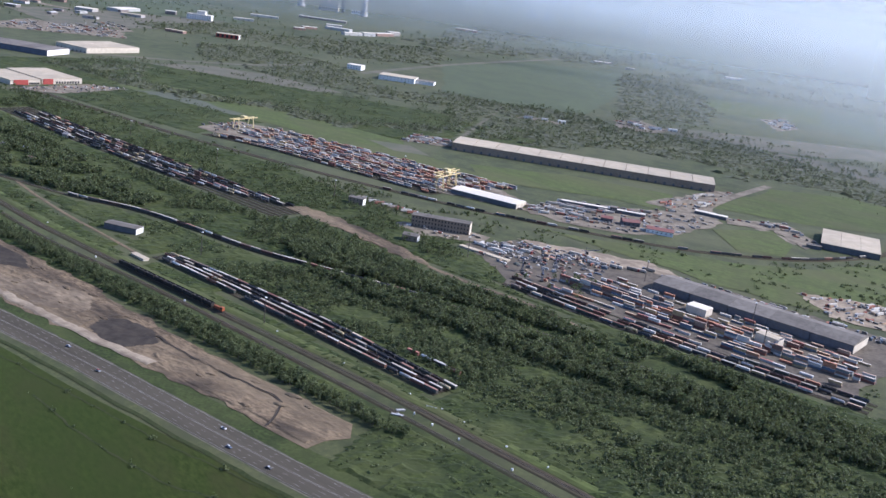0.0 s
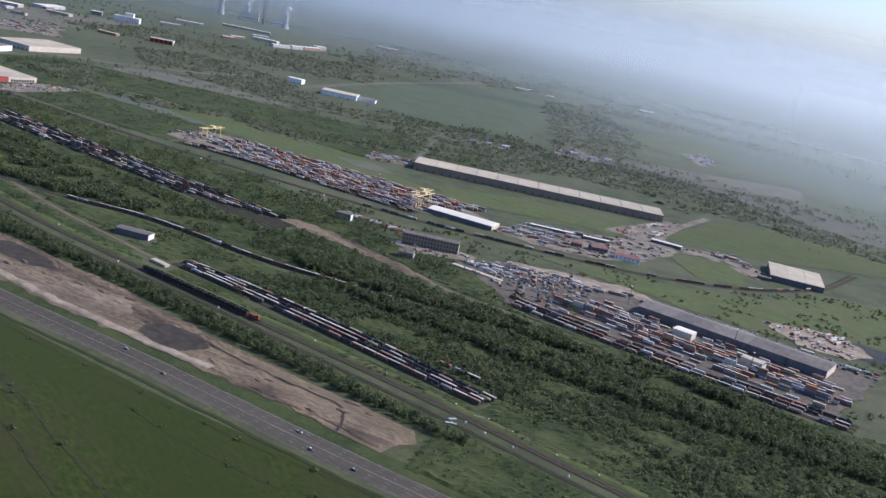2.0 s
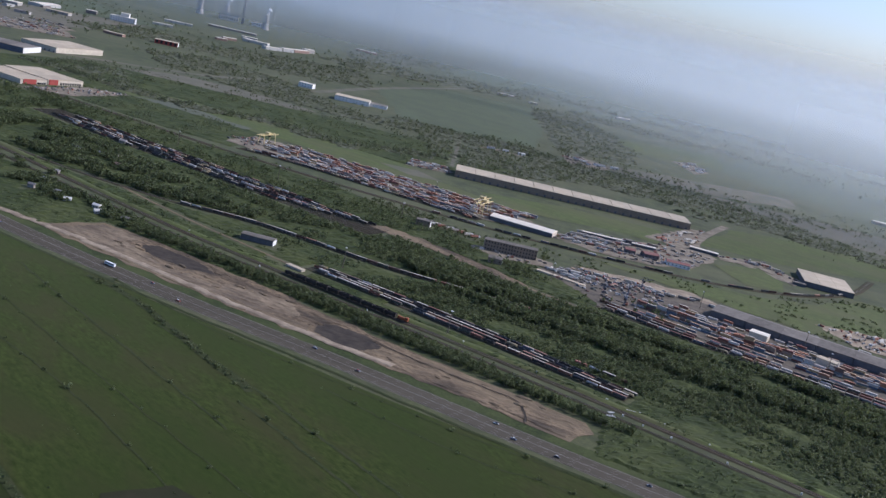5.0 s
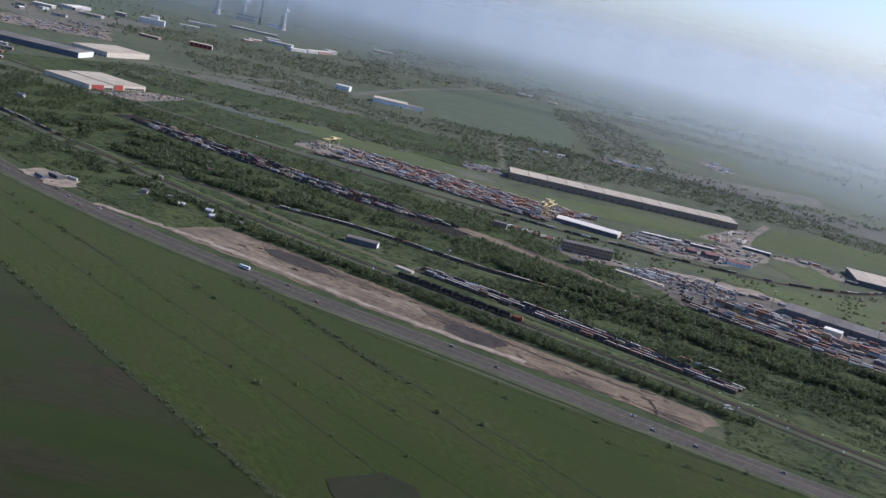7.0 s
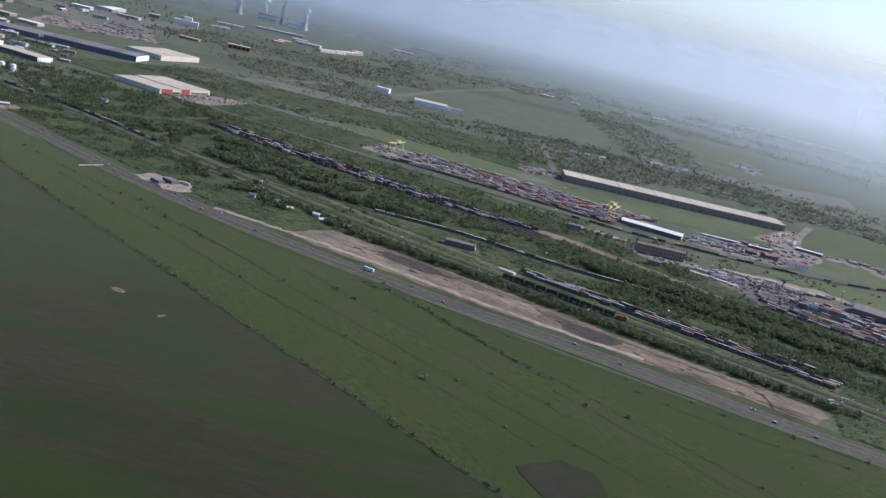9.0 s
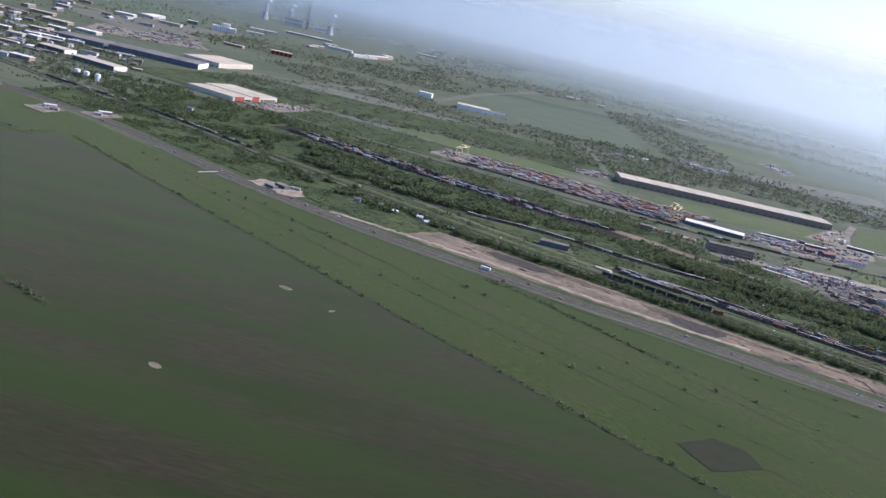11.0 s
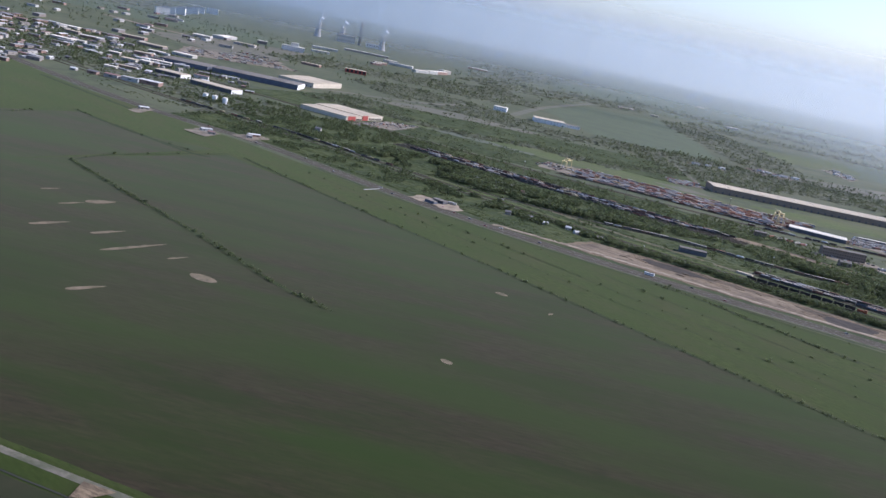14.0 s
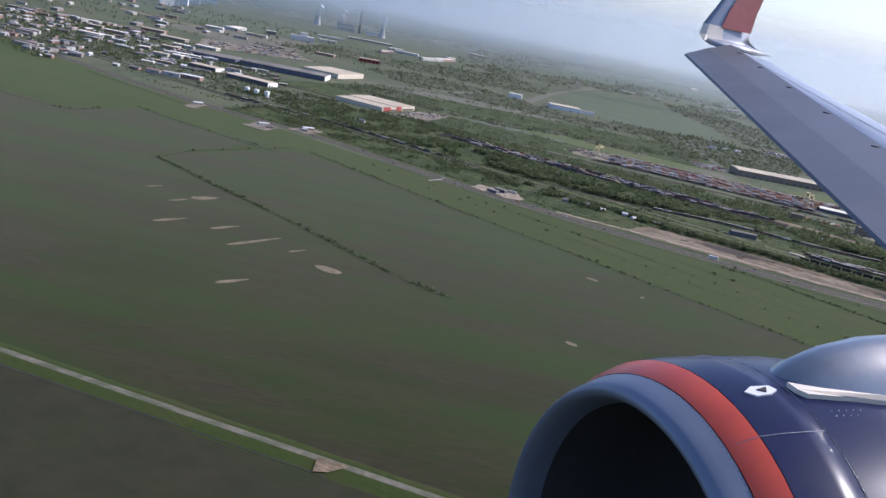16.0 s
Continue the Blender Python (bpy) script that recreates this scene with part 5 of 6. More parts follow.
        for v in bm.verts:
            v.co += v.normal * r * 0.3 * noise.noise(v.co * 0.25)
        part("vapour_puff", bm, "vapour", ob, "white drifting water vapour", smooth=True)
    return ob


cooling_tower(-1724, 1854, 34, 10)
cooling_tower(-1850, 1856, 34, 10)
cooling_tower(-1899, 1818, 34, 10)
ob = thing("chimney", pose(-1790, 1850, 0), "slim tall dark chimney of the power plant", "chimney")
bm = bmesh.new()
tube(bm, 3.6, 2.2, 0, 58, 16)
part("shaft", bm, "wall_dark", ob, smooth=True)
bm = bmesh.new()
tube(bm, 2.7, 2.7, 54, 56, 16)
part("collar", bm, "red_panel", ob)
shed("boiler_house", -1835, 1815, 40, 46, 24, 19, "wall_cream", "roof_grey", "tall pale boiler house of the power plant", "building", 0.5, windows=(9, 2, 2.0, 5))
shed("turbine_hall", -1780, 1870, 40, 36, 20, 9, "wall_white", "roof_grey", "lower hall of the power plant", "building", 0.5, windows=(8, 1, 2, 4))

# the town: one small set of shapes, put down many times
rng = random.Random(77)
KINDS = [shed("town_house", -1100 + 14 * i, 330 + 9 * i, 20, 6 + 4 * i, 5 + 1.5 * i, 2.0 + 0.5 * i, "wall_mixed", "roof_mixed", "small town building with plain walls", "house", 0.9 if i < 3 else 0.2, windows=(1, 1, 3.6, 0.8), group="town buildings") for i in range(5)]
TOWN = [(-1122, 250), (-1162, 392), (-1075, 429), (-1020, 480), (-1000, 488), (-1100, 600), (-1240, 630), (-1310, 690), (-1433, 700), (-1600, 620), (-1560, 400), (-1279, 300)]
for x, y in scatter(TOWN, 270, rng):
    copy_thing(rng.choice(KINDS), pose(x, y, 0, 0, 0, rng.choice((5, 20, 35, 95, 110, 125)) + rng.uniform(-5, 5)) @ Matrix.Diagonal((*rng.choice(((0.55, 0.6), (0.75, 0.7), (0.9, 0.55), (1.0, 0.8))), rng.uniform(0.6, 1.0), 1)))
for x, y in scatter([(-1500, 700), (-1400, 900), (-1560, 1100), (-1900, 1300), (-2300, 1100), (-2100, 500)], 60, rng):
    copy_thing(rng.choice(KINDS[2:]), pose(x, y, 0, 0, 0, rng.choice((20, 35, 110)) + rng.uniform(-5, 5)))
for x, y, a, l, d, h in ((-1362, 675, 20, 44, 22, 5), (-1289, 667, 15, 36, 18, 5), (-1194, 485, 20, 22, 16, 5), (-1178, 500, 20, 14, 14, 6), (-1204, 536, 30, 34, 12, 4), (-1140, 432, 25, 22, 7, 3.5), (-1378, 588, 30, 26, 12, 5), (-1549, 985, 30, 36, 26, 7), (-1503, 1039, 25, 44, 18, 6),
                         (-1349, 515, 10, 38, 14, 4), (-1130, 401, 20, 16, 9, 4), (-1419, 599, 22, 22, 12, 5), (-1327, 527, 30, 22, 12, 4), (-1285, 619, 25, 24, 14, 5), (-1238, 507, 30, 16, 12, 5), (-1314, 987, 17, 37, 12, 5), (-1440, 720, 25, 40, 18, 5), (-1480, 640, 20, 34, 16, 5), (-1260, 570, 25, 26, 14, 5)):
    shed("pale_hall", x, y, a, l * 0.85, d * 0.8, h * 0.7, "wall_mixed", "roof_white" if int(x) % 3 else "roof_pale", "pale workshop hall in the town", "hall", 0.5, doors=2, group="town halls")
for x, y, a in ((-1057, 455, 5), (-1117, 462, 10)):
    shed("town_hall", x, y, a, 54 if x > -1100 else 34, 20, 4.5, "wall_dark", "roof_pale", "long low workshop with white end", "workshop", 0.6, windows=(14, 1, 1.2, 1), end_mat="wall_white", group="workshops")
slab = shed("apartment_block", -1985, 1352, 40, 30, 10, 15, "wall_white", "roof_grey", "tall pale apartment slab far away", "apartment block", 0.2, windows=(6, 4, 2.0, 1.3), group="apartment blocks")
for x, y, a in ((-2010, 1410, 30), (-2050, 1470, 44), (-2090, 1540, 38), (-2140, 1616, 40), (-1940, 1290, 60), (-2170, 1700, 40), (-2013, 2954, 20), (-1980, 2990, 30), (-1710, 3174, 15), (-1339, 3249, 10), (-1290, 3262, 14)):
    copy_thing(slab, pose(x, y, 0, 0, 0, a) @ Matrix.Diagonal((1, 1, 1.0 if y < 2500 else 1.5, 1)))
for x, y in ((-969, 382), (-958, 383), (-948, 387)):
    ob = thing("storage_tank", pose(x, y, 0), "white upright storage tank", "tank", "storage tanks")
    bm = bmesh.new()
    tube(bm, 2.6, 2.6, 0, 6, 18)
    part("shell", bm, "paint_white", ob, smooth=False)
    bm = bmesh.new()
    tube(bm, 2.7, 0.3, 6, 6.6, 18)
    part("lid", bm, "roof_white", ob)
# allotment huts by the works
hut = shed("hut", -575, 262, 20, 4, 3, 1.8, "wall_mixed", "roof_mixed", "small garden hut with pale roof", "hut", 0.9, windows=(2, 1, 0.5, 0.5), group="garden huts")
for x, y, a in ((-560, 268, 10), (-545, 262, 40), (-531, 270, 15), (-520, 262, 60), (-585, 280, 20), (-506, 268, 30), (-600, 300, 30), (-640, 372, 20), (-628, 378, 50)):
    copy_thing(hut, pose(x, y, 0, 0, 0, a))
for x, y, s in ((-611, 358, 1.2), (-655, 363, 1.1), (-835, 383, 1.3), (-672, 421, 1.2), (-624, 341, 1.1)):
    copy_thing(hut, pose(x, y, 0, 0, 0, 15) @ Matrix.Scale(s, 4))


# ---- cranes, masts ----
def gantry(x, y, angle, span, h):
    ob = thing("gantry_crane", pose(x, y, 0.1, 0, 0, angle), "yellow steel gantry crane over containers", "crane", "gantry cranes")
    for sx in (-1, 1):
        for sy in (0, 1):
            bm = bmesh.new()
            beam(bm, (sx * 3.4, sy * span, 0.4), (sx * 2.2, sy * span, h), 0.45)
            leg = part("leg", bm, "yellow_paint", ob)
            part("wheel_box", boxes((sx * 3.4 - 1, sy * span - 0.5, 0, sx * 3.4 + 1, sy * span + 0.5, 0.7)), "running_gear", leg)
    for sy in (0, 1):
        for name, reach, z, w in (("sill", 3.2, 1.2, 0.35), ("cross_beam", 2.2, h, 0.6)):
            bm = bmesh.new()
            beam(bm, (-reach, sy * span, z), (reach, sy * span, z), w)
            part(name, bm, "yellow_paint", ob)
    for sx in (-1, 1):
        bm = bmesh.new()
        beam(bm, (sx * 1.8, -6, h + 0.6), (sx * 1.8, span + 6, h + 0.6), 0.55)
        part("girder", bm, "yellow_paint", ob)
    part("trolley", boxes((-2, span * 0.4, h + 1, 2, span * 0.4 + 4, h + 2.6), bevel=0.15), "yellow_paint", ob)
    part("cabin", boxes((-1, span * 0.4 + 4.2, h - 1.6, 1, span * 0.4 + 6, h + 0.2), bevel=0.1), "glass_dark", ob)
    return ob


gantry(-664, 575, 8, 18, 8.5)
gantry(-452, 583, 8, 18, 11)
gantry(-447, 578, 8, 18, 10)


def mast(x, y, h):
    ob = thing("light_mast", pose(x, y, 0), "slim grey lattice light mast", "mast", "light masts")
    bm = bmesh.new()
    for a in range(3):
        beam(bm, (0.4 * math.cos(a * 2.09), 0.4 * math.sin(a * 2.09), 0), (0.08 * math.cos(a * 2.09), 0.08 * math.sin(a * 2.09), h), 0.10)
    for k in range(int(h)):
        r = 0.4 - 0.32 * k / h
        for a in range(3):
            beam(bm, (r * math.cos(a * 2.09), r * math.sin(a * 2.09), k), (r * math.cos(a * 2.09 + 2.09), r * math.sin(a * 2.09 + 2.09), k + 1), 0.05)
    part("lattice", bm, "steel", ob)
    part("lamp_head", boxes((-0.5, -0.3, h, 0.5, 0.3, h + 0.35)), "paint_white", ob)
    return ob


def yard_crane(x, y, angle, h):
    ob = thing("yard_crane", pose(x, y, 0.15, 0, 0, angle), "blue grey jib crane in the scrap yard", "crane", "jib cranes")
    part("base", boxes((-1.2, -0.9, 0, 1.2, 0.9, 0.9), bevel=0.1), "running_gear", ob)
    bm = bmesh.new()
    for sx in (-0.35, 0.35):
        for sy in (-0.35, 0.35):
            beam(bm, (sx, sy, 0.9), (sx, sy, h), 0.16)
    for k in range(int(h)):
        beam(bm, (-0.35, -0.35, 0.9 + k), (0.35, -0.35, 1.9 + k), 0.1)
        beam(bm, (-0.35, 0.35, 1.9 + k), (0.35, 0.35, 0.9 + k), 0.1)
    part("tower", bm, "wall_blue", ob)
    bm = bmesh.new()
    for w in (-0.3, 0.3):
        beam(bm, (-2.5, w, h), (7.5, w, h + 1.6), 0.2)
    beam(bm, (0, 0, h + 2.2), (6.5, 0, h + 1.5), 0.1)
    beam(bm, (0, 0, h), (0, 0, h + 2.2), 0.2)
    part("jib", bm, "wall_blue", ob)
    part("cabin", boxes((0.4, -0.6, h - 1.6, 1.5, 0.6, h - 0.2), bevel=0.08), "glass_dark", ob)
    return ob


for x, y, a, h in ((-298, 468, 20, 6), (-288, 486, 70, 7), (-291, 522, 35, 6), (-281, 462, 130, 5), (-156, 473, 80, 5)):
    yard_crane(x, y, a, h)
scrap_rng = random.Random(8)
for i in range(46):
    bm = bmesh.new()
    bmesh.ops.create_icosphere(bm, subdivisions=2, radius=1)
    for v in bm.verts:
        v.co *= 1 + 0.45 * noise.noise(v.co * 2.4 + Vector((i * 3, 1, 0)))
        v.co.z = max(-0.1, v.co.z * 0.7)
    ob = tagged(part("scrap_mound", bm, "wagon" if i % 3 else "wagon_roof"), "rough heap of metal scrap in the yard", "scrap heap", "scrap heaps")
    ob.matrix_basis = pose(scrap_rng.uniform(-308, -272), scrap_rng.uniform(456, 530), 0.12, 0, 0, scrap_rng.uniform(0, 180)) @ Matrix.Scale(scrap_rng.uniform(0.8, 2.2), 4)
fence = thing("panel_fence", pose(-270, 406, 0.02, 0, 0, 3), "white concrete panel fence in scrub", "fence")
for i in range(15):
    part("panel", boxes((i * 3.0, -0.08, 0, i * 3.0 + 2.0, 0.08, 0.9)), "paint_white", fence)
    part("post", boxes((i * 3.0 - 0.15, -0.12, 0, i * 3.0 - 0.02, 0.12, 1.0)), "concrete", fence)
first = mast(-460, 485, 12)
for x, y in ((-330, 460), (-560, 470), (-660, 470), (-250, 520), (-180, 505), (-500, 600), (-400, 330), (-310, 292), (-160, 470)):
    copy_thing(first, pose(x, y, 0))
post = thing("trackside_box", pose(-225, 289.5, 0), "small white trackside cabinet", "cabinet", "trackside cabinets")
part("cabinet", boxes((-0.3, -0.25, 0.1, 0.3, 0.25, 0.8), bevel=0.03), "paint_white", post)
part("foot", boxes((-0.4, -0.3, 0, 0.4, 0.3, 0.1)), "concrete", post)
for x, y in ((-213, 278), (-216, 272.5), (-209, 289), (-203, 276), (-197, 287), (-190, 275), (-176, 284), (-165, 272), (-158, 283), (-135, 271), (-260, 289.5), (-300, 290.5), (-350, 281.5), (-420, 283), (-480, 294)):
    copy_thing(post, pose(x, y, 0, 0, 0, x * 7 % 40))


# ---- trees and scrub ----
MEADOWS = ([(-880, 640), (-842, 672), (-700, 690), (-590, 700), (-555, 668), (-470, 660), (-450, 645), (-540, 632), (-719, 622), (-877, 602)], [(-457, 636), (-392, 690), (-341, 705), (-361, 771), (-443, 738), (-502, 684)],
           [(-185, 560), (-300, 560), (-350, 560), (-300, 584), (-235, 618), (-200, 660), (-180, 730), (-90, 760), (-20, 640), (-100, 615)], [(-288, 690), (-262, 735), (-235, 705), (-225, 668), (-250, 650)])
relief("rough_growth", [(-900, 262), (-800, 262), (-640, 232), (-512, 218), (-507, 259), (-215, 258), (-205, 225), (-80, 236), (60, 246), (60, 430), (-100, 440), (-290, 440), (-300, 474), (-440, 500), (-560, 520), (-760, 508), (-900, 470)], 0.36, 1.7, 1.0, 5.0, "scrub", "rough uneven grass and weeds between the tracks", "scrub", MEADOWS, 0.0, 0.12, 1.0)
relief("rough_growth_north", [(-1050, 500), (-900, 515), (-740, 520), (-660, 530), (-690, 640), (-560, 720), (-500, 800), (-600, 900), (-800, 830), (-1040, 720)], 0.36, 3.0, 1.2, 9.0, "scrub", "rough uneven grass on waste land", "scrub", MEADOWS, 0.0, 0.0, 2.0)
rng = random.Random(91)
WOOD = [(-400, 384), (-371, 417), (-333, 408), (-290, 412), (-249, 416), (-209, 420), (-165, 424), (-60, 410), (-60, 385), (-140, 372), (-180, 364), (-222, 362), (-270, 360), (-320, 358), (-360, 364)]
near = scatter(WOOD, 3600, rng, True, -0.6)
planting("wood", near, [rng.uniform(3.2, 6.2) for _ in near], SHAPES, "dense green deciduous wood beside the rails", "wood", seed=1)
near = scatter([(-400, 322), (-300, 322), (-215, 306), (-130, 292), (-20, 274), (40, 300), (-40, 390), (-140, 372), (-222, 362), (-360, 364)], 5600, rng, True, -0.35)
planting("scrub_bushes", near, [rng.uniform(0.8, 2.6) for _ in near], BUSHES, "loose green bushes in rough grass", "bushes", "leaf", 2)
near = scatter([(-370, 330), (-300, 326), (-215, 316), (-130, 305), (-60, 300), (-40, 390), (-140, 372), (-222, 362), (-360, 364)], 900, rng, True)
planting("young_trees", near, [rng.uniform(2.2, 4.6) for _ in near], SHAPES, "young trees along the wood edge", "trees", seed=22)
strip = [(-500, 261), (-400, 262), (-330, 258), (-240, 257), (-205, 257), (-200, 263), (-300, 270), (-380, 272), (-500, 274)]
near = scatter(strip, 950, rng, False, -1)
planting("tree_belt", near, [rng.uniform(2.4, 4.6) for _ in near], SHAPES, "belt of young trees between works and rails", "trees", seed=3)
near = scatter([(-600, 262), (-505, 262), (-490, 290), (-540, 300), (-640, 312), (-660, 290)], 900, rng, True)
planting("tree_garden", near, [rng.uniform(1.6, 4.2) for _ in near], WISPS, "garden trees round the huts", "trees", seed=4)
near = scatter([(-680, 330), (-556, 322), (-500, 345), (-470, 362), (-513, 378), (-563, 386), (-640, 400), (-760, 410), (-760, 350)], 2300, rng, True)
planting("wood_west", near, [rng.uniform(2.6, 5.4) for _ in near], WISPS, "green wood between two railway lines", "wood", seed=5)
near = scatter([(-900, 275), (-760, 262), (-640, 240), (-520, 262), (-500, 300), (-560, 318), (-700, 322), (-900, 345)], 1200, rng, True, -0.05)
planting("wood_highway", near, [rng.uniform(1.2, 3.8) for _ in near], WISPS, "young trees between the highway and the rails", "trees", seed=41)
near = scatter([(-470, 365), (-338, 380), (-330, 424), (-430, 432), (-445, 410), (-600, 412), (-520, 385)], 1000, rng, True)
planting("loose_trees", near, [rng.uniform(1.5, 4.2) for _ in near], WISPS, "loose trees on rough ground", "trees", seed=6)
near = scatter([(-780, 460), (-440, 448), (-350, 442), (-300, 440), (-300, 468), (-400, 480), (-440, 530), (-640, 508), (-900, 500)], 1500, rng, True)
planting("yard_bushes", near, [rng.uniform(1.2, 3.8) for _ in near], WISPS, "bushes and trees between the rail yards", "bushes", seed=7)
near = scatter([(-1000, 380), (-780, 330), (-700, 325), (-690, 345), (-780, 420), (-790, 480), (-880, 480), (-960, 480)], 1700, rng, True)
planting("wood_store", near, [rng.uniform(2.0, 4.6) for _ in near], WISPS, "trees between the railway and the store", "wood", seed=8)
for name, poly, n, lo, hi, step, label in (
    ("wood_hill", [(-1184, 945), (-1162, 1051), (-1025, 1040), (-840, 945), (-758, 964), (-721, 919), (-821, 861), (-909, 850), (-1003, 849), (-1061, 849)], 500, 3, 5, 2.2, "dark wood before the plant"),
    ("wood_band", [(-1398, 977), (-1441, 1180), (-1320, 1192), (-1190, 1491), (-999, 1256), (-1063, 1132), (-1188, 1121), (-1295, 1019)], 500, 3, 6, 3.0, "dark wood band across the plain"),
    ("wood_row", [(-1020, 604), (-1017, 651), (-908, 637), (-855, 649), (-811, 670), (-749, 714), (-677, 714), (-628, 804), (-599, 769), (-636, 722), (-665, 682), (-723, 680), (-782, 646), (-820, 623), (-878, 617), (-960, 615)], 520, 2.5, 5, 2.0, "uneven row of trees along a meadow"),
    ("wood_right", [(-926, 1679), (-883, 1788), (-699, 1545), (-602, 1377), (-551, 1233), (-618, 1131), (-749, 1369)], 450, 3, 6, 3.4, "flat dark plantation beside a wide field"),
    ("wood_middle", [(-808, 1025), (-719, 1025), (-637, 1091), (-586, 1058), (-499, 923), (-508, 826), (-563, 811), (-613, 786), (-700, 900)], 800, 2, 5, 2.3, "loose dark wood behind the long warehouse"),
    ("wood_behind", [(-569, 1037), (-486, 1125), (-373, 1107), (-274, 1047), (-120, 1010), (-120, 930), (-246, 952), (-305, 963), (-371, 908), (-403, 954), (-444, 931), (-506, 928)], 800, 2, 5, 2.3, "dark wood strip east of the warehouse"),
    ("wood_line", [(-924, 1867), (-778, 1888), (-633, 1885), (-400, 1820), (-380, 1760), (-607, 1804), (-723, 1760), (-845, 1742)], 160, 4, 7, 4.0, "thin far line of trees"),
    ("wood_far", [(-1508, 1886), (-1710, 2437), (-1678, 3021), (-1551, 2843), (-1361, 2135), (-1300, 1631)], 200, 5, 9, 7.0, "far dark woodland"),
    ("wood_plant_east", [(-1330, 1520), (-1190, 1500), (-1000, 1800), (-1100, 2100), (-1330, 1700)], 200, 4, 8, 5.0, "far dark wood east of the plant"),
    ("wood_far_north", [(-2600, 1900), (-2000, 1950), (-1700, 2200), (-1300, 2500), (-1500, 2900), (-2600, 2500)], 200, 6, 12, 14.0, "far dark woodland"),
    ("wood_far_east", [(-900, 2300), (-200, 2350), (600, 2500), (600, 2700), (-300, 2600), (-900, 2550)], 200, 6, 12, 9.0, "far dark woodland strip"),
    ("wood_far_middle", [(-1150, 2050), (-700, 2060), (-300, 2010), (-320, 2090), (-700, 2150), (-1150, 2160)], 150, 5, 9, 6.0, "far hazy strip of wood"),
    ("wood_far_west", [(-2600, 900), (-2200, 900), (-2000, 1450), (-2400, 1800), (-2900, 1500)], 300, 6, 10, 10.0, "far woodland behind the town"),
    ("wood_store_north", [(-870, 620), (-1000, 610), (-1050, 700), (-1000, 730), (-900, 660)], 260, 2, 4, 2.2, "scrub wood behind the store"),
    ("wood_rail_west", [(-1300, 420), (-1000, 330), (-900, 310), (-850, 345), (-1000, 480), (-1300, 480)], 900, 1.5, 4, 2.4, "trees along the western railway"),
):
    relief(name + "_canopy", poly, 0.15 * lo, step, 0.42 * hi, 2.4 * step, "far_wood", "close dark green treetops of a wood", "wood", (), 0.0, 0.25, len(name) * 3.1, fray=22)
    near = scatter(poly, n, rng, True)
    # Woods further north take the leaves with haze in their colour.
    planting(name, near, [rng.uniform(lo, hi) for _ in near], WISPS, label, "wood", "leaf_hazed" if poly[0][1] > 590 else "leaf", seed=len(name))
near = scatter(TOWN, 3600, rng, True, -0.5)
planting("wood_town", near, [rng.uniform(1.6, 4.4) for _ in near], WISPS, "town trees between buildings", "wood", "leaf", seed=9)
for name, poly, n, lo, hi, shapes, leaf, gaps in (
    ("scrub_north", [(-1000, 470), (-900, 508), (-700, 512), (-440, 550), (-330, 590), (-240, 640), (-200, 720), (-100, 760), (-60, 560), (-110, 430), (-300, 430), (-440, 444), (-780, 460)], 2200, 0.6, 2.6, BUSHES, "leaf", 0.06),
    ("scrub_track", [(-900, 300), (-640, 220), (-560, 218), (-500, 258), (-400, 262), (-200, 256), (60, 240), (60, 300), (-215, 300), (-400, 298), (-520, 300), (-700, 330), (-900, 350)], 1700, 0.4, 1.5, BUSHES, "leaf", 0.0),
    ("scrub_centre", [(-700, 325), (-531, 336), (-440, 330), (-410, 322), (-228, 314), (-100, 300), (-120, 400), (-300, 420), (-440, 412), (-780, 425), (-900, 400)], 2800, 0.6, 2.8, BUSHES, "leaf", 0.02),
    ("bush_store", [(-1000, 600), (-866, 600), (-840, 480), (-700, 516), (-690, 610), (-860, 640), (-900, 720), (-1040, 720)], 900, 0.8, 3.0, WISPS, "leaf_hazed", 0.05),
    ("bush_fields", [(-1040, 720), (-900, 700), (-600, 720), (-560, 790), (-680, 920), (-860, 840), (-1040, 880)], 1100, 1.0, 3.5, WISPS, "leaf_hazed", 0.08),
    ("bush_north", [(-900, 1000), (-700, 1000), (-400, 980), (-200, 1200), (-640, 1190), (-740, 1010)], 900, 1.5, 5.0, WISPS, "leaf_hazed", 0.0),
    ("bush_east", [(-330, 960), (-180, 860), (0, 820), (300, 1000), (300, 1400), (-300, 1300), (-400, 1100)], 900, 1.2, 4.5, WISPS, "leaf_hazed", 0.02),
    ("bush_far", [(-1300, 1250), (-1000, 1250), (-1060, 1700), (-900, 1800), (-500, 1700), (0, 1500), (200, 2300), (-1200, 2300), (-1500, 1900)], 500, 3, 9, WISPS, "leaf_hazed", 0.05),
    ("bush_town_edge", [(-1600, 650), (-1300, 900), (-1100, 880), (-1000, 1010), (-1000, 1250), (-1300, 1260), (-1700, 1500), (-2200, 1300), (-2200, 700)], 900, 2, 7, WISPS, "leaf_hazed", 0.02),
    ("bush_road_west", [(-1300, 420), (-1000, 290), (-800, 262), (-640, 230), (-640, 300), (-900, 340), (-1000, 350)], 500, 0.6, 2.0, BUSHES, "leaf", 0.0),
):
    near = scatter(poly, n, rng, True, gaps)
    planting(name, near, [rng.uniform(lo, hi) for _ in near], shapes, "uneven green scrub and bushes on rough land", "scrub", leaf, seed=len(name) + n)
GROWTH = [(-900, 262), (-800, 262), (-640, 232), (-512, 218), (-507, 259), (-215, 258), (-205, 225), (-80, 236), (60, 246), (60, 430), (-100, 440), (-290, 440), (-300, 474), (-440, 500), (-560, 520), (-760, 508), (-900, 470)]
near = scatter(GROWTH, 9000, rng, True, -0.12)
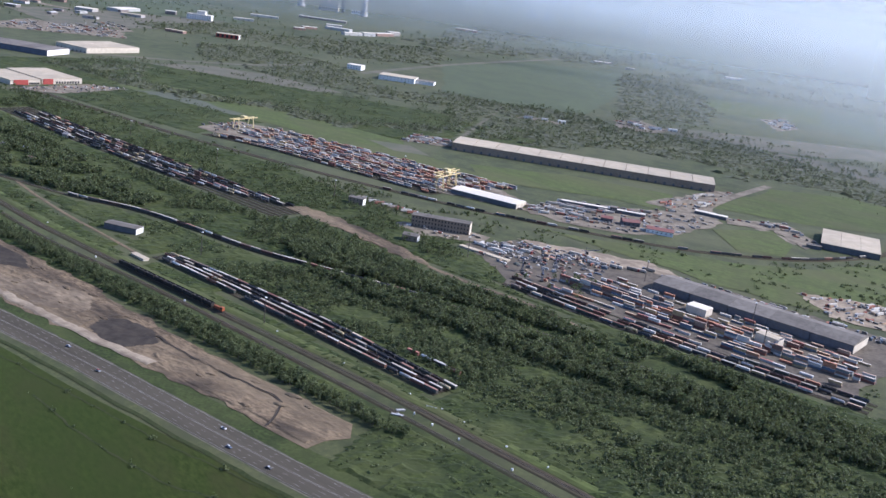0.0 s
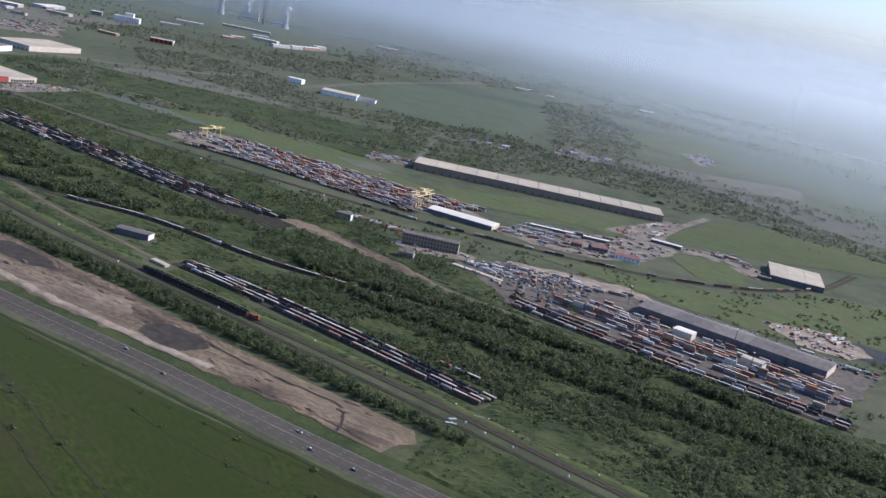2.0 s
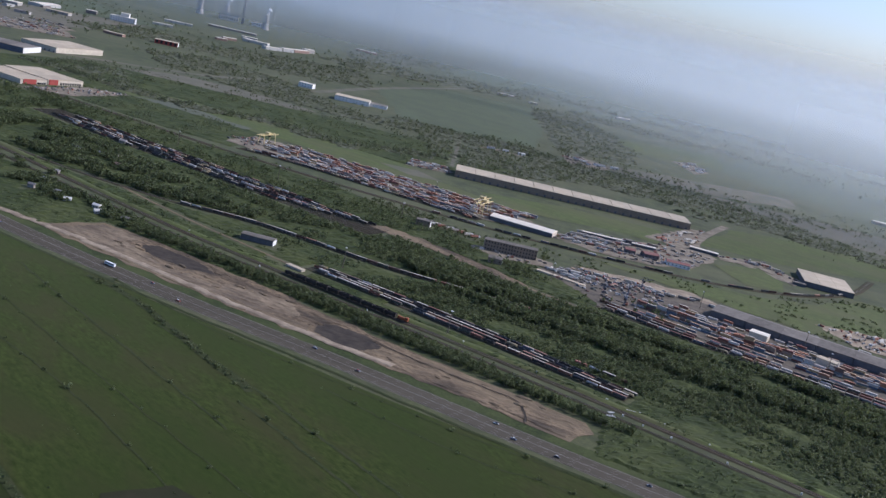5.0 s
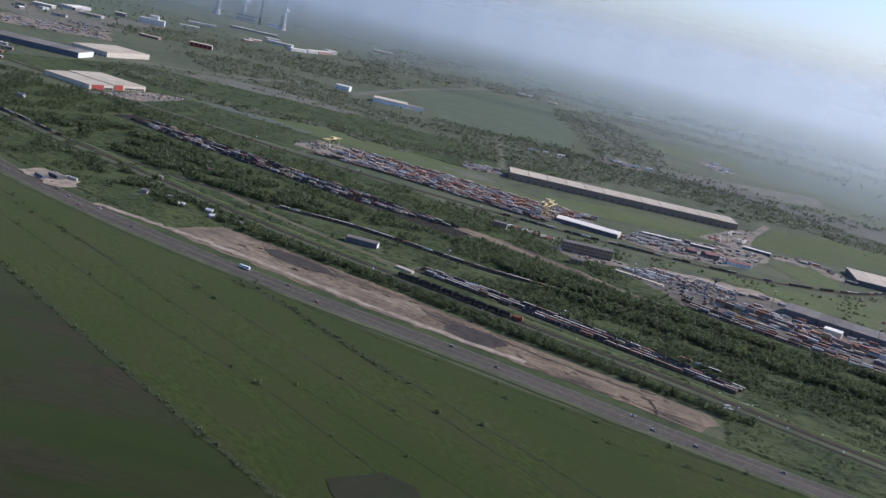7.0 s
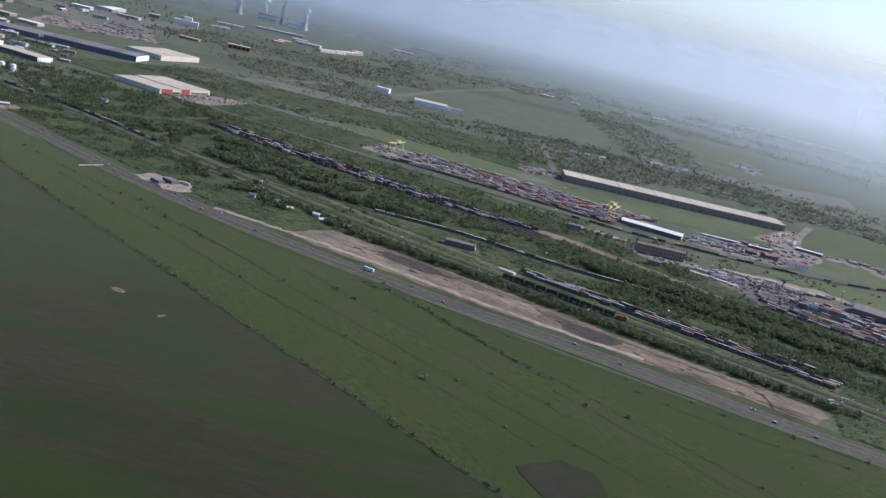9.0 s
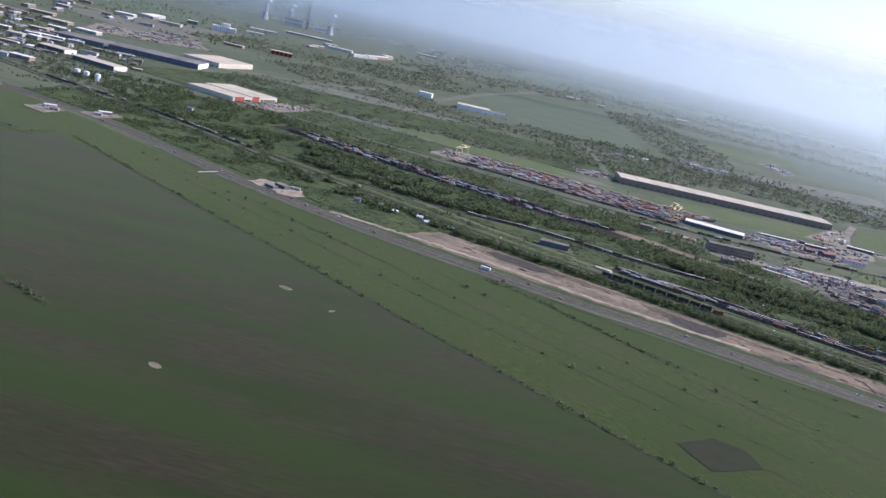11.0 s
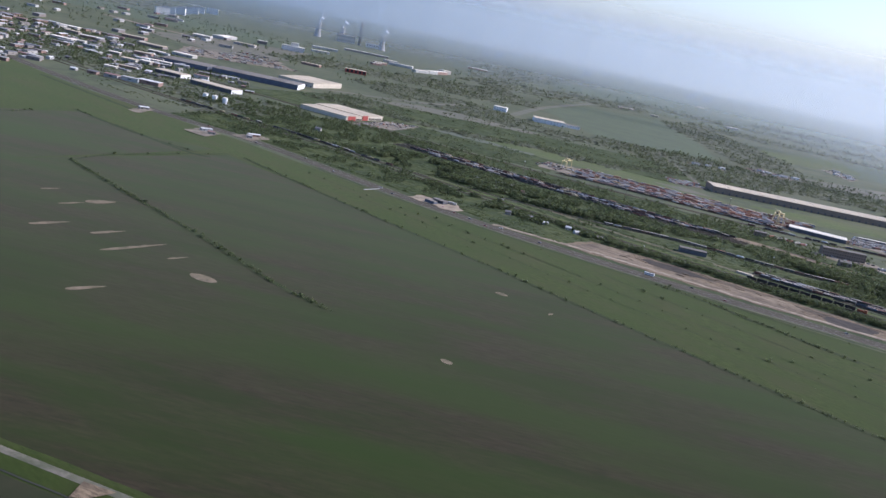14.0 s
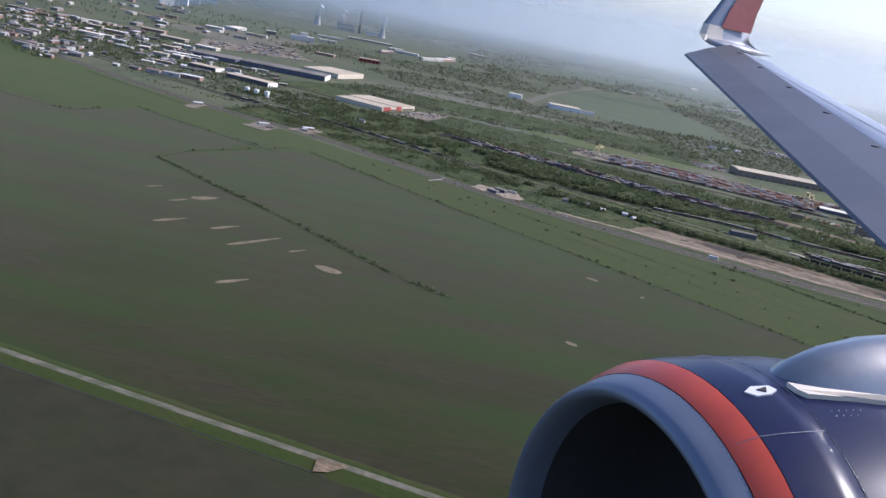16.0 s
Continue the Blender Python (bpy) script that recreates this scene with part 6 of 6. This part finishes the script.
planting("weeds", near, [rng.uniform(0.5, 1.5) for _ in near], TUFTS, "low weeds and brush on rough ground", "scrub", "leaf", 31)
near = scatter([(-215, 256), (-205, 226), (-80, 236), (60, 246), (60, 430), (-100, 430), (-230, 418), (-330, 380), (-400, 322), (-300, 320), (-215, 306)], 3000, rng, True, -0.3)
planting("weeds_south", near, [rng.uniform(0.5, 1.7) for _ in near], TUFTS, "low weeds and brush below the wood", "scrub", "leaf", 32)
hedges = []
for pts, gap, wob in ((HEDGE, 3.0, 1.0), ([(-757, 33), (-692, 10), (-607, -18), (-534, -46), (-501, -52)], 1.3, 0.9), ([(-757, 33), (-766, 80), (-760, 178)], 9, 1.5), ([(-435, 186), (-411, 184), (-371, 172), (-340, 160), (-314, 152)], 1.2, 2.2), *[(pts, 15, 1.2) for pts in DRAINS], ([(-907, 167), (-825, 152), (-768, 152)], 5, 1.5), ([(-1000, 80), (-905, 84), (-898, 122)], 5, 2)):
    hedges += [(x + rng.uniform(-wob, wob), y + rng.uniform(-wob, wob)) for x, y, _ in along(pts, gap) if rng.random() < 0.75]
planting("hedge_bushes", hedges, [rng.choice((0.7, 0.9, 1.2, 1.6, 2.2)) * rng.uniform(0.7, 1.2) for _ in hedges], BUSHES, "low bushes along the field ditches", "bushes", seed=12)
loose = scatter(wavy([(-720, 214), (-631, 150), (-416, 84), (-120, -8), (60, 60), (60, 210), (-300, 192), (-560, 192)], 60, 2, 3), 150, rng)
planting("meadow_tufts", loose, [rng.uniform(0.3, 0.8) for _ in loose], BUSHES, "tufts and small bushes in the meadow", "bushes", seed=13)
GREEN = "green leafy tree standing near the railway"
for poly, n, lo, hi in ((strip, 60, 3.0, 5.0), ([(-372, 444), (-369, 473), (-344, 460), (-340, 440)], 14, 4, 6), ([(-240, 262), (-150, 258), (-150, 236), (-205, 240)], 7, 1.6, 2.6), ([(-300, 452), (-250, 452), (-262, 490), (-310, 478)], 16, 3.5, 5.5), ([(-446, 492), (-420, 502), (-430, 480), (-450, 478)], 8, 2.5, 4)):
    for x, y in scatter(poly, n, rng):
        tree(x, y, rng.uniform(lo, hi), rng, GREEN, "trees near the railway")


# ---- hazy distance ----
def veil(r, arc, share, rise, top, gone, edge=None):
    """A thin curved lit sheet that stands in for haze: clear at the ground, share thick from rise metres up to top,
    clear again at gone. edge: x where it thins out to the west and where it is whole.
    """
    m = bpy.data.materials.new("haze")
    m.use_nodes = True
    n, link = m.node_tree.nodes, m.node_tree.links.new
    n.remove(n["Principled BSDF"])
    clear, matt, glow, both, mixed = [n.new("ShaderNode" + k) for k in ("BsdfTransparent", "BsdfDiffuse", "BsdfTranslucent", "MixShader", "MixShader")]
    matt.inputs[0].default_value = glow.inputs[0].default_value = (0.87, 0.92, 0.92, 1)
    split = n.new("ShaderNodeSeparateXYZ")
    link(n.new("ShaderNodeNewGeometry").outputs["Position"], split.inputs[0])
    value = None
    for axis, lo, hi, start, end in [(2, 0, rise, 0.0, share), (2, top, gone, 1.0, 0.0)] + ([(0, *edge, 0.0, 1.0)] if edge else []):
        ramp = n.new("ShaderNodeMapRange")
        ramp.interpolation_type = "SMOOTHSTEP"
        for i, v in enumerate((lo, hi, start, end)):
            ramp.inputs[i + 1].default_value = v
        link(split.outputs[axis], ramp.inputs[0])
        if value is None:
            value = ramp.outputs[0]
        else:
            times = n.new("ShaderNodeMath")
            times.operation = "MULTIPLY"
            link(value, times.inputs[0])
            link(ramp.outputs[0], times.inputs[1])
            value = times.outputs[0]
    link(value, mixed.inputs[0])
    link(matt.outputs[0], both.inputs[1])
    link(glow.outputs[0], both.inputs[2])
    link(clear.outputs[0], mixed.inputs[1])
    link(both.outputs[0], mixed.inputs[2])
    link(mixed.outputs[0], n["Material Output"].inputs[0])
    M["haze"] = m
    bm = bmesh.new()
    ring = [(r * math.cos(radians(a)) - 150, r * math.sin(radians(a)) - 230) for a in range(arc[0], arc[1] + 1, 3)]
    rows = [[bm.verts.new((x, y, z)) for x, y in ring] for z in (0, gone)]
    for i in range(len(ring) - 1):
        bm.faces.new((rows[0][i], rows[0][i + 1], rows[1][i + 1], rows[1][i]))
    tagged(part("haze_sheet", bm, "haze"), "thin pale sheet imitating haze over the far distance", "haze", kind="structure")


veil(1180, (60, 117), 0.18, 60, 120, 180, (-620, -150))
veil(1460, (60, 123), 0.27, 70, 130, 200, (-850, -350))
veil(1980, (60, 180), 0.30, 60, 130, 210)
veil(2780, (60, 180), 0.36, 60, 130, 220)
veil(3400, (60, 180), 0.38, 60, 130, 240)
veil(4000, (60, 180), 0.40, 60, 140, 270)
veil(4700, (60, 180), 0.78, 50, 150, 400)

slab_stack = thing("slab_stack", pose(-312, 226.5, 0.1, 0, 0, 4), "long stack of pale concrete slabs on earth", "concrete slabs")
for i in range(4):
    part("slab", boxes((-7.2 + 3.6 * i + 0.05, -0.8, 0, -3.6 + 3.6 * i - 0.05, 0.8, 0.55), bevel=0.03), "sand", slab_stack)
for x, y, a, l in ((-216, 272, 30, 4.5), (-218, 276, 60, 3.2), (-213, 288, 25, 4.0)):
    deck = thing("crossing_deck", pose(x, y, 0.05, 0, 0, a), "pale concrete deck at a track crossing", "deck", "crossing decks")
    part("deck", boxes((-l / 2, -0.7, 0, l / 2, 0.7, 0.45), bevel=0.04), "concrete", deck)
    part("curb", boxes((-l / 2, -0.8, 0.45, l / 2, -0.68, 0.6)), "paint_white", deck)


# ---- the airliner, where it stands at the end of the way ----
M.update({
    "skin_grey": surface("skin_grey", (0.25, 0.265, 0.30), (0.33, 0.345, 0.38), 1.5, 0.42, (0.28, 0.285, 0.31), 0.7, 0.3, metal=0.35),
    "skin_pale": surface("skin_pale", (0.62, 0.60, 0.60), (0.74, 0.72, 0.70), 0.8, 0.35),
    # Sunlight painted as cream, on the pylon foot and the winglet root.
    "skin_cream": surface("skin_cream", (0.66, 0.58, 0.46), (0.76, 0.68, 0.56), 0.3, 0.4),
    "skin_red": surface("skin_red", (0.66, 0.085, 0.045), (0.76, 0.115, 0.060), 0.3, 0.42, (0.55, 0.10, 0.06), 0.12, 0.4, coat=0.10),
    # Winglet red, darker than the cowl's: its shade is put into the colour.
    "dull_red": surface("dull_red", (0.26, 0.075, 0.065), (0.33, 0.095, 0.08), 0.5, 0.45),
    "skin_dark": surface("skin_dark", (0.082, 0.084, 0.094), (0.112, 0.114, 0.126), 1.2, 0.5, (0.094, 0.095, 0.102), 0.5, 0.4),
    "skin_navy": surface("skin_navy", (0.012, 0.015, 0.048), (0.018, 0.022, 0.062), 0.3, 0.28, (0.020, 0.023, 0.050), 0.15, 0.5, spec=0.12),
    "lip_metal": surface("lip_metal", (0.17, 0.185, 0.23), (0.23, 0.25, 0.30), 0.6, 0.45, (0.24, 0.25, 0.28), 0.4, 0.3, metal=0.4),
    "bare_metal": surface("bare_metal", (0.34, 0.33, 0.31), (0.52, 0.50, 0.47), 0.5, 0.30, (0.40, 0.38, 0.35), 0.12, 0.5, metal=0.9),
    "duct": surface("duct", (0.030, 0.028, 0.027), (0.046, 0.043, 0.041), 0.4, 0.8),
})
plane = thing("airliner", Matrix.Translation((-310.38, -462.09, 127.58)) @ pose(0, 0, 0, 0, 0, 52.75), "airliner wing and navy red jet engine in flight", "airliner")
AXIS = pose(0, 3.1, -2.4, 0, -2.9, -2.9)


def ring_part(name, profile, material, parent, label="", n=72):
    bm = lathe(profile, n)
    bmesh.ops.transform(bm, matrix=AXIS, verts=bm.verts)
    bmesh.ops.recalc_face_normals(bm, faces=bm.faces)
    return part(name, bm, material, parent, label, smooth=True)


engine = ring_part("engine_cowl", [(2.766, 1.0460), (2.86, 1.0560), (2.95, 1.0600), (3.05, 1.0620), (3.054, 1.056)], "skin_navy", plane, "glossy navy engine cowl")
ring_part("red_band", [(2.650, 0.992), (2.70, 1.023), (2.762, 1.0455)], "skin_red", engine, "red painted band")
ring_part("inlet_lip", [(2.66, 0.868), (2.58, 0.882), (2.535, 0.900), (2.52, 0.918), (2.527, 0.937), (2.56, 0.958), (2.60, 0.973), (2.646, 0.990)], "lip_metal", engine, "smooth blue grey metal inlet lip")
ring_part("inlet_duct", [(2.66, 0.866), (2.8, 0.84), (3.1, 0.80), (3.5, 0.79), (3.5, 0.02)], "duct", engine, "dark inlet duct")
aft = ring_part("aft_cowl", [(3.060, 1.062), (3.3, 1.060), (3.6, 1.035), (4.0, 0.95), (4.5, 0.78), (4.5, 0.6)], "skin_navy", engine, "rear cowl with bright reflection")
ring_part("seam", [(3.0535, 1.0610), (3.0555, 1.0635), (3.0585, 1.0610)], "bare_metal", aft, "bright metal joint ring", 96)
bm = bmesh.new()
for i in range(110):
    a = radians(20 + i * 1.6)
    bmesh.ops.create_icosphere(bm, subdivisions=1, radius=0.0022, matrix=AXIS @ Matrix.Translation((2.640, 0.9872 * math.cos(a), 0.9872 * math.sin(a))))
part("rivets", bm, "duct", engine, "row of small dark rivets")
# vent plate: a pale diamond with a dark opening
def plate(name, corners, lift, material, parent, label):
    bm = bmesh.new()
    top = [bm.verts.new(AXIS @ Vector((x, (r + lift) * math.cos(radians(a)), (r + lift) * math.sin(radians(a))))) for x, a, r in corners]
    low = [bm.verts.new(AXIS @ Vector((x, (r - 0.01) * math.cos(radians(a)), (r - 0.01) * math.sin(radians(a))))) for x, a, r in corners]
    bm.faces.new(top)
    for i in range(len(top)):
        j = (i + 1) % len(top)
        bm.faces.new((low[i], low[j], top[j], top[i]))
    bmesh.ops.recalc_face_normals(bm, faces=bm.faces)
    return part(name, bm, material, parent, label)


vent = plate("vent_plate", [(2.850, 97.2, 1.0552), (2.885, 99.0, 1.0572), (2.955, 98.6, 1.0601), (3.000, 97.2, 1.0610), (2.985, 95.4, 1.0607), (2.90, 95.4, 1.0578)], 0.006, "skin_pale", engine, "pale vent plate")
plate("vent_opening", [(2.905, 97.0, 1.0580), (2.940, 98.0, 1.0596), (2.960, 96.2, 1.0602)], 0.010, "duct", vent, "dark triangular opening")
for a0 in (110.3, 60):
    bm = bmesh.new()
    rows = [[bm.verts.new(AXIS @ Vector((x, (r + 0.003) * math.cos(radians(a0 + w)), (r + 0.003) * math.sin(radians(a0 + w))))) for x, r in ((2.68, 1.011), (2.76, 1.0455), (2.86, 1.0562), (2.95, 1.0602), (3.05, 1.0622))] for w in (-0.07, 0.07)]
    for i in range(4):
        bm.faces.new((rows[0][i], rows[0][i + 1], rows[1][i + 1], rows[1][i]))
    part("cowl_joint", bm, "bare_metal", engine, "thin pale joint line")

# A thin plate over the cowl draws the sunlit streak in cream.
plate("sunlit_fairing", [(3.066, 95.6, 1.062), (3.19, 97.9, 1.061), (3.497, 100.0, 1.044), (3.9, 101.2, 0.962), (3.9, 103.4, 0.962), (3.46, 102.2, 1.047), (3.26, 101.4, 1.060), (3.10, 100.2, 1.062), (3.075, 98.4, 1.062)], 0.020, "skin_cream", engine, "cream wedge of painted sunlight on the pylon foot")
bm = bmesh.new()
for i in range(9):
    x, a = 3.16 + 0.035 * (i % 5), 104.5 + 1.6 * (i // 5)
    bmesh.ops.create_icosphere(bm, subdivisions=1, radius=0.003, matrix=AXIS @ Matrix.Translation((x, 1.0605 * math.cos(radians(a)), 1.0605 * math.sin(radians(a)))))
part("fasteners", bm, "skin_pale", aft, "small bright fasteners")


def body_of(sections, close=True):
    """A skin through rings of equal length."""
    bm = bmesh.new()
    rows = [[bm.verts.new(p) for p in ring] for ring in sections]
    n = len(rows[0])
    for a, b in zip(rows, rows[1:]):
        for i in range(n):
            bm.faces.new((a[i], a[(i + 1) % n], b[(i + 1) % n], b[i]))
    if close:
        bm.faces.new(rows[0][::-1])
        bm.faces.new(rows[-1])
    bmesh.ops.recalc_face_normals(bm, faces=bm.faces)
    return bm


# pylon fairing above the cowl
rings = []
for x, half, top, low in ((2.90, 0.02, -1.31, -1.38), (2.96, 0.09, -1.25, -1.38), (3.03, 0.13, -1.185, -1.38), (3.12, 0.17, -1.12, -1.38), (3.25, 0.20, -1.06, -1.38), (3.45, 0.23, -1.01, -1.38), (3.8, 0.26, -0.97, -1.38), (4.4, 0.28, -0.95, -1.4), (5.6, 0.28, -0.95, -1.4), (7.2, 0.24, -0.98, -1.3)):
    rings.append([(x, 3.1 - 0.05 * (x - 0) + half * math.cos(radians(a)), low + (top - low) * math.sin(radians(a))) for a in (0, 25, 50, 75, 90, 105, 130, 155, 180)])
part("pylon_fairing", body_of(rings), "bare_metal", plane, "polished metal pylon fairing", smooth=True)


def section(le, te, s, u, thick):
    """A wing section: top from leading to trailing edge, then back below."""
    up = [(le + (te - le) * k, s, u + thick * h) for k, h in ((0, 0.0), (0.02, 0.35), (0.08, 0.62), (0.25, 0.75), (0.5, 0.6), (0.8, 0.25), (1, 0.03))]
    down = [(le + (te - le) * k, s, u - thick * h) for k, h in ((0.8, 0.1), (0.5, 0.3), (0.25, 0.4), (0.08, 0.35), (0.02, 0.2))]
    return up + down


def wing_at(s):
    k = (s - 7.17) / (15.14 - 7.17)
    return 8.06 + 4.14 * k, 10.0 + (13.37 - 10.0) * (s - 7.6) / (15.58 - 7.6), -0.78 + 0.84 * k


wing_rows = []
for s in (3.6, 5.0, 7.17, 10.0, 13.0, 15.1):
    le, te, u = wing_at(s)
    wing_rows.append(section(le + 0.12, max(te, le + 1.15), s, u - 0.06, 0.42 - 0.022 * s))
wing = part("wing", body_of(wing_rows), "skin_grey", plane, "blue grey metal wing", smooth=True)
slat = []
for k in (0, 0.25, 0.5, 0.75, 1):
    a, s, u = 6.06 + 4.83 * k, 5.2 + 9.13 * k, -1.13 + 0.96 * k
    le, te, uw = wing_at(s + 0.7)
    slat.append([(a, s, u), (a + 0.02, s, u + 0.03), (a + (le - a) * 0.55, s + 0.3, u + (uw - u) * 0.62 + 0.05), (le + 0.22, s + 0.7, uw + 0.10), (le + 0.22, s + 0.7, uw + 0.02), (a + (le - a) * 0.5, s + 0.3, u + (uw - u) * 0.4 - 0.05)])
slat_ob = part("slat", body_of(slat), "skin_dark", plane, "lowered leading edge slat")
for k in (0.2, 0.38, 0.56, 0.74, 0.9):
    s = 6 + 8.9 * k
    le, te, u = wing_at(s)
    part("slat_track", boxes((le + 0.10, s - 0.035, u + 0.06, le + 0.17, s + 0.035, u + 0.092)), "duct", slat_ob, "dark slat track slot")
bm = bmesh.new()
rows = []
for s in (5.0, 9.0, 13.0, 15.0):
    le, te, u = wing_at(s)
    rows.append([bm.verts.new((le + 0.12 + (te - le) * k, s, u - 0.06 + (0.42 - 0.022 * s) * 0.77)) for k in (0.27, 0.285)])
for a, b in zip(rows, rows[1:]):
    bm.faces.new((a[0], a[1], b[1], b[0]))
part("panel_joint", bm, "duct", wing, "thin dark panel joint")
tip = []
for le, te, s, u, t in ((12.2, 13.4, 15.1, 0.08, 0.09), (12.02, 13.28, 15.36, 0.13, 0.09), (11.96, 13.12, 15.46, 0.24, 0.085), (12.02, 13.06, 15.5, 0.42, 0.075), (12.24, 13.15, 15.54, 0.73, 0.06), (12.5, 13.3, 15.6, 1.08, 0.05), (13.3, 13.8, 15.8, 2.3, 0.03)):
    flat = u < 0.2
    tip.append([(le + (te - le) * k, s + (0 if flat else t * h), u + (t * h if flat else 0)) for k, h in ((0, 0), (0.1, -0.5), (0.4, -0.7), (0.8, -0.3), (1, 0), (0.8, 0.3), (0.4, 0.7), (0.1, 0.5))])
winglet = part("winglet", body_of(tip), "skin_grey", plane, "upturned grey winglet", smooth=True)
bm = bmesh.new()
rows = []
for le, te, s, u, t in ((12.38, 13.07, 15.49, 0.40, 0.075), (12.52, 13.15, 15.54, 0.73, 0.06), (12.75, 13.29, 15.6, 1.08, 0.05), (13.42, 13.79, 15.8, 2.25, 0.03)):
    rows.append([bm.verts.new((le + (te - le) * k, s - t * 0.75 - 0.012 * (1 - k), u)) for k in (0, 0.5, 1)])
for a, b in zip(rows, rows[1:]):
    for i in range(2):
        bm.faces.new((a[i], a[i + 1], b[i + 1], b[i]))
part("red_panel", bm, "dull_red", winglet, "red painted winglet side, darkened for shade")
# Sunlit strip at the winglet root, laid on as a cream skin.
bm = bmesh.new()
rows = [[bm.verts.new((x, y - 0.012, z + 0.006)) for x, y, z in ring[:3]] for ring in tip[1:4]]
for a, b in zip(rows, rows[1:]):
    for i in range(2):
        bm.faces.new((a[i], a[i + 1], b[i + 1], b[i]))
part("root_band", bm, "skin_cream", winglet, "pale cream band of painted sunlight at the winglet root")
